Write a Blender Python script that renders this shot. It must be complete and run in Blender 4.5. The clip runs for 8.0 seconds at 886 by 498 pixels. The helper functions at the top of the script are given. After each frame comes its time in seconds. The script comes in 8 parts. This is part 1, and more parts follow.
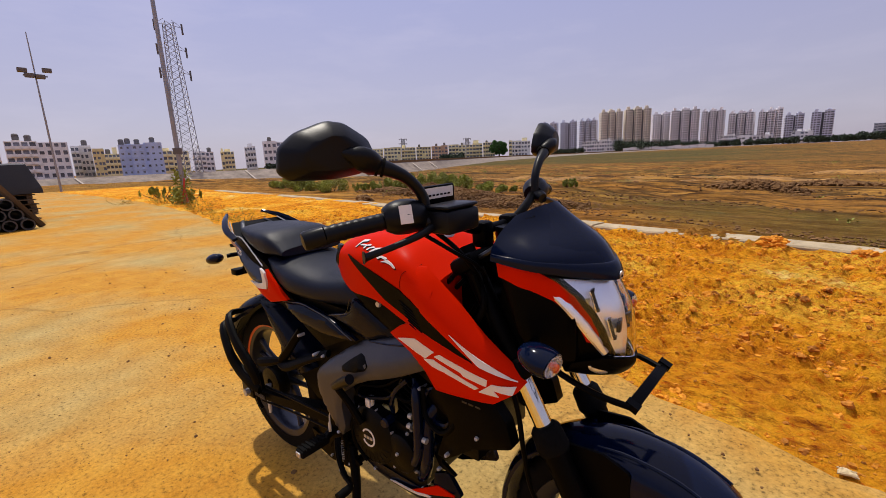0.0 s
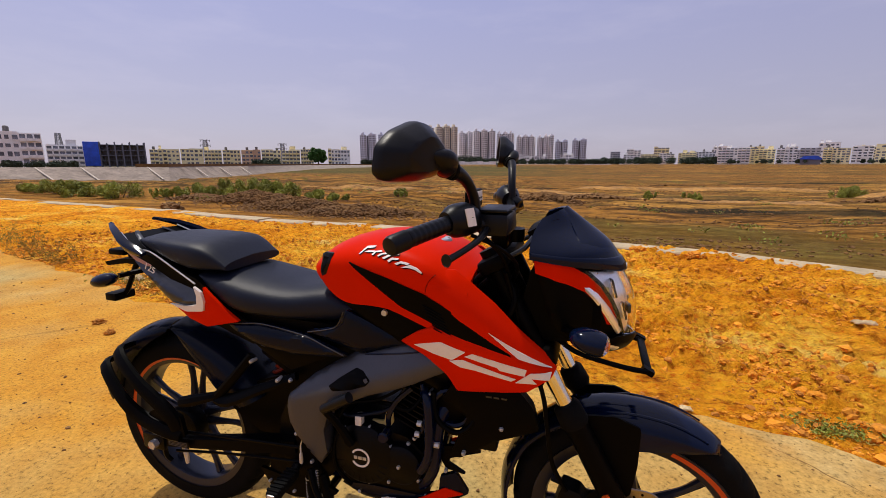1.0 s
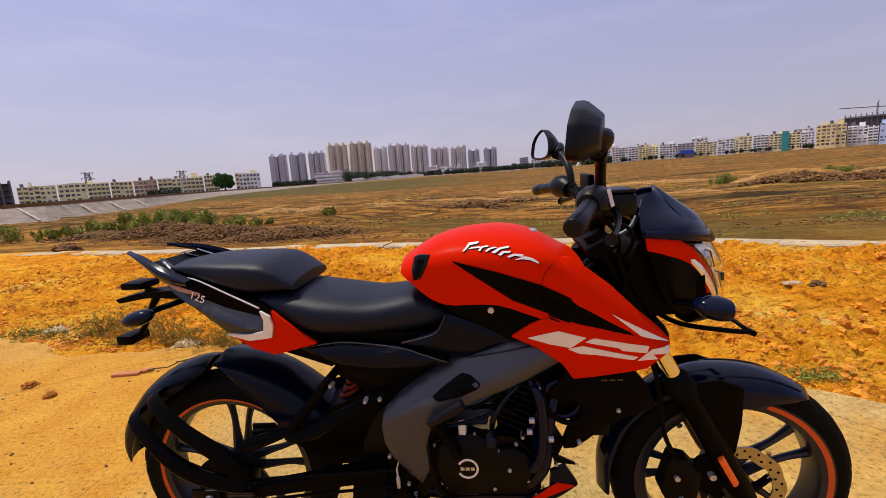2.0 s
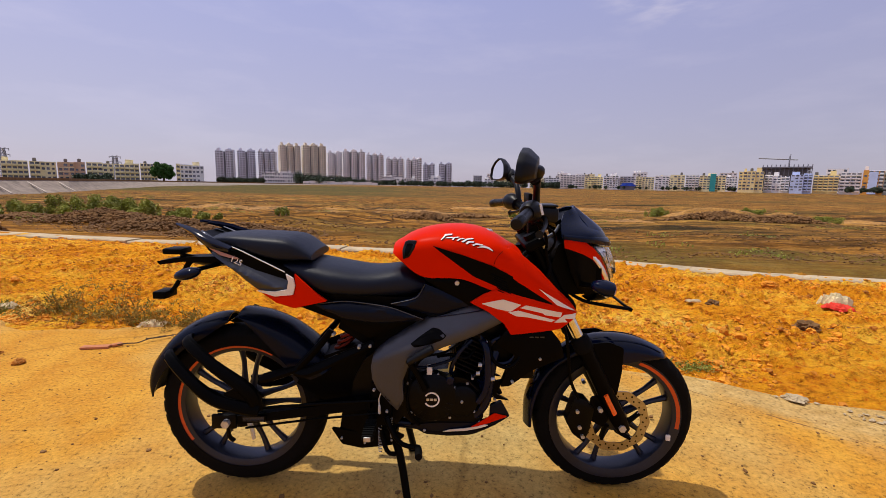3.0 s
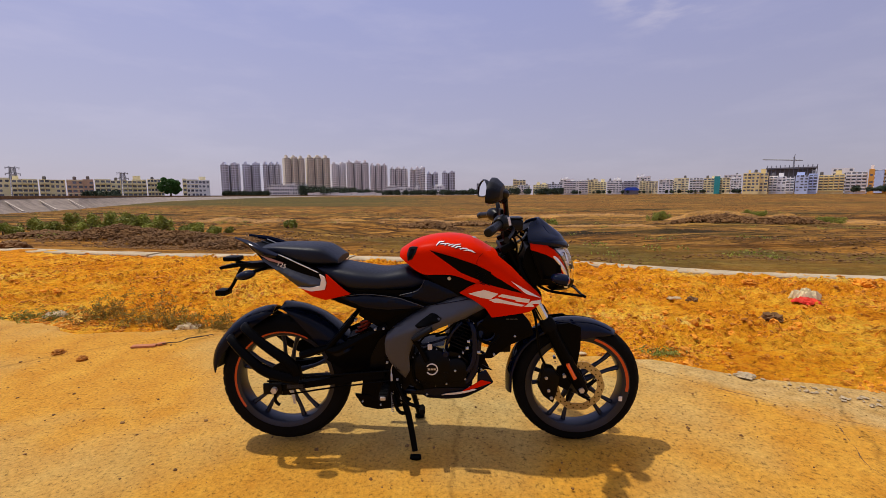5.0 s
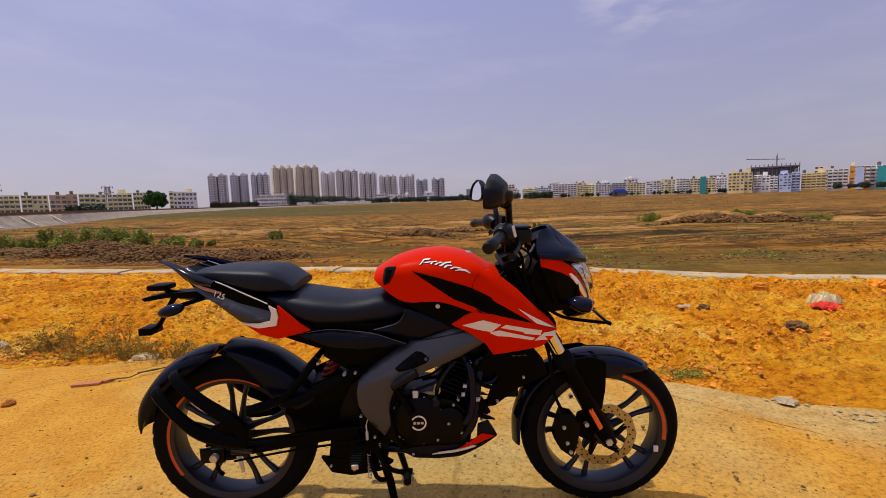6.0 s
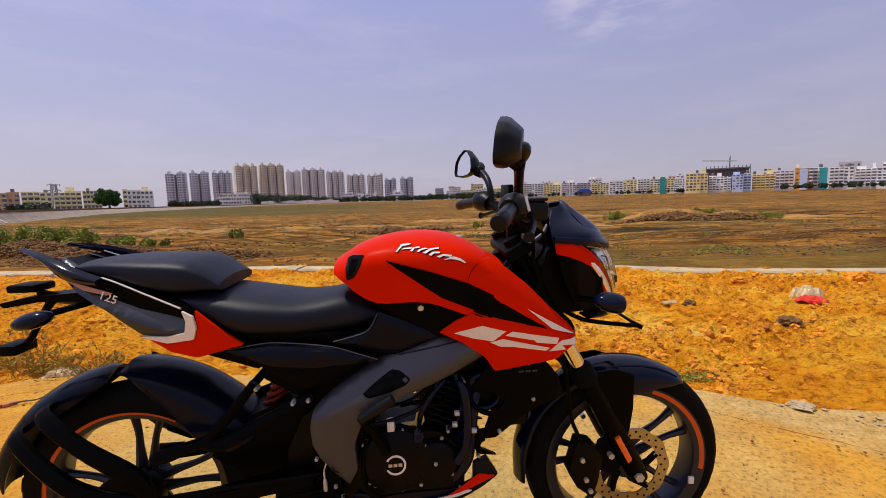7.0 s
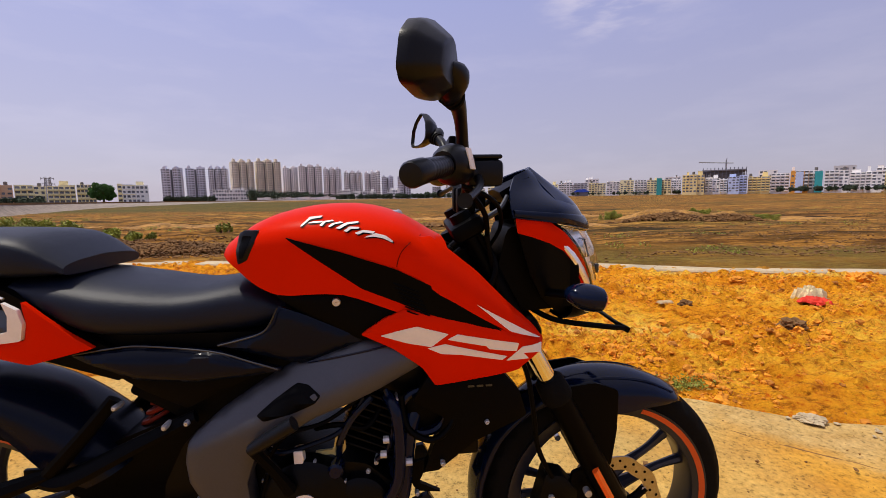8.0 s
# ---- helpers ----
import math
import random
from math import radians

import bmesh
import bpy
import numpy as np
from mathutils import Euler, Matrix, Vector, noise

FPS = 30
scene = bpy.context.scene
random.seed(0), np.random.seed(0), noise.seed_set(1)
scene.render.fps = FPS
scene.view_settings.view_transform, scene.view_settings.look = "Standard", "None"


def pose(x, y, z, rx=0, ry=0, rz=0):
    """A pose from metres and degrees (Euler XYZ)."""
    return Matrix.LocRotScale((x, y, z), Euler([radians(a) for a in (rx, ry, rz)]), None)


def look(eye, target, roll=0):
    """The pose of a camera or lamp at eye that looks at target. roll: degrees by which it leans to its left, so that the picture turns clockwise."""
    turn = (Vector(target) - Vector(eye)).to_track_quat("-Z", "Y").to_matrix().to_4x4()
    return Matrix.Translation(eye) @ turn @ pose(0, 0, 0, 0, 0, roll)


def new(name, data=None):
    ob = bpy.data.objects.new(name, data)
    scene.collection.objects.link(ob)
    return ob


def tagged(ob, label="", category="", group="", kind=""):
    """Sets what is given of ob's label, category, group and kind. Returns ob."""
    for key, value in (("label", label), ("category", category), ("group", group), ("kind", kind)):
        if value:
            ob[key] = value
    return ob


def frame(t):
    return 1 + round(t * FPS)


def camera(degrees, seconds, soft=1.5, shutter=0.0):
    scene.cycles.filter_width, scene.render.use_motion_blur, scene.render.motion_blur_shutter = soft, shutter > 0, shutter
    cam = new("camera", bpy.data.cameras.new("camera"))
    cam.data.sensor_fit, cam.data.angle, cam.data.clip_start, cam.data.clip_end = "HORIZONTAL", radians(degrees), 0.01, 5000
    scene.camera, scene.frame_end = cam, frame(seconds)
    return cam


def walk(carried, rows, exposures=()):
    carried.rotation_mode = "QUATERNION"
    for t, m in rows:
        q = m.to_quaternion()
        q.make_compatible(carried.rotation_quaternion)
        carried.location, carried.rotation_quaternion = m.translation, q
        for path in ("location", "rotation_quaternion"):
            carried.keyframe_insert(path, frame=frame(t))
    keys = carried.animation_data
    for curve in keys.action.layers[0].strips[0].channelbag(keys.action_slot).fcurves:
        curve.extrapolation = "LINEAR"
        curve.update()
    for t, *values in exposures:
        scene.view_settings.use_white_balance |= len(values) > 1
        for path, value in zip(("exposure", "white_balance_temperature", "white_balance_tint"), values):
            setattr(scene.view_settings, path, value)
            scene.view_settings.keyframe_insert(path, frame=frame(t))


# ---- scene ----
cam = camera(91.9, 8.0, soft=0.6)
PATH = [
    (0, (1.5, -0.838, 1.143), (0.299, 0.708, 0.735), -2.6),
    (0.2, (1.392, -0.86, 1.135), (0.309, 0.771, 0.726), -3.2),
    (0.5, (1.265, -0.918, 1.134), (0.356, 0.815, 0.723), -2.0),
    (0.7, (1.202, -0.96, 1.128), (0.481, 0.861, 0.726), -0.6),
    (1, (1.118, -1.048, 1.145), (0.643, 0.856, 0.759), -0.1),
    (1.2, (1.061, -1.084, 1.145), (0.699, 0.846, 0.767), -0.2),
    (1.5, (0.934, -1.078, 1.123), (0.686, 0.873, 0.76), -1.8),
    (1.7, (0.831, -1.055, 1.113), (0.617, 0.903, 0.762), -3.8),
    (2.8, (0.599, -1.4, 1.112), (0.697, 0.575, 0.812), 0.7),
    (3, (0.626, -1.496, 1.109), (0.734, 0.48, 0.821), 1.0),
    (3.5, (0.671, -1.685, 1.14), (0.764, 0.294, 0.864), 1.0),
    (4, (0.661, -1.836, 1.145), (0.737, 0.144, 0.874), -0.4),
    (4.5, (0.624, -1.966, 1.152), (0.702, 0.014, 0.887), -0.3),
    (4.7, (0.629, -1.974, 1.151), (0.709, 0.008, 0.891), -0.1),
    (5.8, (0.683, -1.602, 1.152), (0.8, 0.383, 0.929), -1.6),
    (6, (0.683, -1.526, 1.144), (0.809, 0.457, 0.923), -1.7),
    (6.5, (0.64, -1.316, 1.115), (0.848, 0.661, 0.89), -1.9),
    (7, (0.667, -1.166, 1.062), (0.936, 0.803, 0.834), -1.6),
    (7.5, (0.762, -1.035, 1.009), (1.047, 0.931, 0.781), -1.3),
    (8, (0.834, -0.938, 0.988), (1.118, 1.027, 0.753), -0.9),
]
walk(cam, [(t, look(eye, target, roll)) for t, eye, target, roll in PATH], ((0, 0.01), (0.5, 0.04), (1, 0.04), (1.5, 0.14), (3, 0.11), (3.5, 0.03), (4.5, -0.03), (6, -0.05), (6.5, 0.02), (7, 0.08), (7.5, 0.11), (8, 0.16)))

# ---------------------------------------------------------------- light
SUN_WAY = Vector((-0.40, 0.14, 1.0)).normalized()


def build_light():
    world = bpy.data.worlds.new("sky")
    scene.world = world
    world.use_nodes = True
    nt = world.node_tree
    nt.nodes.clear()
    out = nt.nodes.new("ShaderNodeOutputWorld")
    bg = nt.nodes.new("ShaderNodeBackground")
    sky = nt.nodes.new("ShaderNodeTexSky")
    sky.sky_type = "NISHITA"
    sky.sun_disc = False
    sky.sun_elevation = math.asin(SUN_WAY.z)
    sky.sun_rotation = math.atan2(SUN_WAY.x, SUN_WAY.y)
    sky.altitude, sky.air_density, sky.dust_density, sky.ozone_density = 500, 1.0, 2.5, 1.5
    # a hot-season haze lies over the whole sky, with thin high cloud in it
    haze = nt.nodes.new("ShaderNodeMix")
    haze.data_type = "RGBA"
    haze.inputs[0].default_value = 0.8
    haze.inputs[7].default_value = (4.7, 4.35, 6.3, 1)
    coord = nt.nodes.new("ShaderNodeTexCoord")
    sep = nt.nodes.new("ShaderNodeSeparateXYZ")
    nt.links.new(coord.outputs["Generated"], sep.inputs[0])
    ramp = nt.nodes.new("ShaderNodeValToRGB")
    ramp.color_ramp.elements[0].position, ramp.color_ramp.elements[0].color = 0.0, (4.75, 4.25, 5.2, 1)
    ramp.color_ramp.elements[1].position, ramp.color_ramp.elements[1].color = 0.42, (3.6, 3.75, 6.6, 1)
    top = ramp.color_ramp.elements.new(1.0)
    top.color = (8.6, 8.0, 9.0, 1)
    nt.links.new(sep.outputs[2], ramp.inputs[0])
    nt.links.new(ramp.outputs[0], haze.inputs[7])
    mapping = nt.nodes.new("ShaderNodeMapping")
    mapping.inputs["Scale"].default_value = (1.6, 1.6, 6.5)
    mapping.inputs["Location"].default_value = (0.35, 0.2, 0.1)
    cloud = nt.nodes.new("ShaderNodeTexNoise")
    cloud.inputs["Scale"].default_value, cloud.inputs["Detail"].default_value, cloud.inputs["Roughness"].default_value = 2.2, 7, 0.6
    cr = nt.nodes.new("ShaderNodeMapRange")
    cr.inputs[1].default_value, cr.inputs[2].default_value, cr.inputs[4].default_value = 0.48, 0.90, 0.22
    mixc = nt.nodes.new("ShaderNodeMix")
    mixc.data_type = "RGBA"
    mixc.inputs[7].default_value = (7.3, 6.7, 7.8, 1)
    nt.links.new(coord.outputs["Generated"], mapping.inputs[0])
    nt.links.new(mapping.outputs[0], cloud.inputs["Vector"])
    nt.links.new(cloud.outputs["Fac"], cr.inputs[0])
    nt.links.new(sky.outputs[0], haze.inputs[6])
    nt.links.new(haze.outputs[2], mixc.inputs[6])
    nt.links.new(cr.outputs[0], mixc.inputs[0])
    # one brighter bank of cloud above the far city
    bank = nt.nodes.new("ShaderNodeVectorMath")
    bank.operation = "DOT_PRODUCT"
    bank.inputs[1].default_value = Vector((0.45, 0.79, 0.46)).normalized()
    nt.links.new(coord.outputs["Generated"], bank.inputs[0])
    near = nt.nodes.new("ShaderNodeMapRange")
    near.interpolation_type = "SMOOTHSTEP"
    near.inputs[1].default_value, near.inputs[2].default_value = 0.980, 0.999
    nt.links.new(bank.outputs["Value"], near.inputs[0])
    puff = nt.nodes.new("ShaderNodeTexNoise")
    puff.inputs["Scale"].default_value, puff.inputs["Detail"].default_value, puff.inputs["Roughness"].default_value = 5.0, 6, 0.55
    nt.links.new(mapping.outputs[0], puff.inputs["Vector"])
    edge = nt.nodes.new("ShaderNodeMapRange")
    edge.interpolation_type = "SMOOTHSTEP"
    edge.inputs[1].default_value, edge.inputs[2].default_value, edge.inputs[4].default_value = 0.40, 0.66, 0.50
    nt.links.new(puff.outputs["Fac"], edge.inputs[0])
    both = nt.nodes.new("ShaderNodeMath")
    both.operation = "MULTIPLY"
    nt.links.new(near.outputs[0], both.inputs[0])
    nt.links.new(edge.outputs[0], both.inputs[1])
    mixb = nt.nodes.new("ShaderNodeMix")
    mixb.data_type = "RGBA"
    mixb.inputs[7].default_value = (7.6, 6.9, 7.6, 1)
    nt.links.new(both.outputs[0], mixb.inputs[0])
    nt.links.new(mixc.outputs[2], mixb.inputs[6])
    # the haze is brighter towards the sun's side
    side = nt.nodes.new("ShaderNodeVectorMath")
    side.operation = "DOT_PRODUCT"
    side.inputs[1].default_value = Vector((SUN_WAY.x, SUN_WAY.y, 0)).normalized()
    nt.links.new(coord.outputs["Generated"], side.inputs[0])
    glow = nt.nodes.new("ShaderNodeMapRange")
    glow.inputs[1].default_value, glow.inputs[2].default_value, glow.inputs[3].default_value, glow.inputs[4].default_value = -1.0, 1.0, 0.80, 1.01
    nt.links.new(side.outputs["Value"], glow.inputs[0])
    lit = nt.nodes.new("ShaderNodeVectorMath")
    lit.operation = "SCALE"
    nt.links.new(mixb.outputs[2], lit.inputs[0])
    nt.links.new(glow.outputs[0], lit.inputs["Scale"])
    nt.links.new(lit.outputs[0], bg.inputs[0])
    bg.inputs[1].default_value = 0.112
    nt.links.new(bg.outputs[0], out.inputs[0])
    lamp = bpy.data.lights.new("sun", "SUN")
    lamp.energy, lamp.angle, lamp.color = 3.05, radians(1.0), (1.0, 0.93, 0.82)
    sun = new("sun", lamp)
    sun.matrix_world = look(SUN_WAY * 60, (0, 0, 0))


build_light()


# ---------------------------------------------------------------- materials
def node(nt, kind, **values):
    n = nt.nodes.new(kind)
    for k, v in values.items():
        n.inputs[k.replace("_", " ")].default_value = v
    return n


def paint(name, color, rough=0.5, metal=0.0, var=0.12, scale=6.0, grain=90.0, bump=0.05, coat=0.0, coat_rough=0.08, tint=None, rough_var=0.1,
          each=0.0, spec=0.5, stretch=(1, 1, 1), fine=0.35):
    """A worn surface: broad stains and fine grain in colour, roughness and relief."""
    m = bpy.data.materials.new(name)
    m.use_nodes = True
    nt = m.node_tree
    b = nt.nodes["Principled BSDF"]
    coord = nt.nodes.new("ShaderNodeTexCoord")
    mp = nt.nodes.new("ShaderNodeMapping")
    mp.inputs["Scale"].default_value = stretch
    nt.links.new(coord.outputs["Object"], mp.inputs[0])
    broad = node(nt, "ShaderNodeTexNoise", Scale=scale, Detail=5.0, Roughness=0.6)
    fineg = node(nt, "ShaderNodeTexNoise", Scale=grain, Detail=3.0, Roughness=0.6)
    for n in (broad, fineg):
        nt.links.new(mp.outputs[0], n.inputs["Vector"])
    both = nt.nodes.new("ShaderNodeMix")
    both.data_type = "FLOAT"
    both.inputs[0].default_value = fine
    nt.links.new(broad.outputs["Fac"], both.inputs[2])
    nt.links.new(fineg.outputs["Fac"], both.inputs[3])
    ramp = nt.nodes.new("ShaderNodeValToRGB")
    lo = tuple(c * (1 - var) for c in color)
    hi = tuple(min(1, c * (1 + var)) for c in (tint or color))
    e = ramp.color_ramp.elements
    e[0].position, e[0].color = 0.33, (*lo, 1)
    e[1].position, e[1].color = 0.67, (*hi, 1)
    nt.links.new(both.outputs[0], ramp.inputs[0])
    src = ramp.outputs[0]
    if each:
        info = nt.nodes.new("ShaderNodeObjectInfo")
        hsv = nt.nodes.new("ShaderNodeHueSaturation")
        mr = nt.nodes.new("ShaderNodeMapRange")
        mr.inputs[3].default_value, mr.inputs[4].default_value = 1 - each, 1 + each
        nt.links.new(info.outputs["Random"], mr.inputs[0])
        nt.links.new(mr.outputs[0], hsv.inputs["Value"])
        nt.links.new(src, hsv.inputs["Color"])
        src = hsv.outputs[0]
    nt.links.new(src, b.inputs["Base Color"])
    rr = nt.nodes.new("ShaderNodeMapRange")
    rr.inputs[3].default_value, rr.inputs[4].default_value = max(0.02, rough - rough_var), min(1, rough + rough_var)
    nt.links.new(both.outputs[0], rr.inputs[0])
    nt.links.new(rr.outputs[0], b.inputs["Roughness"])
    b.inputs["Metallic"].default_value = metal
    b.inputs["Specular IOR Level"].default_value = spec
    b.inputs["Coat Weight"].default_value = coat
    b.inputs["Coat Roughness"].default_value = coat_rough
    if bump:
        bp = node(nt, "ShaderNodeBump", Strength=bump, Distance=0.004)
        nt.links.new(fineg.outputs["Fac"], bp.inputs["Height"])
        nt.links.new(bp.outputs[0], b.inputs["Normal"])
    return m


def clear_glass(name, color=(1, 1, 1), rough=0.02, ior=1.45):
    m = bpy.data.materials.new(name)
    m.use_nodes = True
    b = m.node_tree.nodes["Principled BSDF"]
    b.inputs["Base Color"].default_value = (*color, 1)
    b.inputs["Roughness"].default_value = rough
    b.inputs["IOR"].default_value = ior
    b.inputs["Transmission Weight"].default_value = 1.0
    return m


def earth_material():
    """Loose yellow earth on the filled strip, dry brown and green lake bed beyond; the mask 'field' says which."""
    m = bpy.data.materials.new("earth")
    m.use_nodes = True
    nt = m.node_tree
    b = nt.nodes["Principled BSDF"]
    pos = nt.nodes.new("ShaderNodeTexCoord").outputs["Object"]

    def noise_at(scale, detail=6.0, rough=0.6, stretch=None):
        n = node(nt, "ShaderNodeTexNoise", Scale=scale, Detail=detail, Roughness=rough)
        if stretch:
            mp = nt.nodes.new("ShaderNodeMapping")
            mp.inputs["Scale"].default_value = stretch
            mp.inputs["Rotation"].default_value = (0, 0, radians(8))
            nt.links.new(pos, mp.inputs[0])
            nt.links.new(mp.outputs[0], n.inputs["Vector"])
        else:
            nt.links.new(pos, n.inputs["Vector"])
        return n.outputs["Fac"]

    def ramp(src, *stops):
        r = nt.nodes.new("ShaderNodeValToRGB")
        while len(r.color_ramp.elements) < len(stops):
            r.color_ramp.elements.new(0.5)
        for el, (p, c) in zip(r.color_ramp.elements, stops):
            el.position, el.color = p, (*c, 1)
        nt.links.new(src, r.inputs[0])
        return r.outputs[0]

    def mix(fac, a, c, kind="MIX"):
        x = nt.nodes.new("ShaderNodeMix")
        x.data_type, x.blend_type = "RGBA", kind
        if isinstance(fac, float):
            x.inputs[0].default_value = fac
        else:
            nt.links.new(fac, x.inputs[0])
        nt.links.new(a, x.inputs[6])
        nt.links.new(c, x.inputs[7])
        return x.outputs[2]

    dirt = ramp(noise_at(0.8), (0.31, (0.60, 0.195, 0.008)), (0.48, (0.76, 0.290, 0.012)), (0.60, (0.82, 0.405, 0.038)), (0.70, (0.80, 0.51, 0.15)))
    crumbs = ramp(noise_at(24.0, 9.0, 0.78), (0.37, (0.20, 0.16, 0.13)), (0.45, (0.52, 0.52, 0.52)), (0.60, (0.72, 0.72, 0.70)))
    dirt = mix(0.85, dirt, crumbs, "OVERLAY")
    # dark blotches put the shade of small pits, and damp earth, into the colour
    pit_shade = ramp(noise_at(13.0, 9.0, 0.80, (0.8, 1.4, 1.0)), (0.37, (0.36, 0.24, 0.14)), (0.46, (1, 1, 1)), (0.62, (1.12, 1.12, 1.1)))
    dirt = mix(0.9, dirt, pit_shade, "MULTIPLY")
    damp_and_shade = ramp(noise_at(7.5, 9.0, 0.76, (0.8, 1.5, 1.0)), (0.37, (0.42, 0.25, 0.12)), (0.47, (1, 1, 1)))
    dirt = mix(0.9, dirt, damp_and_shade, "MULTIPLY")
    mottle = ramp(noise_at(4.2, 9.0, 0.78), (0.40, (0.68, 0.50, 0.32)), (0.50, (1, 1, 1)))
    dirt = mix(0.75, dirt, mottle, "MULTIPLY")
    # drying cracks in the smoother crust
    vor = node(nt, "ShaderNodeTexVoronoi", Scale=11.0)
    vor.feature = "DISTANCE_TO_EDGE"
    wob = nt.nodes.new("ShaderNodeMix")
    wob.data_type = "VECTOR"
    wob.inputs[0].default_value = 0.06
    wn = node(nt, "ShaderNodeTexNoise", Scale=5.0, Detail=4.0)
    nt.links.new(pos, wn.inputs["Vector"])
    nt.links.new(pos, wob.inputs[4])
    nt.links.new(wn.outputs["Color"], wob.inputs[5])
    nt.links.new(wob.outputs[1], vor.inputs["Vector"])
    crack = ramp(vor.outputs["Distance"], (0.0, (0.30, 0.20, 0.13)), (0.045, (1, 1, 1)))
    crust = ramp(noise_at(1.3, 4.0, 0.6), (0.52, (0, 0, 0)), (0.64, (0.35, 0.35, 0.35)))
    dirt = mix(crust, dirt, mix(1.0, dirt, crack, "MULTIPLY"))
    # lake bed: long streaks of tan, brown and dull green
    bed = ramp(noise_at(0.34, 9.0, 0.70, (0.20, 1.0, 1.0)), (0.37, (0.022, 0.011, 0.004)), (0.44, (0.12, 0.054, 0.010)), (0.48, (0.38, 0.175, 0.030)), (0.515, (0.24, 0.11, 0.021)),
               (0.545, (0.052, 0.025, 0.007)), (0.60, (0.47, 0.235, 0.046)))
    green = ramp(noise_at(0.05, 5.0, 0.65, (0.3, 1.0, 1.0)), (0.46, (0, 0, 0)), (0.60, (1, 1, 1)))
    grass = ramp(noise_at(3.0, 8.0, 0.75, (0.5, 1.6, 1.0)), (0.3, (0.028, 0.023, 0.006)), (0.5, (0.085, 0.075, 0.018)), (0.7, (0.20, 0.145, 0.036)))
    att = nt.nodes.new("ShaderNodeAttribute")
    att.attribute_name = "grassy"
    g = nt.nodes.new("ShaderNodeMath")
    g.operation, g.use_clamp = "MULTIPLY_ADD", True
    nt.links.new(green, g.inputs[0])
    g.inputs[1].default_value = 0.45
    nt.links.new(att.outputs["Fac"], g.inputs[2])
    bed = mix(g.outputs[0], bed, grass)
    speck = ramp(noise_at(3.5, 6.0, 0.75), (0.34, (0.22, 0.22, 0.22)), (0.66, (0.68, 0.68, 0.68)))
    bed = mix(0.85, bed, speck, "OVERLAY")
    ruts = ramp(noise_at(1.6, 8.0, 0.72, (0.16, 1.5, 1.0)), (0.40, (0.34, 0.30, 0.28)), (0.47, (1, 1, 1)))
    bed = mix(0.8, bed, ruts, "MULTIPLY")
    field = nt.nodes.new("ShaderNodeAttribute")
    field.attribute_name = "field"
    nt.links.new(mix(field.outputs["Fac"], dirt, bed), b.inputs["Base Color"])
    b.inputs["Roughness"].default_value = 0.95
    b.inputs["Specular IOR Level"].default_value = 0.1
    h = nt.nodes.new("ShaderNodeMath")
    h.operation = "ADD"
    nt.links.new(noise_at(15.0, 9.0, 0.76), h.inputs[0])
    nt.links.new(noise_at(70.0, 4.0, 0.7), h.inputs[1])
    bp = node(nt, "ShaderNodeBump", Strength=1.0, Distance=0.026)
    nt.links.new(h.outputs[0], bp.inputs["Height"])
    nt.links.new(bp.outputs[0], b.inputs["Normal"])
    return m


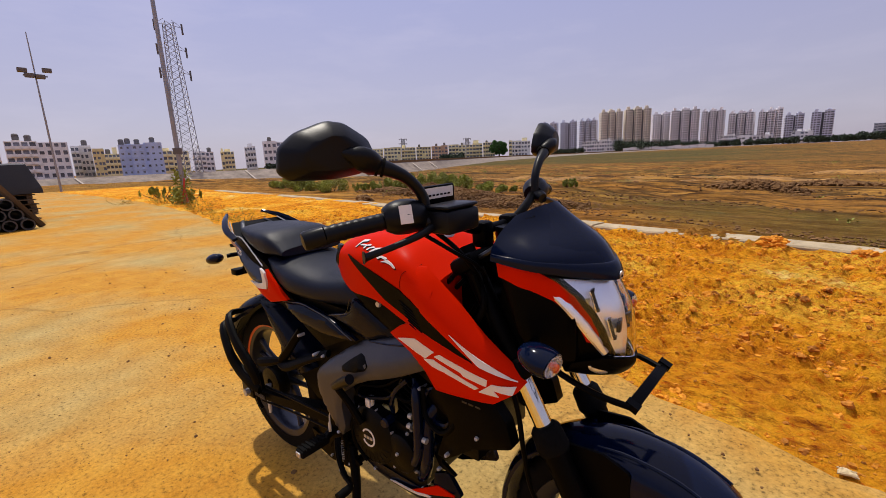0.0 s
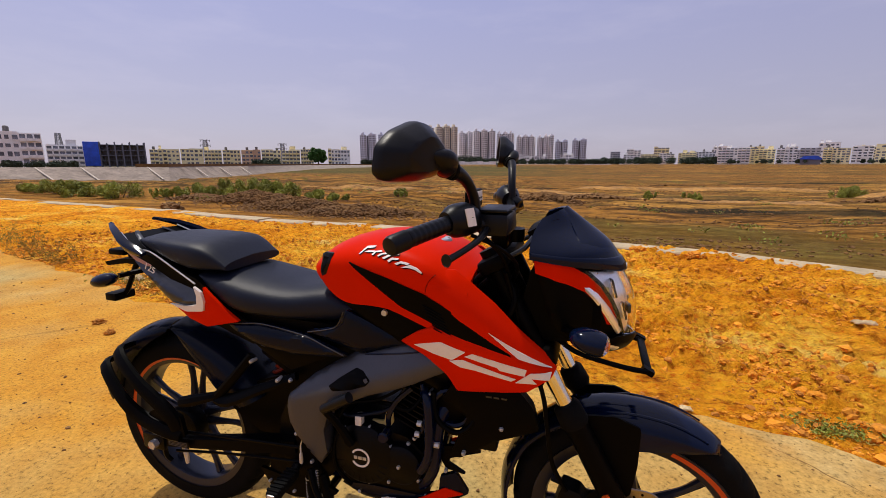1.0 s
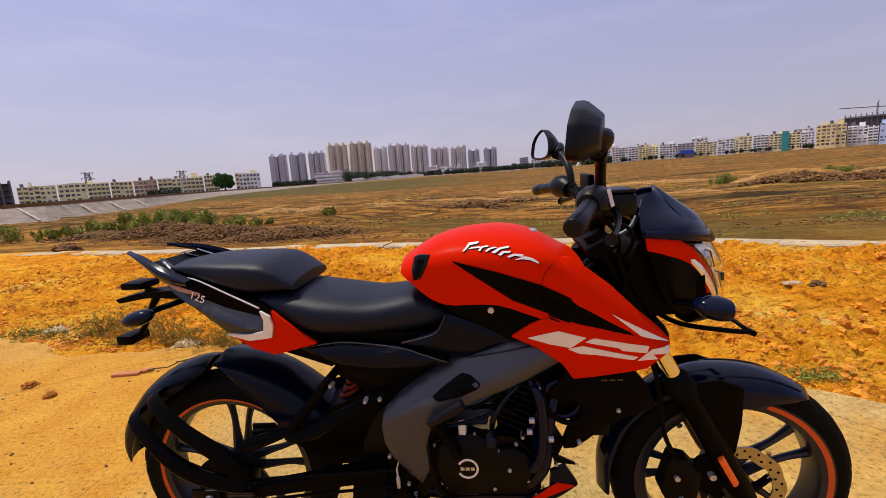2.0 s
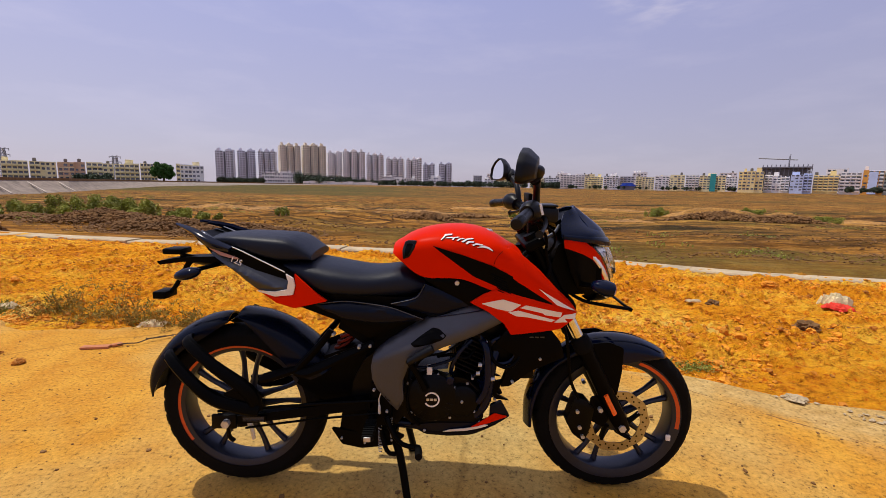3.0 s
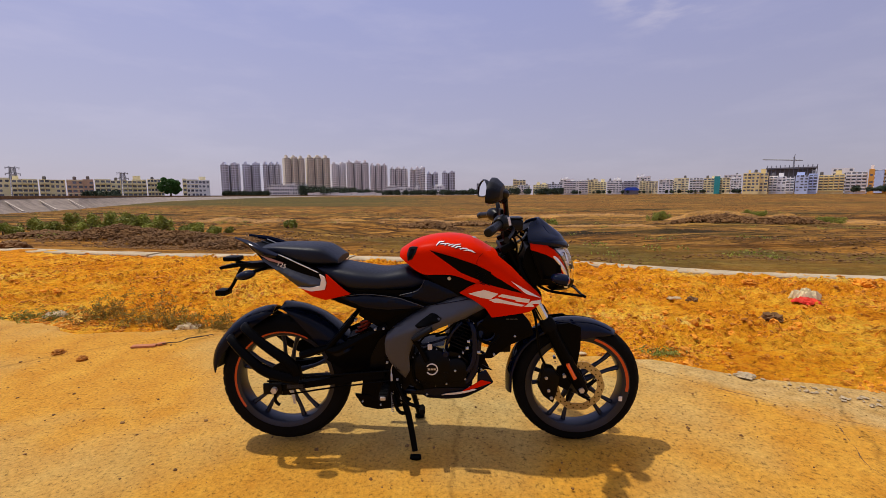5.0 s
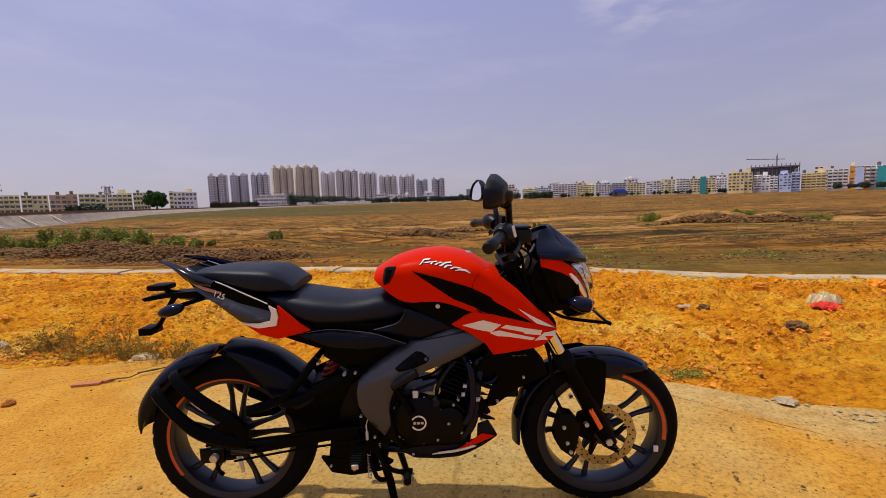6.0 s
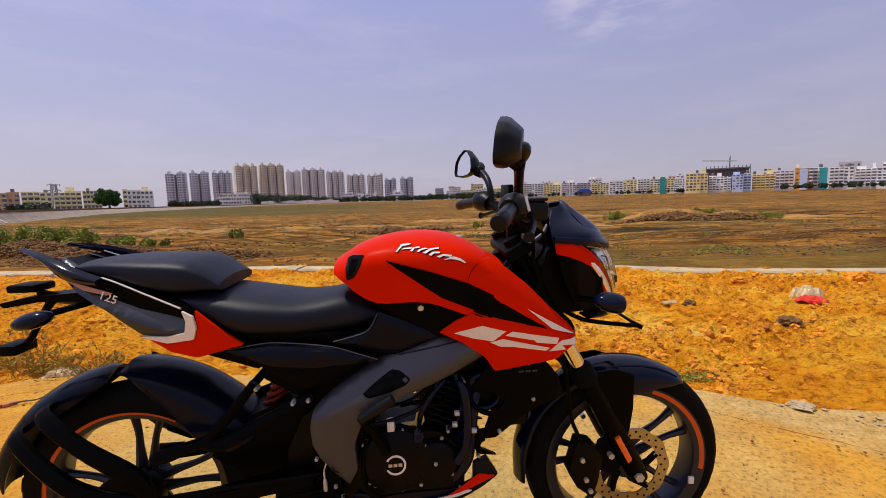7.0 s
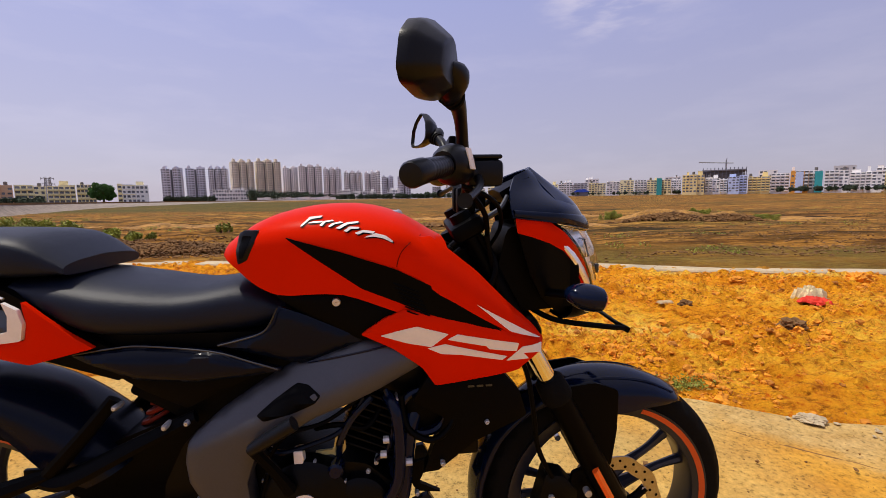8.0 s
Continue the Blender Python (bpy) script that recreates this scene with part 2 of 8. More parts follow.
def slab_material():
    """Old concrete under drifts of yellow dust and grit, with a few hairline cracks."""
    m = bpy.data.materials.new("dusty_concrete")
    m.use_nodes = True
    nt = m.node_tree
    b = nt.nodes["Principled BSDF"]
    pos = nt.nodes.new("ShaderNodeTexCoord").outputs["Object"]

    def noise_at(scale, detail=6.0, rough=0.6):
        n = node(nt, "ShaderNodeTexNoise", Scale=scale, Detail=detail, Roughness=rough)
        nt.links.new(pos, n.inputs["Vector"])
        return n.outputs["Fac"]

    def ramp(src, *stops):
        r = nt.nodes.new("ShaderNodeValToRGB")
        while len(r.color_ramp.elements) < len(stops):
            r.color_ramp.elements.new(0.5)
        for el, (p, c) in zip(r.color_ramp.elements, stops):
            el.position, el.color = p, (*c, 1)
        nt.links.new(src, r.inputs[0])
        return r.outputs[0]

    def mix(fac, a, c, kind="MIX"):
        x = nt.nodes.new("ShaderNodeMix")
        x.data_type, x.blend_type = "RGBA", kind
        if isinstance(fac, float):
            x.inputs[0].default_value = fac
        else:
            nt.links.new(fac, x.inputs[0])
        nt.links.new(a, x.inputs[6])
        nt.links.new(c, x.inputs[7])
        return x.outputs[2]

    concrete = ramp(noise_at(2.5), (0.3, (0.34, 0.235, 0.075)), (0.7, (0.47, 0.35, 0.135)))
    dust = ramp(noise_at(5.0), (0.3, (0.44, 0.180, 0.010)), (0.7, (0.55, 0.275, 0.028)))
    drift = ramp(noise_at(0.55, 5.0, 0.52), (0.36, (0.06, 0.06, 0.06)), (0.57, (0.95, 0.95, 0.95)))
    base = mix(drift, concrete, dust)
    # past the long crack the dust has blown off towards the broken edge
    across = nt.nodes.new("ShaderNodeVectorMath")
    across.operation = "DOT_PRODUCT"
    across.inputs[1].default_value = (0.73, 0.68, 0.0)
    nt.links.new(pos, across.inputs[0])
    ragged = nt.nodes.new("ShaderNodeMath")
    ragged.operation = "MULTIPLY_ADD"
    nt.links.new(noise_at(3.2, 5.0, 0.6), ragged.inputs[0])
    ragged.inputs[1].default_value = 0.5
    nt.links.new(across.outputs["Value"], ragged.inputs[2])
    blown = nt.nodes.new("ShaderNodeMapRange")
    blown.interpolation_type = "SMOOTHSTEP"
    blown.inputs[1].default_value, blown.inputs[2].default_value, blown.inputs[4].default_value = 2.22, 2.48, 0.62
    nt.links.new(ragged.outputs[0], blown.inputs[0])
    bare = ramp(noise_at(9.0, 6.0, 0.7), (0.35, (0.30, 0.215, 0.085)), (0.65, (0.50, 0.385, 0.175)))
    base = mix(blown.outputs[0], base, bare)
    grit = ramp(noise_at(55.0, 4.0, 0.75), (0.34, (0.14, 0.14, 0.14)), (0.44, (0.47, 0.47, 0.47)), (0.66, (0.68, 0.68, 0.68)))
    base = mix(0.8, base, grit, "OVERLAY")
    # cracks
    warp = nt.nodes.new("ShaderNodeMix")
    warp.data_type = "VECTOR"
    warp.inputs[0].default_value = 0.35
    wn = node(nt, "ShaderNodeTexNoise", Scale=1.3, Detail=5.0)
    nt.links.new(pos, wn.inputs["Vector"])
    nt.links.new(pos, warp.inputs[4])
    nt.links.new(wn.outputs["Color"], warp.inputs[5])
    vor = node(nt, "ShaderNodeTexVoronoi", Scale=0.33)
    vor.feature = "DISTANCE_TO_EDGE"
    nt.links.new(warp.outputs[1], vor.inputs["Vector"])
    crack = ramp(vor.outputs["Distance"], (0.0, (0.62, 0.60, 0.56)), (0.0022, (1, 1, 1)))
    base = mix(0.8, base, crack, "MULTIPLY")
    nt.links.new(base, b.inputs["Base Color"])
    b.inputs["Roughness"].default_value = 0.9
    b.inputs["Specular IOR Level"].default_value = 0.2
    bp = node(nt, "ShaderNodeBump", Strength=0.7, Distance=0.006)
    nt.links.new(noise_at(70.0, 6.0, 0.75), bp.inputs["Height"])
    nt.links.new(bp.outputs[0], b.inputs["Normal"])
    return m


EARTH = earth_material()
SLAB = slab_material()
KERB = paint("kerb_concrete", (0.42, 0.33, 0.20), 0.9, var=0.3, scale=3, grain=60, bump=0.5, tint=(0.46, 0.36, 0.22))
CLOD = paint("yellow_clod", (0.58, 0.200, 0.008), 0.95, var=0.35, scale=3, grain=60, bump=0.8, tint=(0.72, 0.285, 0.014))
DARK_CLOD = paint("dark_clod", (0.30, 0.10, 0.008), 0.95, var=0.4, scale=3, grain=50, bump=0.5, tint=(0.46, 0.17, 0.013))
BROWN_CLOD = paint("brown_clod", (0.12, 0.052, 0.012), 0.95, var=0.35, scale=2, grain=30, bump=0.5, tint=(0.20, 0.10, 0.028))
STONE = paint("grey_stone", (0.44, 0.34, 0.20), 0.85, var=0.3, scale=14, grain=90, bump=0.4)
PITCHING = paint("stone_pitching", (0.17, 0.13, 0.10), 0.9, var=0.3, scale=0.5, grain=2.2, bump=0.8, tint=(0.26, 0.21, 0.17))
BAND = paint("bund_rib", (0.42, 0.36, 0.30), 0.9, var=0.15, scale=0.5, grain=8, bump=0.2)
LEAF = paint("leaf_green", (0.15, 0.155, 0.014), 0.6, var=0.5, scale=0.9, grain=9, bump=0, tint=(0.27, 0.29, 0.04), spec=0.3)
TREE_LEAF = paint("tree_leaf", (0.030, 0.090, 0.014), 0.6, var=0.5, scale=0.4, grain=3, bump=0, tint=(0.05, 0.13, 0.02), spec=0.3)
WOOD_LEAF = paint("far_wood_leaf", (0.05, 0.07, 0.045), 0.7, var=0.4, scale=0.1, grain=0.9, bump=0, tint=(0.05, 0.07, 0.04), spec=0.2)
DRY = paint("dry_weed", (0.20, 0.105, 0.018), 0.8, var=0.5, scale=9, grain=60, bump=0, tint=(0.34, 0.22, 0.04), spec=0.2)
WOODY = paint("bark", (0.10, 0.065, 0.035), 0.9, var=0.3, scale=4, grain=40, bump=0.4)


# ---------------------------------------------------------------- tools
def part(name, bm, material, parent=None, label="", smooth=True, kind=""):
    me = bpy.data.meshes.new(name)
    bmesh.ops.recalc_face_normals(bm, faces=bm.faces[:])
    bm.to_mesh(me)
    bm.free()
    me.materials.append(material)
    if smooth:
        me.shade_smooth()
        me.set_sharp_from_angle(angle=radians(38))
    ob = new(name, me)
    if parent is not None:
        ob.parent = parent
    return tagged(ob, label, kind=kind)


def mesh_part(name, verts, faces, material, parent=None, label="", kind="", smooth=False):
    me = bpy.data.meshes.new(name)
    me.from_pydata(verts, [], faces)
    me.materials.append(material)
    if smooth:
        me.shade_smooth()
    ob = new(name, me)
    if parent is not None:
        ob.parent = parent
    return tagged(ob, label, kind=kind)


def thing(name, label, category, at=None, group="", kind=""):
    ob = new(name)
    ob.empty_display_size = 0.2
    if at is not None:
        ob.matrix_world = at
    return tagged(ob, label, category, group, kind)


def add_box(bm, x0, x1, y0, y1, z0, z1, bevel=0.0, segs=2):
    r = bmesh.ops.create_cube(bm, size=1, matrix=Matrix.LocRotScale(((x0 + x1) / 2, (y0 + y1) / 2, (z0 + z1) / 2), None, (abs(x1 - x0), abs(y1 - y0), abs(z1 - z0))))
    if bevel:
        edges = list({e for v in r["verts"] for e in v.link_edges})
        bmesh.ops.bevel(bm, geom=edges, offset=bevel, segments=segs, profile=0.5, affect="EDGES")
    return bm


def box(x0, x1, y0, y1, z0, z1, bevel=0.0, segs=2):
    return add_box(bmesh.new(), x0, x1, y0, y1, z0, z1, bevel, segs)


def smooth_line(pts, n=6, closed=False):
    """Points along a Catmull-Rom curve through pts."""
    p = [Vector(q) for q in pts]
    out, m = [], len(p)
    for i in range(m if closed else m - 1):
        a, b, c, d = (p[(i - 1) % m], p[i], p[(i + 1) % m], p[(i + 2) % m]) if closed else (p[max(i - 1, 0)], p[i], p[i + 1], p[min(i + 2, m - 1)])
        for k in range(n):
            t = k / n
            out.append(0.5 * (2 * b + (c - a) * t + (2 * a - 5 * b + 4 * c - d) * t * t + (3 * b - a - 3 * c + d) * t ** 3))
    if not closed:
        out.append(p[-1])
    return out


def add_tube(bm, pts, radius, segs=10, bend=5, closed=False, flat=1.0):
    """A round bar swept along a smooth line; radius is one number or one for each point."""
    radii = radius if isinstance(radius, (list, tuple)) else [radius] * len(pts)
    line = smooth_line([(*q, r) for q, r in zip(pts, radii)], bend, closed) if bend > 1 else [Vector((*q, r)) for q, r in zip(pts, radii)]
    rings, side = [], None
    n = len(line)
    for i, q in enumerate(line):
        prev, nxt = (line[i - 1], line[(i + 1) % n]) if closed else (line[max(i - 1, 0)], line[min(i + 1, n - 1)])
        way = (nxt.xyz - prev.xyz).normalized()
        if side is None:
            side = way.orthogonal().normalized()
        side = (side - way * side.dot(way)).normalized()
        up = way.cross(side)
        rings.append([bm.verts.new(q.xyz + q.w * (math.cos(a) * side + math.sin(a) * up * flat)) for a in (2 * math.pi * k / segs for k in range(segs))])
    for i in range(n if closed else n - 1):
        a, b = rings[i], rings[(i + 1) % n]
        for k in range(segs):
            bm.faces.new((a[k], a[(k + 1) % segs], b[(k + 1) % segs], b[k]))
    if not closed:
        bm.faces.new(rings[0])
        bm.faces.new(rings[-1])
    return bm


def tube(pts, radius, segs=10, bend=5, closed=False, flat=1.0):
    return add_tube(bmesh.new(), pts, radius, segs, bend, closed, flat)


def add_lathe(bm, profile, segs=48, at=(0, 0, 0), axis="Y", arc=(0, 360), closed=True):
    """Turns a profile of (radius, along) round an axis; closed joins its last point to its first."""
    full = arc[1] - arc[0] >= 360
    cols = []
    for i in range(segs if full else segs + 1):
        a = radians(arc[0] + (arc[1] - arc[0]) * i / segs)
        col = []
        for r, s in profile:
            c, d = r * math.cos(a), r * math.sin(a)
            v = {"Y": (c, s, d), "Z": (c, d, s), "X": (s, c, d)}[axis]
            col.append(bm.verts.new(Vector(at) + Vector(v)))
        cols.append(col)
    m = len(profile)
    for i in range(segs):
        a, b = cols[i], cols[(i + 1) % len(cols)]
        for k in range(m if closed else m - 1):
            bm.faces.new((a[k], a[(k + 1) % m], b[(k + 1) % m], b[k]))
    if closed and not full:
        bm.faces.new(cols[0])
        bm.faces.new(cols[-1])
    return bm


def lathe(profile, **kw):
    return add_lathe(bmesh.new(), profile, **kw)


def add_rod(bm, a, b, r0, r1=None, segs=12):
    return add_tube(bm, [a, b], [r0, r1 if r1 is not None else r0], segs, 1)


def soften(poly, cut=0.16):
    """Cuts each corner of an outline a little."""
    out = []
    for i, p in enumerate(poly):
        a, b, c = Vector(poly[i - 1]), Vector(p), Vector(poly[(i + 1) % len(poly)])
        out += [tuple(b.lerp(a, cut)), tuple(b.lerp((a + c) / 2, cut * 0.5)), tuple(b.lerp(c, cut))]
    return out


def plate(poly, depth, side=-1, thick=0.005, step=0.02, roll=0.0, roll_at=0.015, cut=0.1):
    """A moulded panel: an outline in (x, z), bowed so that its outer face lies depth(x, z) from the middle plane, its rim rolled in."""
    poly = soften(poly, cut) if cut else list(poly)
    bm = bmesh.new()
    bm.faces.new([bm.verts.new((x, 0, z)) for x, z in poly])
    xs, zs = [p[0] for p in poly], [p[1] for p in poly]
    for lo, hi, axis in ((min(xs), max(xs), 0), (min(zs), max(zs), 2)):
        k = math.floor(lo / step) + 1
        while k * step < hi - 1e-6:
            co, no = [0, 0, 0], [0, 0, 0]
            co[axis], no[axis] = k * step, 1
            bmesh.ops.bisect_plane(bm, geom=bm.verts[:] + bm.edges[:] + bm.faces[:], plane_co=co, plane_no=no, dist=1e-5)
            k += 1
    pa = np.array(poly)
    pb = np.roll(pa, -1, axis=0)
    seg = pb - pa
    ln = np.maximum((seg ** 2).sum(1), 1e-12)
    offs = {}
    for v in bm.verts:
        x, z = v.co.x, v.co.z
        d = depth(x, z) if callable(depth) else depth
        if roll:
            q = np.array((x, z))
            t = np.clip(((q - pa) * seg).sum(1) / ln, 0, 1)
            near = math.sqrt(((pa + seg * t[:, None] - q) ** 2).sum(1).min())
            d -= roll * max(0.0, 1 - near / roll_at) ** 2
        offs[v] = d
        v.co.y = side * d
    r = bmesh.ops.extrude_face_region(bm, geom=bm.faces[:])
    for v in r["geom"]:
        if isinstance(v, bmesh.types.BMVert):
            v.co.y -= side * thick
    return bm


def surface(net, nu=6, nv=6, thick=0.004):
    """A smooth sheet through a net of points (rows of equal length), with thickness."""
    rows = [smooth_line(r, nv) for r in net]
    cols = [smooth_line([r[k] for r in rows], nu) for k in range(len(rows[0]))]
    bm = bmesh.new()
    g = [[bm.verts.new(p) for p in c] for c in cols]
    for i in range(len(g) - 1):
        for k in range(len(g[0]) - 1):
            bm.faces.new((g[i][k], g[i + 1][k], g[i + 1][k + 1], g[i][k + 1]))
    bmesh.ops.recalc_face_normals(bm, faces=bm.faces[:])
    if thick:
        bm.normal_update()
        nrm = {v: v.normal.copy() for v in bm.verts}
        r = bmesh.ops.extrude_face_region(bm, geom=bm.faces[:])
        new_verts = [v for v in r["geom"] if isinstance(v, bmesh.types.BMVert)]
        bm.normal_update()
        for v in new_verts:
            v.co -= v.normal * thick
    return bm


def loft(sections):
    """A closed body through rings of equal length."""
    bm = bmesh.new()
    rings = [[bm.verts.new(p) for p in s] for s in sections]
    m = len(rings[0])
    for a, b in zip(rings, rings[1:]):
        for k in range(m):
            bm.faces.new((a[k], a[(k + 1) % m], b[(k + 1) % m], b[k]))
    bm.faces.new(rings[0])
    bm.faces.new(rings[-1])
    return bm


def along(table, x):
    """Straight interpolation in a table of (x, value)."""
    return float(np.interp(x, [a for a, _ in table], [b for _, b in table]))


def eased(table, x):
    """The same, rounded off between the stops."""
    w = 0.03
    return (along(table, x - w) + 2 * along(table, x) + along(table, x + w)) / 4


def step01(v):
    v = min(1.0, max(0.0, v))
    return v * v * (3 - 2 * v)


def lumps(rng, places, sizes, squash=0.7, fine=1):
    """Many small rough lumps as one list of verts and faces."""
    base = bmesh.new()
    bmesh.ops.create_icosphere(base, subdivisions=fine, radius=1)
    bv = np.array([v.co[:] for v in base.verts])
    bf = np.array([[v.index for v in f.verts] for f in base.faces])
    base.free()
    n = len(places)
    jit = rng.uniform(0.58, 1.28, (n, len(bv), 1))
    ang = rng.uniform(0, 2 * math.pi, n)
    s = np.array(sizes)[:, None, None] * rng.uniform(0.7, 1.3, (n, 1, 3)) * np.array((1, 1, squash))
    v = bv[None] * jit * s
    c, d = np.cos(ang)[:, None], np.sin(ang)[:, None]
    v = np.stack((v[:, :, 0] * c - v[:, :, 1] * d, v[:, :, 0] * d + v[:, :, 1] * c, v[:, :, 2]), 2) + np.array(places)[:, None, :]
    f = bf[None] + (np.arange(n) * len(bv))[:, None, None]
    return v.reshape(-1, 3).tolist(), f.reshape(-1, 3).tolist()


def leaves(rng, blobs, count, size, hollow=0.45):
    """Small folded leaves scattered through blobs (x, y, z, radius, height)."""
    b = np.array(blobs, float)
    w = b[:, 3] ** 2
    pick = rng.choice(len(b), count, p=w / w.sum())
    way = rng.normal(size=(count, 3))
    way /= np.linalg.norm(way, axis=1)[:, None]
    rad = (hollow + (1 - hollow) * rng.uniform(0, 1, count)) ** 0.6
    c = b[pick, :3] + way * rad[:, None] * np.stack((b[pick, 3], b[pick, 3], b[pick, 4]), 1)
    u = rng.normal(size=(count, 3))
    u /= np.linalg.norm(u, axis=1)[:, None]
    t = np.cross(u, rng.normal(size=(count, 3)))
    t /= np.linalg.norm(t, axis=1)[:, None]
    s = size * rng.uniform(0.6, 1.4, count)[:, None]
    v = np.stack((c - u * s, c + t * s * 0.45, c + u * s, c - t * s * 0.45), 1)
    f = np.arange(count * 4).reshape(-1, 4)
    return v.reshape(-1, 3).tolist(), f.tolist()


# ---------------------------------------------------------------- ground
EYE_SPOT = Vector((0.9, -1.2, 1.13))
SLAB_EDGE = [(-60, 8.5), (-30, 6.6), (-18.7, 5.5), (-11.8, 4.4), (-6.35, 3.0), (-3.5, 2.22), (-2.4, 1.75), (-1.1, 1.7), (0.5, 1.35), (2.15, 0.9), (2.66, 0.62), (3.28, 0.26), (6, -1.2),
             (12, -4.6), (60, -34)]
KERB_LINE = [(-60, 18), (-21.4, 10.4), (-14.1, 9.1), (-8.9, 8.0), (-5.9, 7.05), (-2.8, 6.6), (0.9, 5.8), (3.2, 5.1), (4.45, 4.2), (5.65, 3.74), (6.8, 3.43), (14, 1.5), (60, -12)]


def bund_at(az):
    """Distance of the foot of the bund and height of its crest, by bearing."""
    return along([(-100, 78), (-75, 78), (-59, 80), (-46, 84), (-38, 118), (-30, 205), (-18, 275), (-6, 340), (0, 380)], az), along([(-100, 0.8), (-46, 0.75), (-30, 1.0), (-6, 1.0), (0, 0.7)], az)


def hum(x, y, s, seed=0.0):
    return noise.noise((x / s, y / s, seed))


def crumb(x, y):
    """Broken lumps and hollows of the tipped earth, in drifts; smooth where it was trodden."""
    drift = 0.6 + 0.4 * step01((hum(x * 0.7, y * 1.3, 0.85, 12) + 0.30) / 0.5)
    blocks = step01((hum(x * 0.85, y * 1.5, 0.20, 8) - 0.02) / 0.22) * (0.7 + 0.6 * hum(x, y, 0.5, 15))
    small = step01((hum(x * 0.9, y * 1.3, 0.088, 2) - 0.05) / 0.25)
    return drift * (0.044 * blocks + 0.036 * small + 0.044 * hum(x, y, 0.056, 3)) + 0.012 * hum(x, y, 0.12, 5)


def ground_z(x, y):
    ds, dk = y - along(SLAB_EDGE, x), y - along(KERB_LINE, x)
    r = math.hypot(x - EYE_SPOT.x, y - EYE_SPOT.y)
    if ds < -1.2:
        return -0.06
    rough = 1.0 if r < 30 else 0.3
    z = -0.06 + 0.055 * step01((ds + 0.35 + 0.35 * hum(x, y, 0.9, 3)) / 0.75)
    on = step01(ds / 0.6)
    if dk < 0.6:
        z += on * (0.05 * hum(x, y, 1.3) + 0.045 * hum(x, y, 0.42, 5) + rough * crumb(x, y))
        z -= 0.035 * step01((dk + 1.8) / 1.8) * on
    if dk > 0:
        near = step01(dk / 1.5)
        z += near * (-0.16 - 0.12 * step01((x + 1) / 4)) - 1.2 * step01((dk - 3) / 38)
        ridge = 0.30 * hum(x * 0.35, y, 3.2, 1) + 0.22 * hum(x * 0.4, y, 1.1, 4) + 0.10 * hum(x * 0.6, y, 0.45, 6)
        z += step01((dk - 1.2) / 6) * ridge * (0.55 + 0.45 * step01((-x + 4) / 8)) * (1 if r < 90 else 0.4)
        z += 2.6 * step01((r - 120) / 260)
        # the cut bank and hollow out in the bed
        z += 0.55 * math.exp(-(((x - 24) / 7) ** 2 + ((y - 30) / 3.0) ** 2))
    if r > 45 and dk < 0:
        z = min(z, 0.0)
    return z


def floor_z(x, y):
    """The surface a small thing lies on: slab or earth."""
    return 0.0 if y < along(SLAB_EDGE, x) + 0.02 else ground_z(x, y)


def spaced(lo, hi, fine_lo, fine_hi, fine, grow):
    v = [fine_lo]
    while v[-1] < fine_hi:
        v.append(v[-1] + fine)
    s = fine
    while v[-1] < hi:
        s = min(s * grow, 260)
        v.append(v[-1] + s)
    s, w = fine, [fine_lo]
    while w[-1] > lo:
        s = min(s * grow, 260)
        w.append(w[-1] - s)
    return sorted(set(w[1:] + v))


def build_ground():
    xs = spaced(-2600, 2600, -3.8, 6.4, 0.024, 1.07)
    ys = spaced(-1500, 2600, 0.25, 5.6, 0.024, 1.055)
    verts, field, grassy = [], [], []
    for y in ys:
        for x in xs:
            verts.append((x, y, ground_z(x, y)))
            dk = y - along(KERB_LINE, x)
            field.append(max(step01((dk + 0.1 + 0.7 * hum(x, y, 2.0, 9)) / 0.5), step01((-x - 42.0) / 2.5)) * (0.86 + 0.14 * step01(dk / 12)))
            # dull green turf: just past the kerb on the sunny side, and the flat far across
            turf = step01((x - 0.5 + 0.9 * dk) / 3) * step01((dk - 0.6) / 1.2) * (1 - step01((dk - 5.5 - 2.5 * hum(x, 0, 6, 2)) / 2.0)) * (0.75 + 0.5 * hum(x, y, 1.6, 7))
            far = step01((dk - 75) / 40) * (1 - step01((dk - 230) / 60)) * step01((30 - x) / 60)
            grassy.append(min(1, max(0, turf + 0.75 * far)))
    n = len(xs)
    faces = [(j * n + i, j * n + i + 1, j * n + n + i + 1, j * n + n + i) for j in range(len(ys) - 1) for i in range(n - 1)]
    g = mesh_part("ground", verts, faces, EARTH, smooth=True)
    for name, values in (("field", field), ("grassy", grassy)):
        a = g.data.attributes.new(name, "FLOAT", "POINT")
        a.data.foreach_set("value", values)
    tagged(g, "loose yellow earth strip and dry brown-green lake bed", "ground", kind="structure")


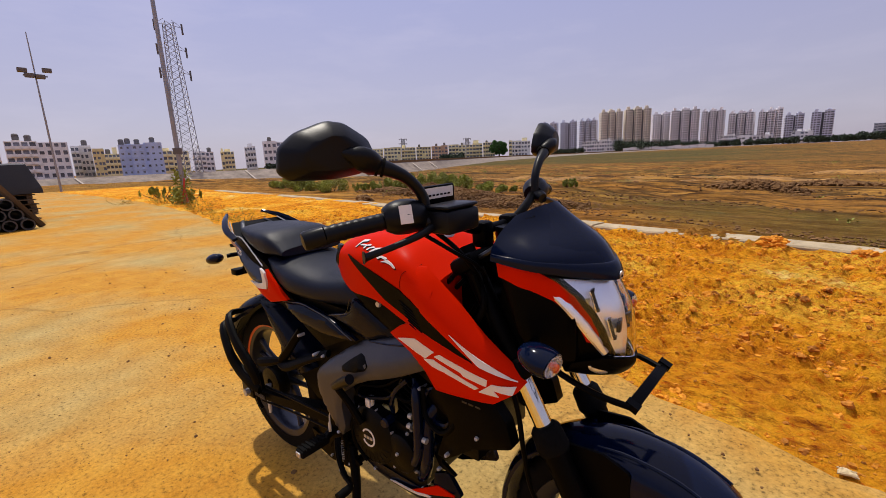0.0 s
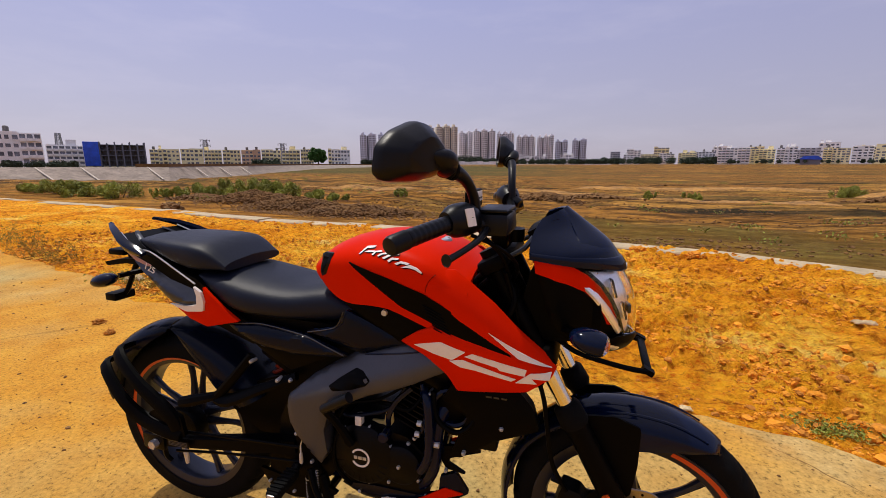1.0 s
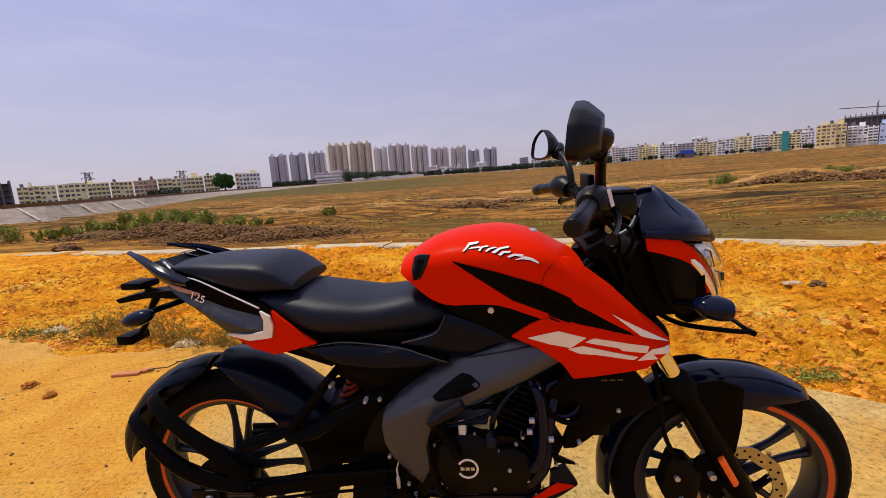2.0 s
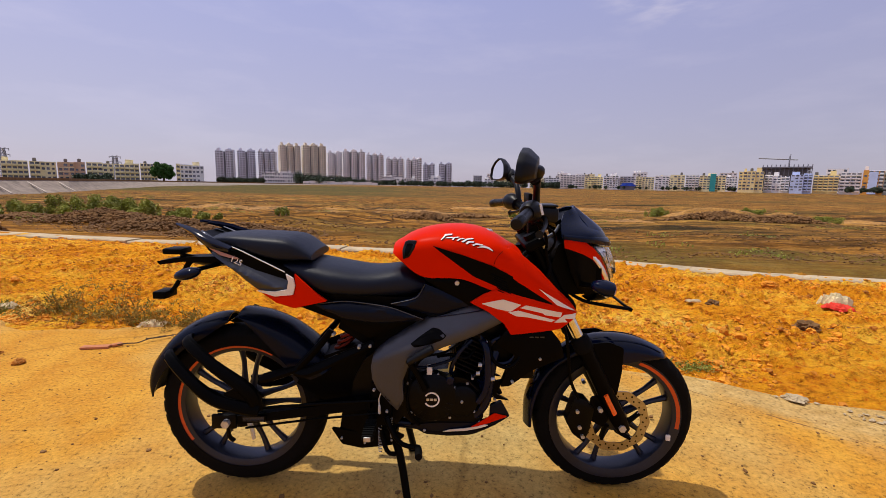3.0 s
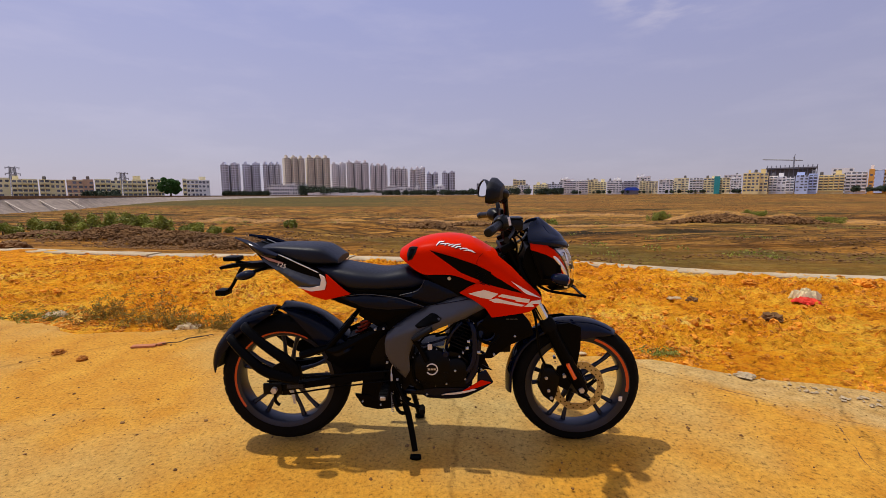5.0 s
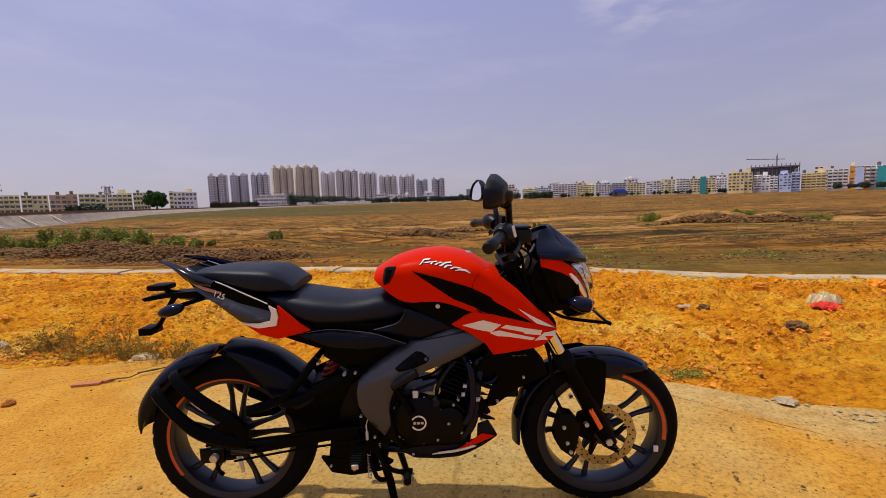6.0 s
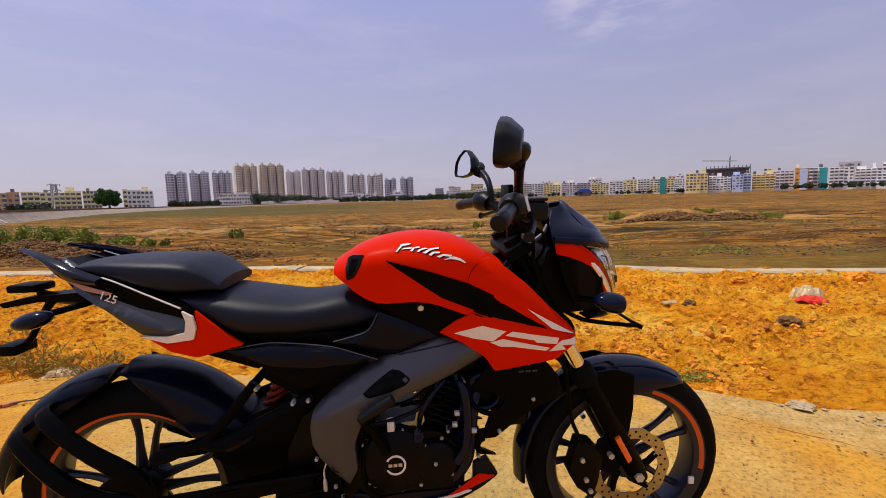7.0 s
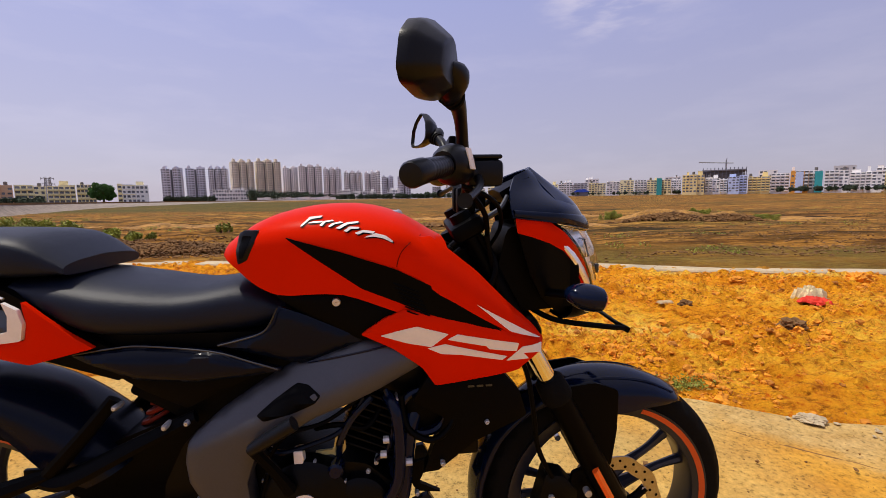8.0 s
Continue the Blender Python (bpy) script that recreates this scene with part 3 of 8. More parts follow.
def build_slab():
    xs = [-44.0 + 0.5 * i for i in range(68)] + [-10 + 0.12 * i for i in range(134)] + [6.08 + 0.6 * i for i in range(60)]
    verts, faces = [], []
    for x in xs:
        dip = -0.013 * step01((x - 0.75) / 0.5)
        e = along(SLAB_EDGE, x) + 0.10 + 0.10 * hum(x, 0, 0.5, 4) + 0.05 * hum(x, 0, 0.13, 4)
        e -= 0.25 * max(0, hum(x, 3, 1.5, 2))
        for y, z in ((-40, 0), (-3, 0), (e - 0.6, 0), (e - 0.03, 0), (e, -0.012), (e + 0.01, -0.09), (-40, -0.09)):
            verts.append((x, y, z + dip))
    m = 7
    for i in range(len(xs) - 1):
        for k in range(m):
            faces.append((i * m + k, i * m + (k + 1) % m, i * m + m + (k + 1) % m, i * m + m + k))
    tagged(mesh_part("pavement", verts, faces, SLAB), "cracked concrete slab dusted with yellow earth", "pavement", kind="structure")


def build_kerb():
    """The half-buried concrete edging along the strip, cast in lengths."""
    kerb = thing("kerb", "pale half-buried concrete edging with crumbled earth on it", "kerb", kind="structure")
    x, i = -24.0, 0
    rng = random.Random(3)
    while x < 13:
        ln = rng.uniform(1.5, 2.3)
        x2 = x + ln
        a, b = Vector((x + 0.02, along(KERB_LINE, x) + 0.12, 0)), Vector((x2, along(KERB_LINE, x2) + 0.12, 0))
        way = (b - a).normalized()
        side = Vector((-way.y, way.x, 0))
        w = 0.13 + 0.05 * rng.random() if x > 1 else 0.2
        top = 0.0 + rng.uniform(-0.018, 0.012)
        bm = bmesh.new()
        rings = []
        for k in range(7):
            p = a.lerp(b, k / 6) + side * 0.03 * hum(x + k, 0, 0.8, 1)
            dz = 0.012 * hum(x + k * 0.4, 2, 0.5, 6)
            rings.append([bm.verts.new(p + side * s + Vector((0, 0, z))) for s, z in ((-w, -0.15), (-w, top - 0.02 + dz), (-w + 0.02, top + dz), (w - 0.03, top + dz * 0.5), (w, top - 0.03), (w, -0.35))])
        for r, q in zip(rings, rings[1:]):
            for k in range(6):
                bm.faces.new((r[k], r[(k + 1) % 6], q[(k + 1) % 6], q[k]))
        bm.faces.new(rings[0])
        bm.faces.new(rings[-1])
        part("kerb_stone", bm, KERB, kerb)
        x = x2


def build_bund():
    """Sloping bund with stone pitching and pale concrete ribs."""
    verts, faces = [], []
    az = -100.0
    n = 0
    while az <= 0.01:
        d, top = bund_at(az)
        for dd, z in ((-2, -1.75), (0, -1.35), (d * 0.05, -0.45), (d * 0.105, top), (d * 0.105 + 4, top), (d * 0.105 + 8, -1.5)):
            w = 0.12 * hum(az * 3, dd, 2.0)
            a = radians(az)
            zz = z + (2.0 * step01((d + dd - 120) / 260) if z < 0 else 0.1) + w * 0.3
            verts.append((EYE_SPOT.x + (d + dd) * math.sin(a), EYE_SPOT.y + (d + dd) * math.cos(a), zz))
        n += 1
        az += 0.5
    for i in range(n - 1):
        for k in range(5):
            faces.append((i * 6 + k, i * 6 + 6 + k, i * 6 + 7 + k, i * 6 + k + 1))
    bund = mesh_part("embankment", verts, faces, PITCHING)
    tagged(bund, "grey stone-pitched bund with pale concrete ribs", "embankment", kind="structure")
    for az in (-77.0, -67.5, -61.0, -56.6, -53.2, -47.6, -43.2, -40.8, -38.6):
        d, top = bund_at(az)
        a, b = radians(az + 1.0), radians(az - 0.35)
        foot = EYE_SPOT + Vector((math.sin(a) * (d + 0.5), math.cos(a) * (d + 0.5), -EYE_SPOT.z - 1.12))
        crest = EYE_SPOT + Vector((math.sin(b) * d * 1.10, math.cos(b) * d * 1.10, -EYE_SPOT.z + top + 0.02))
        bm = bmesh.new()
        way = (crest - foot).normalized()
        side = way.cross(Vector((0, 0, 1))).normalized() * 0.13
        up = Vector((0, 0, 0.10))
        vs = [bm.verts.new(p + s * side + u * up) for p in (foot, crest) for s, u in ((-1, -1), (1, -1), (1, 1), (-1, 1))]
        for k in range(4):
            bm.faces.new((vs[k], vs[(k + 1) % 4], vs[4 + (k + 1) % 4], vs[4 + k]))
        bm.faces.new(vs[:4])
        bm.faces.new(vs[4:])
        part("rib", bm, BAND, bund)
    # low dark wall along the crest
    wall, f, n = [], [], 0
    az = -49.0
    while az <= 0:
        d, top = bund_at(az)
        a = radians(az)
        for q, z in ((1.105, top - 0.2), (1.105, top + 0.55), (1.108, top + 0.55), (1.108, top - 0.2)):
            wall.append((EYE_SPOT.x + d * q * math.sin(a), EYE_SPOT.y + d * q * math.cos(a), z + 0.08))
        n += 1
        az += 1
    for i in range(n - 1):
        for k in range(3):
            f.append((i * 4 + k, i * 4 + 4 + k, i * 4 + 5 + k, i * 4 + k + 1))
    tagged(mesh_part("crest_wall", wall, f, BROWN_CLOD), "low dark wall along the top of the bund", "wall", kind="structure")


build_ground()
build_slab()
build_kerb()
build_bund()


def build_clods():
    rng = np.random.default_rng(5)

    def strewn(n, lo, spread, most, sharp, sink, clump):
        pl, sz = [], []
        while len(pl) < n:
            x = rng.uniform(-6.5, 8.0)
            a, b = along(SLAB_EDGE, x), along(KERB_LINE, x)
            y = a + 0.10 + (b - a - 0.2) * rng.uniform(0, 1) ** 1.25
            if hum(x * 0.7, y * 1.3, 0.85, 12) + clump * hum(x, y, 0.30, 22) + rng.normal() * 0.16 < sharp:
                continue
            s = min(most, lo + spread * rng.pareto(2.2))
            pl.append((x, y, ground_z(x, y) + s * sink))
            sz.append(s)
        return pl, sz

    v, f = lumps(rng, *strewn(24000, 0.0035, 0.0045, 0.016, 0.0, 0.2, 0.3), 0.8)
    tagged(mesh_part("earth_crumbs", v, f, CLOD, kind="stuff"), "crumbled yellow earth lying on the strip", "earth crumbs")
    v, f = lumps(rng, *strewn(5600, 0.008, 0.009, 0.034, -0.04, -0.05, 0.5), 0.75, 2)
    tagged(mesh_part("earth_clods", v, f, CLOD, kind="stuff"), "broken yellow earth clods lying on the strip", "earth clods")
    # darker crumbs stand in for shaded pits as well as reddish-brown clumps
    v, f = lumps(rng, *strewn(5200, 0.006, 0.006, 0.026, 0.0, 0.05, 0.9), 0.7, 2)
    tagged(mesh_part("pit_shade_clods", v, f, DARK_CLOD, kind="stuff"), "orange-brown crumbs for pit shade and dark clumps in the yellow earth", "earth clods")
    # dark grit on the slab
    pl, sz = [], []
    for _ in range(7000):
        x, y = rng.uniform(-5, 4.0), rng.uniform(-1.6, 2.2)
        if y > along(SLAB_EDGE, x):
            continue
        pl.append((x, y, 0.001))
        sz.append(min(0.010, 0.0013 + 0.0012 * rng.pareto(2.0)))
    v, f = lumps(rng, pl, sz)
    tagged(mesh_part("grit", v, f, BROWN_CLOD, kind="stuff"), "dark grit scattered over the slab", "grit")
    # single larger lumps
    for x, y, s, m, label in ((-2.08, 1.25, 0.036, DARK_CLOD, "dry brown clod on the concrete slab"), (-1.80, 1.11, 0.032, DARK_CLOD, "dry brown clod on the concrete slab"),
                              (3.54, 2.50, 0.055, BROWN_CLOD, "dark earth lump among yellow clods"), (3.74, 1.67, 0.075, BROWN_CLOD, "dark earth lump among yellow clods"),
                              (6.1, 3.05, 0.12, CLOD, "big yellow clod beside the kerb"), (6.6, 2.7, 0.13, CLOD, "big yellow clod beside the kerb"), (6.25, 2.4, 0.12, CLOD, "big yellow clod beside the kerb"),
                              (1.55, 5.4, 0.12, CLOD, "big yellow clod beside the kerb"), (2.3, 5.15, 0.10, CLOD, "big yellow clod beside the kerb"), (2.9, 4.85, 0.08, CLOD, "big yellow clod beside the kerb"),
                              (4.8, 3.3, 0.07, CLOD, "big yellow clod beside the kerb"), (-9.6, 9.2, 0.25, BROWN_CLOD, "upright brown stone beyond the kerb")):
        bm = bmesh.new()
        bmesh.ops.create_icosphere(bm, subdivisions=4, radius=s)
        for q in bm.verts:
            w = noise.noise(q.co * (1.6 / s) + Vector((x * 7, y * 3, 0)))
            q.co *= 1 + 0.45 * w + 0.34 * noise.noise(q.co * (4 / s)) + 0.22 * noise.noise(q.co * (9 / s))
            q.co.z = q.co.z * 0.66
            q.co.z = max(q.co.z, -s * 0.3)
        z = 0 if y < along(SLAB_EDGE, x) else ground_z(x, y)
        lump = part("earth_lump", bm, m)
        lump.matrix_world = pose(x, y, z + s * 0.22, 0, 0, x * 40)
        tagged(lump, label, "earth lump", "earth lumps")
    # broken concrete: pale stones along the slab's edge
    k = random.Random(8)
    rubble = [(2.675, 0.595, 0.050), (2.76, 0.55, 0.012), (2.60, 0.63, 0.010)]
    for _ in range(130):
        t = k.random()
        x = 2.80 + 0.85 * t
        rubble.append((x, 0.46 - 0.56 * t + k.gauss(0, 0.05), 0.003 + 0.013 * k.random() ** 2))
    for x, y, s in rubble:
        bm = bmesh.new()
        bmesh.ops.create_icosphere(bm, subdivisions=4 if s > 0.04 else 2, radius=s)
        for q in bm.verts:
            q.co *= 1 + 0.6 * noise.noise(q.co * (1.3 / s) + Vector((x * 9, y * 7, 1))) + 0.35 * noise.noise(q.co * (4.5 / s) + Vector((x, y * 5, 3)))
            q.co.y *= 0.75
            q.co.z *= 0.34
        lump = part("stone", bm, STONE, smooth=False)
        lump.matrix_world = pose(x, y, max(-0.012, floor_z(x, y) - 0.007) + s * 0.10, 0, 0, 140 if s > 0.04 else k.uniform(0, 360))
        tagged(lump, "pale broken concrete stone at the slab's edge", "stone", "broken stones")
    # the long crack in the slab, open and filled with earth, and its branch
    for line in ([(2.06, 0.83), (2.22, 0.66), (2.34, 0.51), (2.55, 0.31), (2.69, 0.17), (2.76, 0.10), (2.93, -0.05)], [(2.76, 0.10), (2.68, -0.05), (2.56, -0.26), (2.50, -0.50)]):
        fine, width = [], []
        for (x0, y0), (x1, y1) in zip(line, line[1:]):
            for i in range(9):
                x, y = x0 + (x1 - x0) * i / 9, y0 + (y1 - y0) * i / 9
                w = hum(x, y, 0.045, 31)
                fine.append((x + 0.014 * hum(x, y, 0.09, 30), y + 0.014 * hum(x, y, 0.07, 33), -0.0135))
                width.append(max(0.0008, 0.0022 + 0.0045 * w))
        tagged(part("slab_crack", tube(fine, width, 6, 1, flat=0.4), BROWN_CLOD), "dark earth-filled crack in the concrete slab", "crack", kind="structure")


build_clods()


# ---------------------------------------------------------------- plants and heaps near by
def weed(x, y, h, spread, green, stems=26, seed=1):
    rng = np.random.default_rng(seed)
    z = floor_z(x, y) - 0.01
    ob = thing("weed_tuft", "dry straggling weed tuft in yellow earth" if not green else "low green weed tuft in yellow earth", "weed", pose(x, y, z), "weeds along the slab")
    bm = bmesh.new()
    tips = []
    for _ in range(stems):
        a, l = rng.uniform(0, 6.28), rng.uniform(0.3, 1) ** 1.4 * h
        lean = rng.uniform(0.2, 1.0) * spread * 0.8
        p = Vector((rng.normal() * spread * 0.4, rng.normal() * spread * 0.28, 0))
        way = Vector((math.cos(a) * lean, math.sin(a) * lean, l))
        line = [p + way * t + Vector((rng.normal(), rng.normal(), 0)) * 0.012 * t for t in (0, 0.35, 0.7, 1.0)]
        add_tube(bm, line, [0.0028, 0.0022, 0.0016, 0.0008], 4, 1)
        for t in (1, 2, 3, 3):
            side = Vector((rng.normal(), rng.normal(), rng.uniform(0.1, 1.0))) * 0.028
            add_tube(bm, [line[t], line[t] + side], [0.0014, 0.0006], 3, 1)
            q = line[t] + side
            tips.append((*q, 0.014 + 0.016 * rng.random(), 0.016))
        tips.append((*line[1], 0.024, 0.02))
    part("stem", bm, DRY, ob, kind="stuff")
    v, f = leaves(rng, tips, 620 if h > 0.03 else 230, 0.0095, 0.1)
    mesh_part("leaves", v, f, LEAF if green else DRY, ob, kind="stuff")
    if not green:
        v, f = leaves(rng, tips, 160, 0.0085, 0.1)
        mesh_part("leaves", v, f, LEAF, ob, kind="stuff")


for i, (x, y, h, s, g) in enumerate(((-3.25, 2.28, 0.09, 0.22, True), (-2.82, 2.22, 0.08, 0.18, True), (-2.45, 2.12, 0.17, 0.2, False), (-2.28, 2.16, 0.25, 0.17, False), (-2.0, 2.02, 0.12, 0.22, False),
                                     (-1.72, 1.98, 0.34, 0.2, False), (-1.58, 1.93, 0.18, 0.18, False), (-1.27, 1.84, 0.20, 0.18, False), (-1.12, 1.82, 0.16, 0.16, False), (2.33, 1.01, 0.016, 0.07, True), (2.43, 0.98, 0.018, 0.06, True))):
    weed(x, y, h, s, g, seed=20 + i)
for i, (x, y, h, s, g) in enumerate(((-4.6, 2.75, 0.3, 0.3, False), (-5.2, 2.9, 0.35, 0.35, False), (-6.0, 3.3, 0.35, 0.35, False), (-7.0, 3.5, 0.4, 0.4, True), (-8.5, 3.9, 0.4, 0.5, True), (-10.5, 4.4, 0.45, 0.5, True), (-12.5, 4.9, 0.5, 0.5, True),
                                     (-14.2, 5.3, 0.6, 0.5, True), (-15.6, 5.2, 0.7, 0.5, True), (-17.0, 5.6, 0.5, 0.6, True), (-18.2, 4.9, 0.4, 0.6, False))):
    weed(x, y, h, s, g, seed=32 + i)


def bush(x, y, w, h, seed):
    rng = np.random.default_rng(seed)
    z = ground_z(x, y)
    ob = thing("bush", "sprawling green bush on dry ground", "bush", pose(x, y, z), "bushes beyond the kerb")
    blobs = [(rng.normal() * w * 0.45, rng.normal() * 0.4, h * rng.uniform(0.25, 0.75), w * rng.uniform(0.12, 0.3), h * 0.35) for _ in range(14)]
    bm = bmesh.new()
    for q in blobs:
        add_tube(bm, [(q[0] * 0.4, q[1] * 0.4, -0.05), (q[0] * 0.8, q[1] * 0.8, q[2] * 0.6), (q[0], q[1], q[2] + 0.1)], [0.02, 0.012, 0.005], 5, 3)
    part("stem", bm, WOODY, ob, kind="stuff")
    v, f = leaves(rng, blobs, int(4600 * min(1, 0.1 + 0.9 * w)), 0.040, 0.1)
    mesh_part("foliage", v, f, LEAF, ob, kind="stuff")


for i, (x, y, w, h) in enumerate(((-18.6, 13.2, 1.0, 0.6), (-16.4, 13.1, 1.2, 0.65), (-15.1, 14.6, 0.5, 0.5), (-13.9, 14.8, 0.8, 0.7), (-12.6, 15.6, 0.9, 0.8), (-11.4, 15.6, 1.0, 0.85), (-10.3, 15.4, 0.9, 0.7), (-8.0, 14.7, 0.7, 0.5), (-7.0, 14.0, 0.5, 0.35),
                                  (-20.5, 14.0, 1.0, 0.6), (-23.0, 14.6, 1.2, 0.6), (-4.4, 14.4, 0.25, 0.35), (9.3, 26.9, 0.5, 0.6), (6.6, 25.4, 0.4, 0.5), (20.6, 33.8, 0.9, 0.9), (23.2, 38.0, 0.9, 0.9), (28.5, 41.0, 1.9, 0.6), (33.8, 31.5, 1.6, 0.6), (25.5, 29.8, 0.9, 0.7), (-15.9, 6.0, 0.22, 0.5), (-20.5, 6.9, 0.35, 0.45))):
    bush(x, y, w, h, 60 + i)


def heap(x, y, lx, ly, h, n, size, seed):
    """A dumped heap of dark lumpy earth."""
    rng = np.random.default_rng(seed)
    pl, sz = [], []
    for _ in range(n):
        u, v = rng.normal() * 0.42, rng.normal() * 0.42
        t = max(0, 1 - (u * u + v * v) ** 0.5)
        px, py = x + u * lx, y + v * ly
        pl.append((px, py, ground_z(px, py) + h * t ** 0.8 * rng.uniform(0.5, 1.0)))
        sz.append(size * rng.uniform(0.5, 1.5))
    v, f = lumps(rng, pl, sz, 0.75)
    tagged(mesh_part("earth_heap", v, f, BROWN_CLOD, kind="stuff"), "dumped heap of dark lumpy earth beyond the kerb", "earth heap", "earth heaps")


heap(-9.4, 12.6, 2.2, 1.3, 0.42, 4200, 0.036, 1)
heap(-6.6, 10.9, 1.9, 1.1, 0.34, 3600, 0.033, 2)
heap(-3.9, 9.7, 2.0, 1.0, 0.30, 3600, 0.032, 3)
heap(-12.4, 13.4, 1.8, 0.9, 0.20, 1000, 0.05, 4)
# dark cut and tumbled lumps out in the bed
heap(1.0, 19.2, 1.6, 0.7, 0.30, 900, 0.07, 9)
heap(3.6, 22.4, 2.2, 0.8, 0.34, 1100, 0.08, 10)


def spoil_mound(x, y, lx, ly, h, label, seed, m):
    """A ridge of dug earth with a steep raw face towards the strip."""
    bm = bmesh.new()
    nx, ny = 70, 26
    g = []
    for i in range(nx + 1):
        col = []
        for j in range(ny + 1):
            u, v = i / nx * 2 - 1, j / ny
            env = step01((1 - abs(u)) / 0.35)
            rise = step01((v - 0.04 - 0.05 * hum(u * 9, 0, 1, seed)) / 0.10) * (1 - step01((v - 0.3) / 0.7))
            px, py = x + u * lx, y + v * ly
            zz = h * env * rise * (0.8 + 0.5 * hum(px, py, 2.2, seed)) + 0.07 * hum(px, py, 0.5, seed) * env
            col.append(bm.verts.new((px, py, ground_z(px, py) - 0.12 + zz)))
        g.append(col)
    for i in range(nx):
        for j in range(ny):
            bm.faces.new((g[i][j], g[i + 1][j], g[i + 1][j + 1], g[i][j + 1]))
    tagged(part("spoil_mound", bm, m), label, "earth mound", "earth mounds")


DUG = paint("dug_earth", (0.15, 0.068, 0.014), 0.95, var=0.6, scale=0.8, grain=7, bump=0.8, tint=(0.36, 0.18, 0.036), fine=0.5)
spoil_mound(24.5, 28.5, 5.5, 6, 0.62, "dug earth bank with a dark raw face", 1, DUG)
spoil_mound(11.0, 24.5, 6.0, 5, 0.26, "low tan ridge of dug earth", 2, DUG)
spoil_mound(4.5, 27.0, 5.0, 4, 0.26, "low tan ridge of dug earth", 3, DUG)
spoil_mound(-5.0, 24.0, 6.0, 4, 0.22, "low tan ridge of dug earth", 4, DUG)
spoil_mound(38.0, 33.0, 7.0, 5, 0.36, "low tan ridge of dug earth", 5, DUG)
spoil_mound(-2.0, 36.0, 9.0, 6, 0.3, "low tan ridge of dug earth", 6, DUG)
spoil_mound(16.0, 47.0, 14.0, 8, 0.36, "low tan ridge of dug earth", 7, DUG)
spoil_mound(-16.0, 30.0, 9.0, 5, 0.26, "low tan ridge of dug earth", 8, DUG)


# raw dark face along the foot of the cut bank
heap(22.0, 28.3, 4.2, 0.7, 0.55, 1700, 0.10, 7)
heap(27.0, 28.4, 3.4, 0.7, 0.50, 1300, 0.10, 8)


def field_clods():
    """Turned-over lumps and furrow edges out on the bed."""
    rng = np.random.default_rng(17)
    pl, sz = [], []
    while len(pl) < 11000:
        d = 2.0 + 55 * rng.uniform(0, 1) ** 1.6
        x = rng.uniform(-1.1, 1.1) * (d + 9) + 1.0
        y = along(KERB_LINE, x) + d
        if hum(x * 0.25, y, 2.2, 31) + rng.normal() * 0.10 < 0.16:
            continue
        s = rng.uniform(0.015, 0.06) * (0.7 + d / 45)
        pl.append((x, y, ground_z(x, y) + s * 0.2))
        sz.append(s)
    v, f = lumps(rng, pl, sz, 0.6)
    tagged(mesh_part("furrow_lumps", v, f, BROWN_CLOD, kind="stuff"), "brown turned-over lumps along the furrows", "earth lumps")
    pl, sz = [], []
    pts = []
    while len(pts) < 260:
        d = 4.0 + 70 * rng.uniform(0, 1) ** 1.3
        x = rng.uniform(-1.1, 1.1) * (d + 9) + 1.0
        y = along(KERB_LINE, x) + d
        if hum(x * 0.4, y, 5, 44) < 0.1:
            continue
        pts.append((x, y, ground_z(x, y) + 0.03, rng.uniform(0.15, 0.45) * (0.8 + d / 60), 0.10 + d / 500))
    v, f = leaves(rng, pts, 16000, 0.035, 0.1)
    tagged(mesh_part("sparse_grass", v, f, LEAF, kind="stuff"), "sparse low green growth on the dry bed", "grass")


field_clods()


# ---------------------------------------------------------------- distance
def wall_paint(name, c, var=0.12):
    return paint(name, c, 0.9, var=var, scale=0.18, grain=1.4, bump=0, spec=0.2)


W_CREAM = wall_paint("cream_wall", (0.92, 0.80, 0.48))
W_WHITE = wall_paint("white_wall", (0.88, 0.86, 0.84))
W_BLUE = wall_paint("blue_wall", (0.55, 0.63, 0.86))
W_PINK = wall_paint("pink_wall", (0.66, 0.42, 0.27))
W_YELLOW = wall_paint("yellow_wall", (0.84, 0.69, 0.34))
W_ORANGE = wall_paint("orange_wall", (0.68, 0.32, 0.07))
W_GREY = wall_paint("grey_wall", (0.55, 0.54, 0.56))
W_TEAL = wall_paint("teal_wall", (0.05, 0.32, 0.34))
W_TOWER = wall_paint("tower_wall", (0.82, 0.79, 0.80))
W_TOWER_Y = wall_paint("tan_tower_wall", (0.78, 0.71, 0.58))
W_SLATE = wall_paint("slate_tower_wall", (0.66, 0.67, 0.76))
TARP_BLUE = paint("blue_sheet", (0.02, 0.08, 0.55), 0.6, var=0.3, scale=0.5, grain=3, bump=0)
RAW = wall_paint("raw_concrete", (0.17, 0.17, 0.20))
# window panes, and the shade painted into the tower slots
PANE = paint("dark_pane_and_slot", (0.13, 0.135, 0.16), 0.25, var=0.5, scale=0.5, grain=2, bump=0, each=0.5)
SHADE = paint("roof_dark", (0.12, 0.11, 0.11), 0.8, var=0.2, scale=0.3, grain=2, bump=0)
STEEL_FAR = paint("galvanised_steel", (0.30, 0.30, 0.32), 0.5, metal=0.6, var=0.15, scale=2, grain=30, bump=0.05)


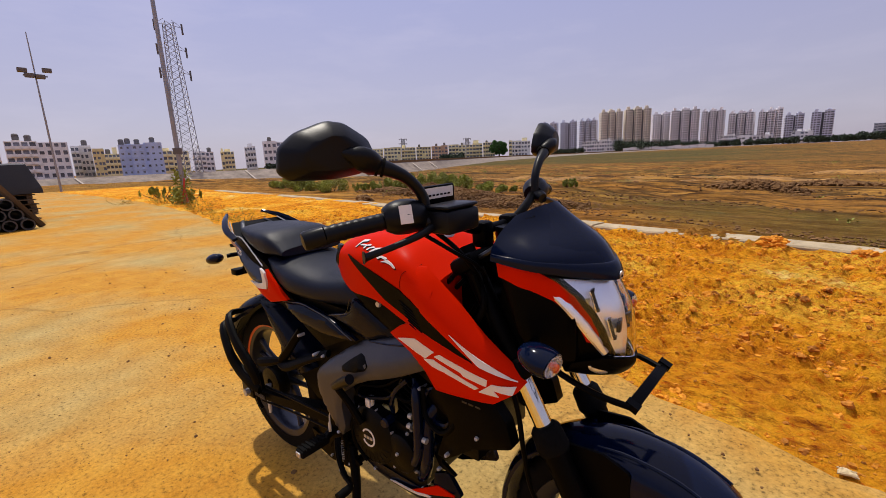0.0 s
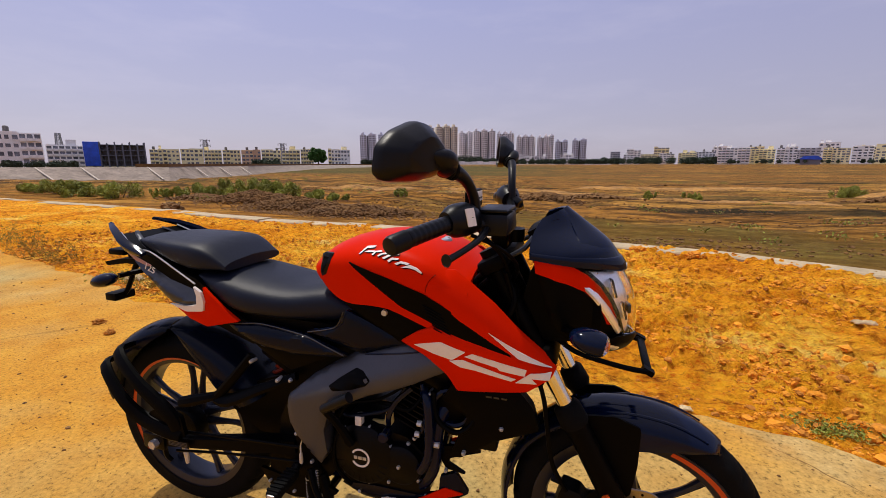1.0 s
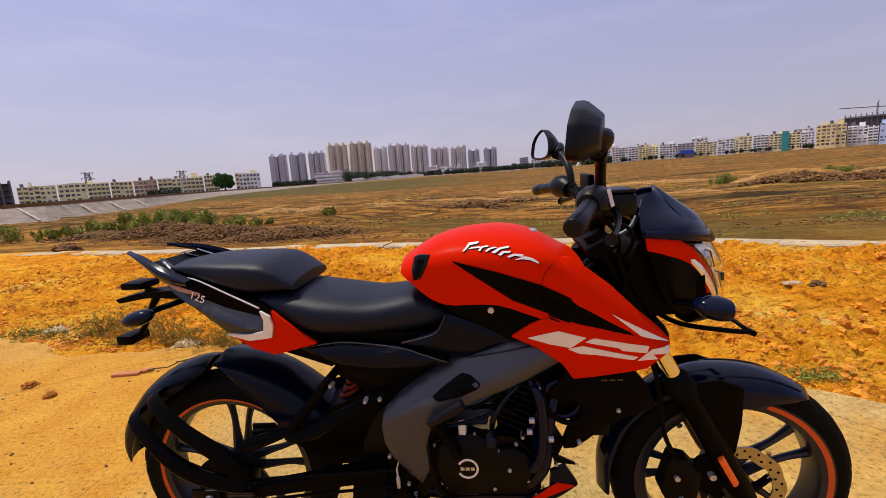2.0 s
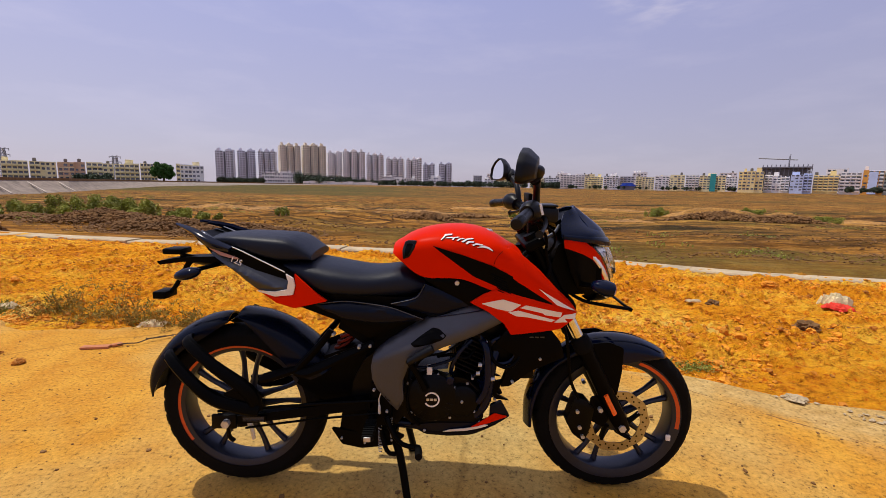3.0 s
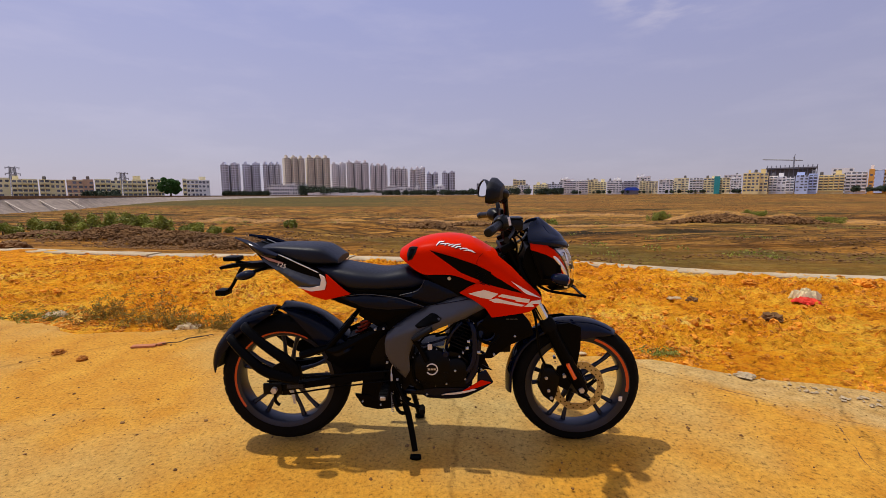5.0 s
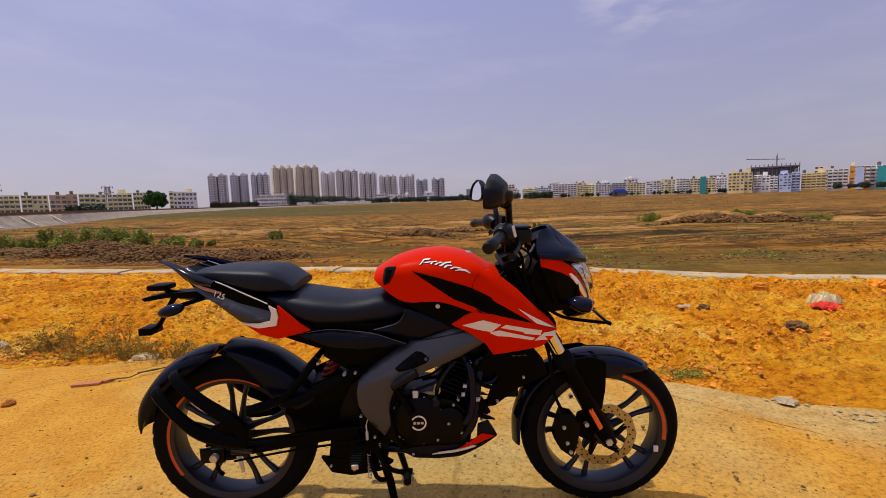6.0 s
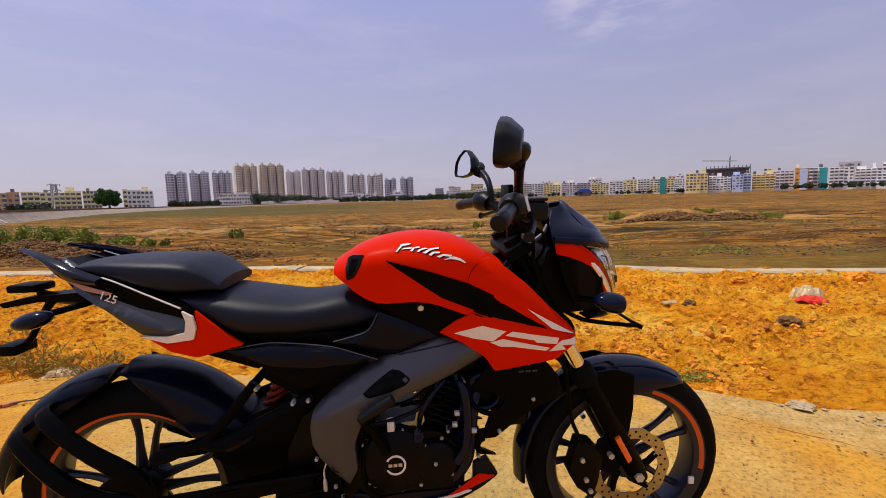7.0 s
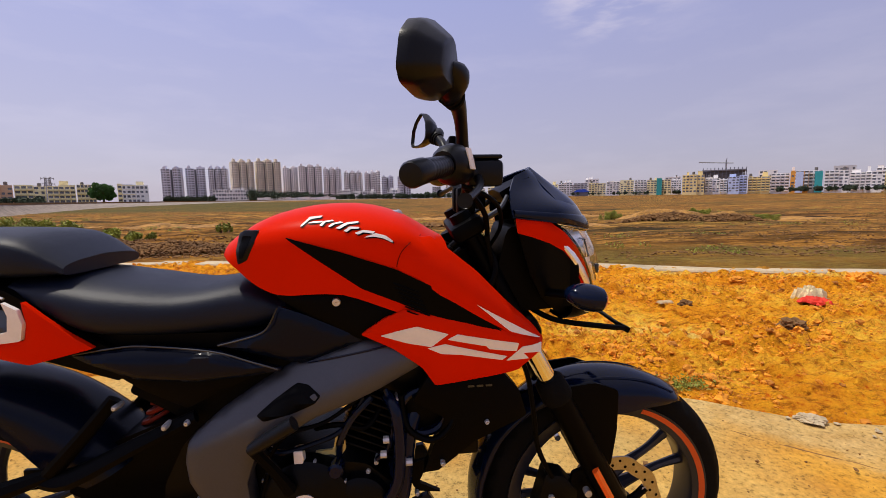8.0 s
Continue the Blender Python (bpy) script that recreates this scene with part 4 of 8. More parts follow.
def spot(az, dist, z=0.0, turn=0.0):
    """A pose at a bearing and distance; its -y side looks back at the walk."""
    az -= 0.0105 * max(0.0, az + 17.6)
    a = radians(az)
    return pose(EYE_SPOT.x + dist * math.sin(a), EYE_SPOT.y + dist * math.cos(a), z, 0, 0, -az + turn)


WIN = None


def window_mesh():
    global WIN
    if WIN is None:
        bm = box(-0.62, 0.62, -0.03, 0.05, -0.66, 0.66)
        me = bpy.data.meshes.new("window")
        bm.to_mesh(me)
        bm.free()
        me.materials.append(PANE)
        WIN = me
    return WIN


def box_mesh(name, x0, x1, y0, y1, z0, z1, m):
    bm = box(x0, x1, y0, y1, z0, z1)
    me = bpy.data.meshes.new(name)
    bm.to_mesh(me)
    bm.free()
    me.materials.append(m)
    return me


def piece(name, me, parent, at, scale=(1, 1, 1)):
    o = new(name, me)
    o.parent, o.location, o.scale = parent, at, scale
    return o


def apartment(az0, az1, dist, el, storeys, cols, wall, label, base=0.6, turn=0.0, seed=1, second=None, balcony=True, depth=11.0, open_share=0.45, win=1.0):
    rng = random.Random(seed)
    mid = (az0 + az1) / 2
    w = dist * (math.tan(radians(az1 - mid)) * 2)
    h = dist * math.tan(radians(el * 0.965)) + EYE_SPOT.z - base
    ob = thing("apartment_building", label, "building", spot(mid, dist, base, turn), "apartment buildings")
    fl = h / storeys
    # the front steps in and out by bays of unlike height, with stair heads and tanks on the roof
    px = w / cols
    ww, wh = min(px * 0.34, 1.0) * win, fl * 0.27 * win
    rail = box_mesh("balcony", -px * 0.42, px * 0.42, -1.0, -0.02, -fl * 0.47, -fl * 0.12, second or wall)
    c = 0
    while c < cols:
        k = min(cols - c, rng.choice((1, 2, 2, 3)))
        if cols - c - k == 1:
            k += 1
        x0, x1 = -w / 2 + c * px, -w / 2 + (c + k) * px
        y, up = rng.choice((0.0, -1.3, 0.9, 0.0)), rng.choice((0.0, 0.45, -0.5, 0.0, 0.9)) * fl / 3
        part("wall", box(x0, x1, y, depth, -1.5, h + up), rng.choice((wall, wall, second or wall)), ob, smooth=False)
        if rng.random() < 0.6:
            band = box_mesh("floor_band", x0 - 0.05, x1 + 0.05, y - 0.16, y + 0.1, -0.24, -0.02, second or wall)
            for s in range(storeys):
                piece("floor_band", band, ob, (0, 0, (s + 1) * fl))
        open_bay = balcony and rng.random() < open_share
        for s in range(storeys):
            for q in range(k):
                x, z = x0 + (q + 0.5) * px, s * fl + fl * 0.5
                if open_bay:
                    piece("balcony", rail, ob, (x, y, z))
                    piece("window", window_mesh(), ob, (x, y, z + fl * 0.13), (px * 0.38 / 0.62, 1, fl * 0.24 / 0.66))
                elif rng.random() < 0.93:
                    piece("window", window_mesh(), ob, (x + rng.uniform(-0.1, 0.1) * px, y, z), (ww / 0.62 * rng.uniform(0.7, 1.1), 1, wh / 0.66 * rng.uniform(0.75, 1.1)))
        r = rng.random()
        if r < 0.35:
            part("stair_head", box(x0 + px * 0.2, x0 + px * 0.2 + min(3.6, (x1 - x0) * 0.6), 2, 6, h + up, h + up + rng.uniform(1.2, 2.4)), second or wall, ob, smooth=False)
        elif r < 0.6:
            xt = (x0 + x1) / 2
            part("roof_tank", lathe([(0.02, h + up + 1.9), (0.5, h + up + 1.8), (0.75, h + up + 1.5), (0.75, h + up), (0.02, h + up)], segs=12, at=(xt, 3, 0), axis="Z"), SHADE, ob)
        c += k
    if abs(turn) > 0 or az0 < -50:
        for s in range(storeys):
            for k in range(3):
                o = piece("window", window_mesh(), ob, (w / 2, depth * (0.2 + 0.3 * k), s * fl + fl * 0.5), (0.9, 1, wh / 0.66))
                o.rotation_euler = (0, 0, radians(90))
    return ob


def tower(az0, az1, dist, el, wall, label, seed=1, base=2.0, bays=3):
    rng = random.Random(seed)
    mid = (az0 + az1) / 2
    w = 2 * dist * math.tan(radians(az1 - mid))
    h = dist * math.tan(radians(el * 0.965)) + EYE_SPOT.z - base
    ob = thing("tower_block", label, "tower block", spot(mid, dist, base, rng.uniform(-12, 12)), "far tower blocks")
    fl = 3.0
    n = max(6, int(h / fl))
    fl = h / n
    panes_and_slots, balc = bmesh.new(), bmesh.new()
    bw = w / bays
    for b in range(bays):
        x0 = -w / 2 + b * bw
        part("wall", box(x0 + bw * 0.10, x0 + bw * 0.90, (b % 2) * 1.5, 16, -4, h + (b % 2) * 1.8), wall, ob, smooth=False)
        part("bay", box(x0 + bw * 0.30, x0 + bw * 0.55, -1.2, 0.4, -4, h + 2.4), wall, ob, smooth=False)
        for s in range(n):
            z = s * fl
            for f0, f1 in ((0.14, 0.26), (0.36, 0.50), (0.60, 0.84)):
                y = (-1.26 if 0.3 < f0 < 0.55 else (b % 2) * 1.5 - 0.06)
                add_box(panes_and_slots, x0 + bw * f0, x0 + bw * f1, y, y + 0.1, z + fl * 0.32, z + fl * 0.80)
            y = (b % 2) * 1.5
            add_box(balc, x0 + bw * 0.58, x0 + bw * 0.88, y - 1.2, y - 0.02, z - 0.05, z + fl * 0.30)
            for sx in (x0 + bw * 0.10, x0 + bw * 0.90):
                add_box(panes_and_slots, sx - 0.06, sx + 0.06, 4, 6, z + fl * 0.3, z + fl * 0.8)
        part("roof_tank", box(x0 + bw * 0.3, x0 + bw * 0.6, 5, 9, h, h + 4), wall, ob, smooth=False)
    # dark blocks in the pane colour stand in for shade between the bays
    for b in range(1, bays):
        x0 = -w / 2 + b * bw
        add_box(panes_and_slots, x0 - bw * 0.11, x0 + bw * 0.11, 3.4, 12, 0, h - 1)
    part("glazing", panes_and_slots, PANE, ob, kind="stuff", smooth=False)
    part("balcony_relief", balc, wall, ob, kind="stuff", smooth=False)


SLATE_L, TAN_L, PALE_L = "slate-grey high-rise block with stacked balconies", "tan high-rise block with stacked balconies", "pale grey high-rise block with stacked balconies"
for i, (a0, a1, d, el, m, l, b) in enumerate(((-24.75, -22.6, 640, 3.85, W_SLATE, SLATE_L, 2), (-22.4, -20.2, 660, 3.95, W_SLATE, SLATE_L, 2), (-20.1, -18.0, 650, 4.0, W_SLATE, SLATE_L, 3), (-17.6, -15.0, 620, 4.85, W_TOWER_Y, TAN_L, 3),
                                              (-14.9, -11.9, 630, 4.95, W_TOWER_Y, TAN_L, 3), (-11.9, -9.9, 720, 4.15, W_TOWER, PALE_L, 2), (-10.0, -7.0, 680, 4.4, W_TOWER, PALE_L, 3), (-7.0, -4.7, 720, 4.05, W_TOWER, PALE_L, 3),
                                              (-4.45, -2.05, 740, 3.6, W_TOWER, PALE_L, 3), (-1.8, -0.3, 740, 3.5, W_TOWER, PALE_L, 2), (-0.9, 0.4, 780, 3.65, W_TOWER, PALE_L, 2), (0.45, 2.15, 800, 2.95, W_SLATE, SLATE_L, 2), (2.5, 4.4, 800, 3.05, W_SLATE, SLATE_L, 2))):
    tower(a0, a1, d, el, m, l, 100 + i, bays=b)

# long white block in front of the towers, and small ones in the woods
apartment(-19.7, -15.0, 470, 1.45, 3, 16, W_WHITE, "long low white building before the towers", 2.3, seed=3, balcony=False)
apartment(-4.9, -3.5, 520, 1.25, 3, 6, W_WHITE, "small white building among far trees", 2.4, seed=4, balcony=False)
apartment(-3.3, -0.4, 520, 1.05, 2, 9, W_WHITE, "small white building among far trees", 2.4, seed=5, balcony=False)
apartment(1.2, 2.9, 500, 1.25, 3, 5, W_WHITE, "small white building among far trees", 2.4, seed=6, balcony=False)

# cream row behind the bund, and the older houses beyond it
CREAM_L = "cream four-storey apartment house behind the bund"
row = [(-47.7, -44.9, 1.75, W_CREAM), (-44.8, -42.6, 1.85, W_CREAM), (-42.5, -40.7, 1.75, W_CREAM), (-40.6, -38.7, 1.80, W_CREAM), (-38.6, -36.5, 1.75, W_PINK), (-36.4, -34.2, 1.85, W_CREAM), (-34.1, -32.0, 1.80, W_PINK), (-31.9, -30.4, 2.0, W_CREAM), (-28.6, -25.9, 1.95, W_WHITE)]
for i, (a0, a1, el, m) in enumerate(row):
    apartment(a0, a1, 300, el, 4, 5 if a1 - a0 < 2.4 else 7, m, CREAM_L if m is not W_PINK else "brown-pink four-storey apartment house behind the bund", 1.0, seed=20 + i, second=W_CREAM)
apartment(-59.3, -56.2, 190, 3.1, 4, 6, W_WHITE, "white balconied apartment house behind the bund", 0.8, seed=40)
apartment(-56.0, -53.2, 230, 2.0, 4, 6, W_WHITE, "old white apartment house behind the bund", 0.8, seed=41)
apartment(-61.4, -60.2, 240, 2.6, 4, 4, W_WHITE, "old white apartment house behind the bund", 0.8, seed=42)
apartment(-64.0, -62.6, 240, 2.1, 4, 4, W_CREAM, "old cream house behind the bund", 0.8, seed=43)
apartment(-66.8, -64.7, 200, 2.15, 4, 5, W_WHITE, "white flat-roofed house behind the bund", 0.8, seed=44)
apartment(-69.8, -67.2, 220, 2.4, 4, 5, W_CREAM, "cream flat-roofed house behind the bund", 0.8, seed=45)
apartment(-73.5, -69.6, 170, 3.15, 5, 7, W_BLUE, "blue four-storey house with small dark windows", 0.6, seed=46, balcony=False, win=0.62)
apartment(-74.8, -73.5, 200, 2.2, 4, 4, W_CREAM, "cream flat-roofed house behind the bund", 0.6, seed=47)
apartment(-75.7, -74.75, 170, 2.6, 5, 3, W_YELLOW, "narrow yellow house behind the bund", 0.6, seed=48)
apartment(-77.35, -75.75, 178, 2.95, 5, 5, W_WHITE, "grey-white apartment house with open balconies behind the bund", 0.6, seed=51, open_share=0.8)
apartment(-82.0, -77.5, 165, 3.6, 5, 8, W_WHITE, "large white balconied apartment house behind the bund", 0.6, seed=49, open_share=0.9)
apartment(-86.5, -82.4, 170, 3.0, 5, 7, W_WHITE, "large white balconied apartment house behind the bund", 0.6, seed=50, open_share=0.9)

# shell of a building under construction, with blue sheeting on its flank
shell = thing("building_shell", "unfinished dark concrete frame with blue sheeting", "building", spot(-50.3, 210, 0.8))
bm = bmesh.new()
sw, sh = 17.0, 8.2
for s in range(5):
    add_box(bm, -sw / 2, sw / 2, 0, 10, s * 2.0 - 0.1, s * 2.0 + 0.1)
part("floor_slab", bm, RAW, shell, smooth=False)
for i in range(8):
    for y in (0.2, 5, 9.7):
        bm = box(-sw / 2 + 0.25 + i * (sw - 0.5) / 7 - 0.22, -sw / 2 + 0.25 + i * (sw - 0.5) / 7 + 0.22, y - 0.2, y + 0.2, -1, sh + (0.9 if i % 2 else 0.4))
        part("column", bm, RAW, shell, smooth=False)
part("infill", box(-sw / 2 + 0.3, sw / 2 - 0.3, 2, 9.4, 0, 7.8), SHADE, shell, smooth=False)
part("sheeting", box(-sw / 2 - 2.2, -sw / 2 + 2.4, -0.3, 0.0, 0, 9.0, 0.1), TARP_BLUE, shell, "loose bright blue sheeting")

# the city's edge across the lake bed
right = [(7.2, 8.3, 420, 1.75, W_GREY), (8.7, 10.2, 430, 1.3, W_WHITE), (10.6, 12.2, 430, 1.35, W_CREAM), (12.6, 14.2, 430, 1.4, W_WHITE), (14.6, 16.4, 420, 1.45, W_CREAM), (16.6, 18.3, 410, 1.6, W_WHITE), (18.5, 21.4, 350, 2.0, W_WHITE), (21.5, 23.6, 360, 1.75, W_CREAM),
         (23.7, 25.4, 350, 1.95, W_WHITE), (25.6, 27.2, 350, 1.85, W_GREY), (27.4, 29.4, 350, 1.75, W_CREAM), (29.5, 31.0, 350, 1.9, W_WHITE), (31.1, 32.6, 350, 2.0, W_CREAM), (32.7, 34.0, 350, 2.05, W_WHITE), (34.1, 36.6, 330, 2.0, W_CREAM), (36.7, 37.7, 350, 1.9, W_WHITE)]
nearer = [(37.8, 40.0, 310, 2.5, W_YELLOW), (40.1, 42.2, 320, 2.0, W_WHITE), (42.3, 44.0, 310, 2.15, W_BLUE), (44.1, 46.0, 310, 2.0, W_YELLOW), (46.1, 47.6, 310, 2.3, W_WHITE), (47.7, 50.2, 310, 2.5, W_ORANGE), (50.35, 52.1, 300, 2.4, W_WHITE), (52.2, 54.4, 300, 2.1, W_WHITE), (54.6, 57, 300, 2.0, W_YELLOW), (57.2, 60, 300, 2.2, W_WHITE)]
names = {W_GREY: "grey", W_WHITE: "white", W_CREAM: "cream", W_YELLOW: "yellow", W_ORANGE: "orange and white", W_BLUE: "blue-grey"}
for i, (a0, a1, d, el, m) in enumerate(right + nearer):
    apartment(a0, a1, d, el * 0.9, 6 if el > 1.6 else 5, max(4, int((a1 - a0) * 3.0)), m, names[m] + " apartment house beyond the dry lake bed", 2.0, seed=70 + i, second=W_WHITE if m is W_ORANGE else None)
for az, d, m in ((35.4, 329, W_TEAL), (48.4, 308, W_BLUE), (49.9, 308, W_TEAL)):
    o = thing("stair_tower", "narrow coloured stair tower on an apartment house", "stair tower", spot(az, d, 2.0))
    part("wall", box(-1.6, 1.6, -0.8, 0.6, -1, 10.2), m, o, smooth=False)
# rows further back, between the gaps
for i in range(16):
    az = 9 + i * 3.0
    apartment(az, az + 1.6, 520, 1.75 + 0.35 * math.sin(i * 2.3) + (0.5 if az > 36 else 0), 6, 4, (W_WHITE, W_CREAM, W_GREY)[i % 3], "pale apartment house behind the front row", 2.0, seed=120 + i)


shed = thing("sheet_shed", "low shed under bright blue sheeting", "shed", spot(26.5, 325, 2.0))
part("wall", box(-4.5, 4.5, 0, 5, -1.5, 1.8), RAW, shed, smooth=False)
part("roof", plate([(-5, 1.8), (-3.2, 3.6), (2.6, 3.9), (5.2, 2.2), (5, 1.6)], 0.5, -1, 6, 1.0), TARP_BLUE, shed)
fence = thing("boundary_wall", "long pale boundary wall before the far trees", "wall", spot(-10.2, 440, 2.0))
for k in range(12):
    part("wall_panel", box(-36 + k * 6.0, -30.2 + k * 6.0, 0, 0.3, -1, 2.2 + 0.5 * math.sin(k * 2.1)), W_WHITE, fence, smooth=False)


def crane():
    o = thing("tower_crane", "small tower crane over an unfinished concrete deck", "crane", spot(42.0, 420, 2.0))
    part("mast", tube([(0, 0, 0), (0, 0, 26)], 0.5, 6, 1), STEEL_FAR, o)
    part("jib", tube([(-19, 0, 25.2), (5, 0, 23.5)], 0.45, 6, 1), STEEL_FAR, o)
    part("apex", tube([(0, 0, 26), (0.4, 0, 28)], [0.45, 0.2], 6, 1), STEEL_FAR, o)
    d = thing("building_shell", "unfinished dark concrete deck on columns", "building", spot(41.9, 400, 2.0))
    part("floor_slab", box(-15, 14, 0, 12, 16.6, 17.6), RAW, d, smooth=False)
    for i in range(12):
        part("column", box(-14.5 + i * 2.55, -14.0 + i * 2.55, 0.5, 1.0, 0, 19.2), RAW, d, smooth=False)
    part("infill", box(-14, 13, 1.5, 11, 0, 16.5), SHADE, d, smooth=False)


crane()


def woods(az0, az1, dist, e0, e1, seed, base=2.0, n=60):
    rng = np.random.default_rng(seed)
    blobs = []
    for _ in range(n):
        t = rng.uniform(0, 1)
        az, el = radians(az0 + (az1 - az0) * t), e0 + (e1 - e0) * t
        d = dist * rng.uniform(0.97, 1.06)
        h = max(2.0, d * math.tan(radians(el)) + EYE_SPOT.z - base) * rng.uniform(0.6, 1.0)
        blobs.append((EYE_SPOT.x + d * math.sin(az), EYE_SPOT.y + d * math.cos(az), base + h * 0.45, h * rng.uniform(0.4, 0.7), h * 0.55))
    v, f = leaves(rng, blobs, n * 130, 0.9 * dist / 450, 0.2)
    tagged(mesh_part("woods", v, f, WOOD_LEAF, kind="stuff"), "dark hazy belt of far trees", "woods")


woods(-15.6, -6.0, 455, 1.65, 0.85, 1)
woods(-24.5, -19.5, 440, 0.7, 0.7, 2, n=40)
woods(-6.0, 6.5, 480, 0.8, 0.75, 3, n=70)
woods(6, 18.5, 400, 0.9, 0.9, 4, n=70)
woods(-37.2, -34.6, 288, 0.85, 0.85, 5, 0.8, 24)
woods(-59, -54, 150, 0.55, 0.55, 6, 0.6, 30)
woods(19, 37, 335, 0.5, 0.5, 7, n=50)
woods(46, 58, 285, 0.7, 0.6, 8, n=40)


def tree():
    rng = np.random.default_rng(11)
    ob = thing("tree", "round-crowned dark green tree on the bund", "tree", spot(-29.85, 262, 1.0))
    bm = bmesh.new()
    blobs = []
    add_tube(bm, [(0, 0, -1), (0.1, 0, 1.5), (0, 0.1, 3.2)], [0.55, 0.42, 0.34], 8, 3)
    for i in range(26):
        a, q = i * 2.4, (i + 0.5) / 26
        zz = -0.75 + 1.6 * q
        r = math.sqrt(max(0.05, 1 - zz * zz)) * rng.uniform(0.55, 0.95)
        p = (5.3 * r * math.cos(a), 4.3 * r * math.sin(a), 5.4 + 3.9 * zz)
        add_tube(bm, [(0, 0, 2.2), (p[0] * 0.5, p[1] * 0.5, 2.2 + (p[2] - 2.2) * 0.6), p], [0.22, 0.13, 0.05], 6, 3)
        blobs.append((*p, rng.uniform(1.2, 1.9), rng.uniform(1.0, 1.5)))
    part("trunk", bm, WOODY, ob)
    v, f = leaves(rng, blobs, 12000, 0.34, 0.3)
    mesh_part("crown", v, f, TREE_LEAF, ob, kind="stuff")


tree()


# ---------------------------------------------------------------- pole, masts, stacked pipes
def lattice(az, dist, h, w, label, base, arms=True, thick=0.09):
    ob = thing("pylon", label, "pylon", spot(az, dist, base, 20), "lattice pylons")
    half = lambda z: w / 2 * (1 - 0.56 * min(1, z / h))
    for sx, sy in ((-1, -1), (1, -1), (1, 1), (-1, 1)):
        part("leg", tube([(sx * half(z), sy * half(z), z) for z in (-1, h * 0.36, h * 0.72, h)], thick, 5, 1), STEEL_FAR, ob)
    bm = bmesh.new()
    z = 0.0
    while z < h - 0.6:
        dz = max(0.9, half(z) * 1.2)
        z2 = min(h, z + dz)
        for sx, sy, tx, ty in ((-1, -1, 1, -1), (1, -1, 1, 1), (1, 1, -1, 1), (-1, 1, -1, -1)):
            a, b = half(z), half(z2)
            add_rod(bm, (sx * a, sy * a, z), (tx * b, ty * b, z2), thick * 0.6, segs=4)
            add_rod(bm, (tx * a, ty * a, z), (sx * b, sy * b, z2), thick * 0.6, segs=4)
        z = z2
    part("bracing", bm, STEEL_FAR, ob)
    if arms:
        for k, zz in enumerate((h - 0.4, h - 4.4, h - 8.4)):
            for s in (-1, 1):
                bm = bmesh.new()
                ln = half(zz) + w * 0.5
                add_rod(bm, (s * half(zz), 0, zz), (s * ln, 0, zz - 0.2), thick * 0.8, segs=4)
                add_rod(bm, (s * half(zz), 0, zz + 0.9), (s * ln, 0, zz - 0.2), thick * 0.6, segs=4)
                arm = part("crossarm", bm, STEEL_FAR, ob)
                part("insulator", tube([(s * ln, 0, zz + 0.5), (s * ln, 0, zz - 1.3)], 0.16, 6, 1), SHADE, arm)


lattice(-67.0, 96, 27.0, 3.1, "tall grey lattice power pylon behind the bund", 0.4, thick=0.065)
lattice(-42.3, 420, 21, 5, "far lattice power pylon", 1, thick=0.25)
lattice(-34.0, 420, 19, 5, "far lattice power pylon", 1, thick=0.25)
lattice(-55.0, 330, 18, 4, "far lattice power pylon", 1, arms=False, thick=0.2)


def street_pole():
    o = thing("utility_pole", "tall weathered steel utility pole with creeper at its foot", "pole", pose(-15.2, 5.78, 0))
    part("shaft", tube([(0, 0, -0.3), (0, 0, 5), (0, 0, 9.5)], [0.082, 0.070, 0.052], 12, 1), STEEL_FAR, o)
    part("collar", lathe([(0.12, 1.75), (0.145, 1.75), (0.145, 1.95), (0.12, 1.95)], segs=16, axis="Z"), SHADE, o)
    part("cable", tube([(0.16, -0.2, 0.05), (0.35, -0.15, 0.5), (0.42, -0.1, 0.9), (0.3, -0.1, 0.6), (0.45, -0.12, 0.1)], 0.03, 6, 5), paint("red_conduit", (0.5, 0.05, 0.03), 0.5), o, "looped red conduit")
    rng = np.random.default_rng(4)
    v, f = leaves(rng, [(-0.1, 0, 0.9, 0.35, 0.45), (0.15, -0.1, 0.4, 0.4, 0.4), (-0.3, 0, 0.2, 0.4, 0.3)], 900, 0.06, 0.1)
    mesh_part("creeper", v, f, LEAF, o, kind="stuff")


street_pole()


def floodlight_mast():
    o = thing("floodlight_mast", "tall steel mast with floodlights near its top", "mast", spot(-78.3, 46, 0, 10))
    part("shaft", tube([(0, 0, -0.4), (0, 0, 6), (0, 0, 11.9)], [0.085, 0.065, 0.035], 10, 1), STEEL_FAR, o)
    part("bracket", box(-0.7, 0.7, -0.06, 0.06, 8.75, 8.85), STEEL_FAR, o)
    for x, z in ((-0.72, 9.12), (-0.36, 8.78), (0.26, 8.74), (0.72, 9.24)):
        part("floodlight", box(x - 0.28, x + 0.28, -0.25, 0.05, z - 0.16, z + 0.16, 0.04), SHADE, o)


floodlight_mast()


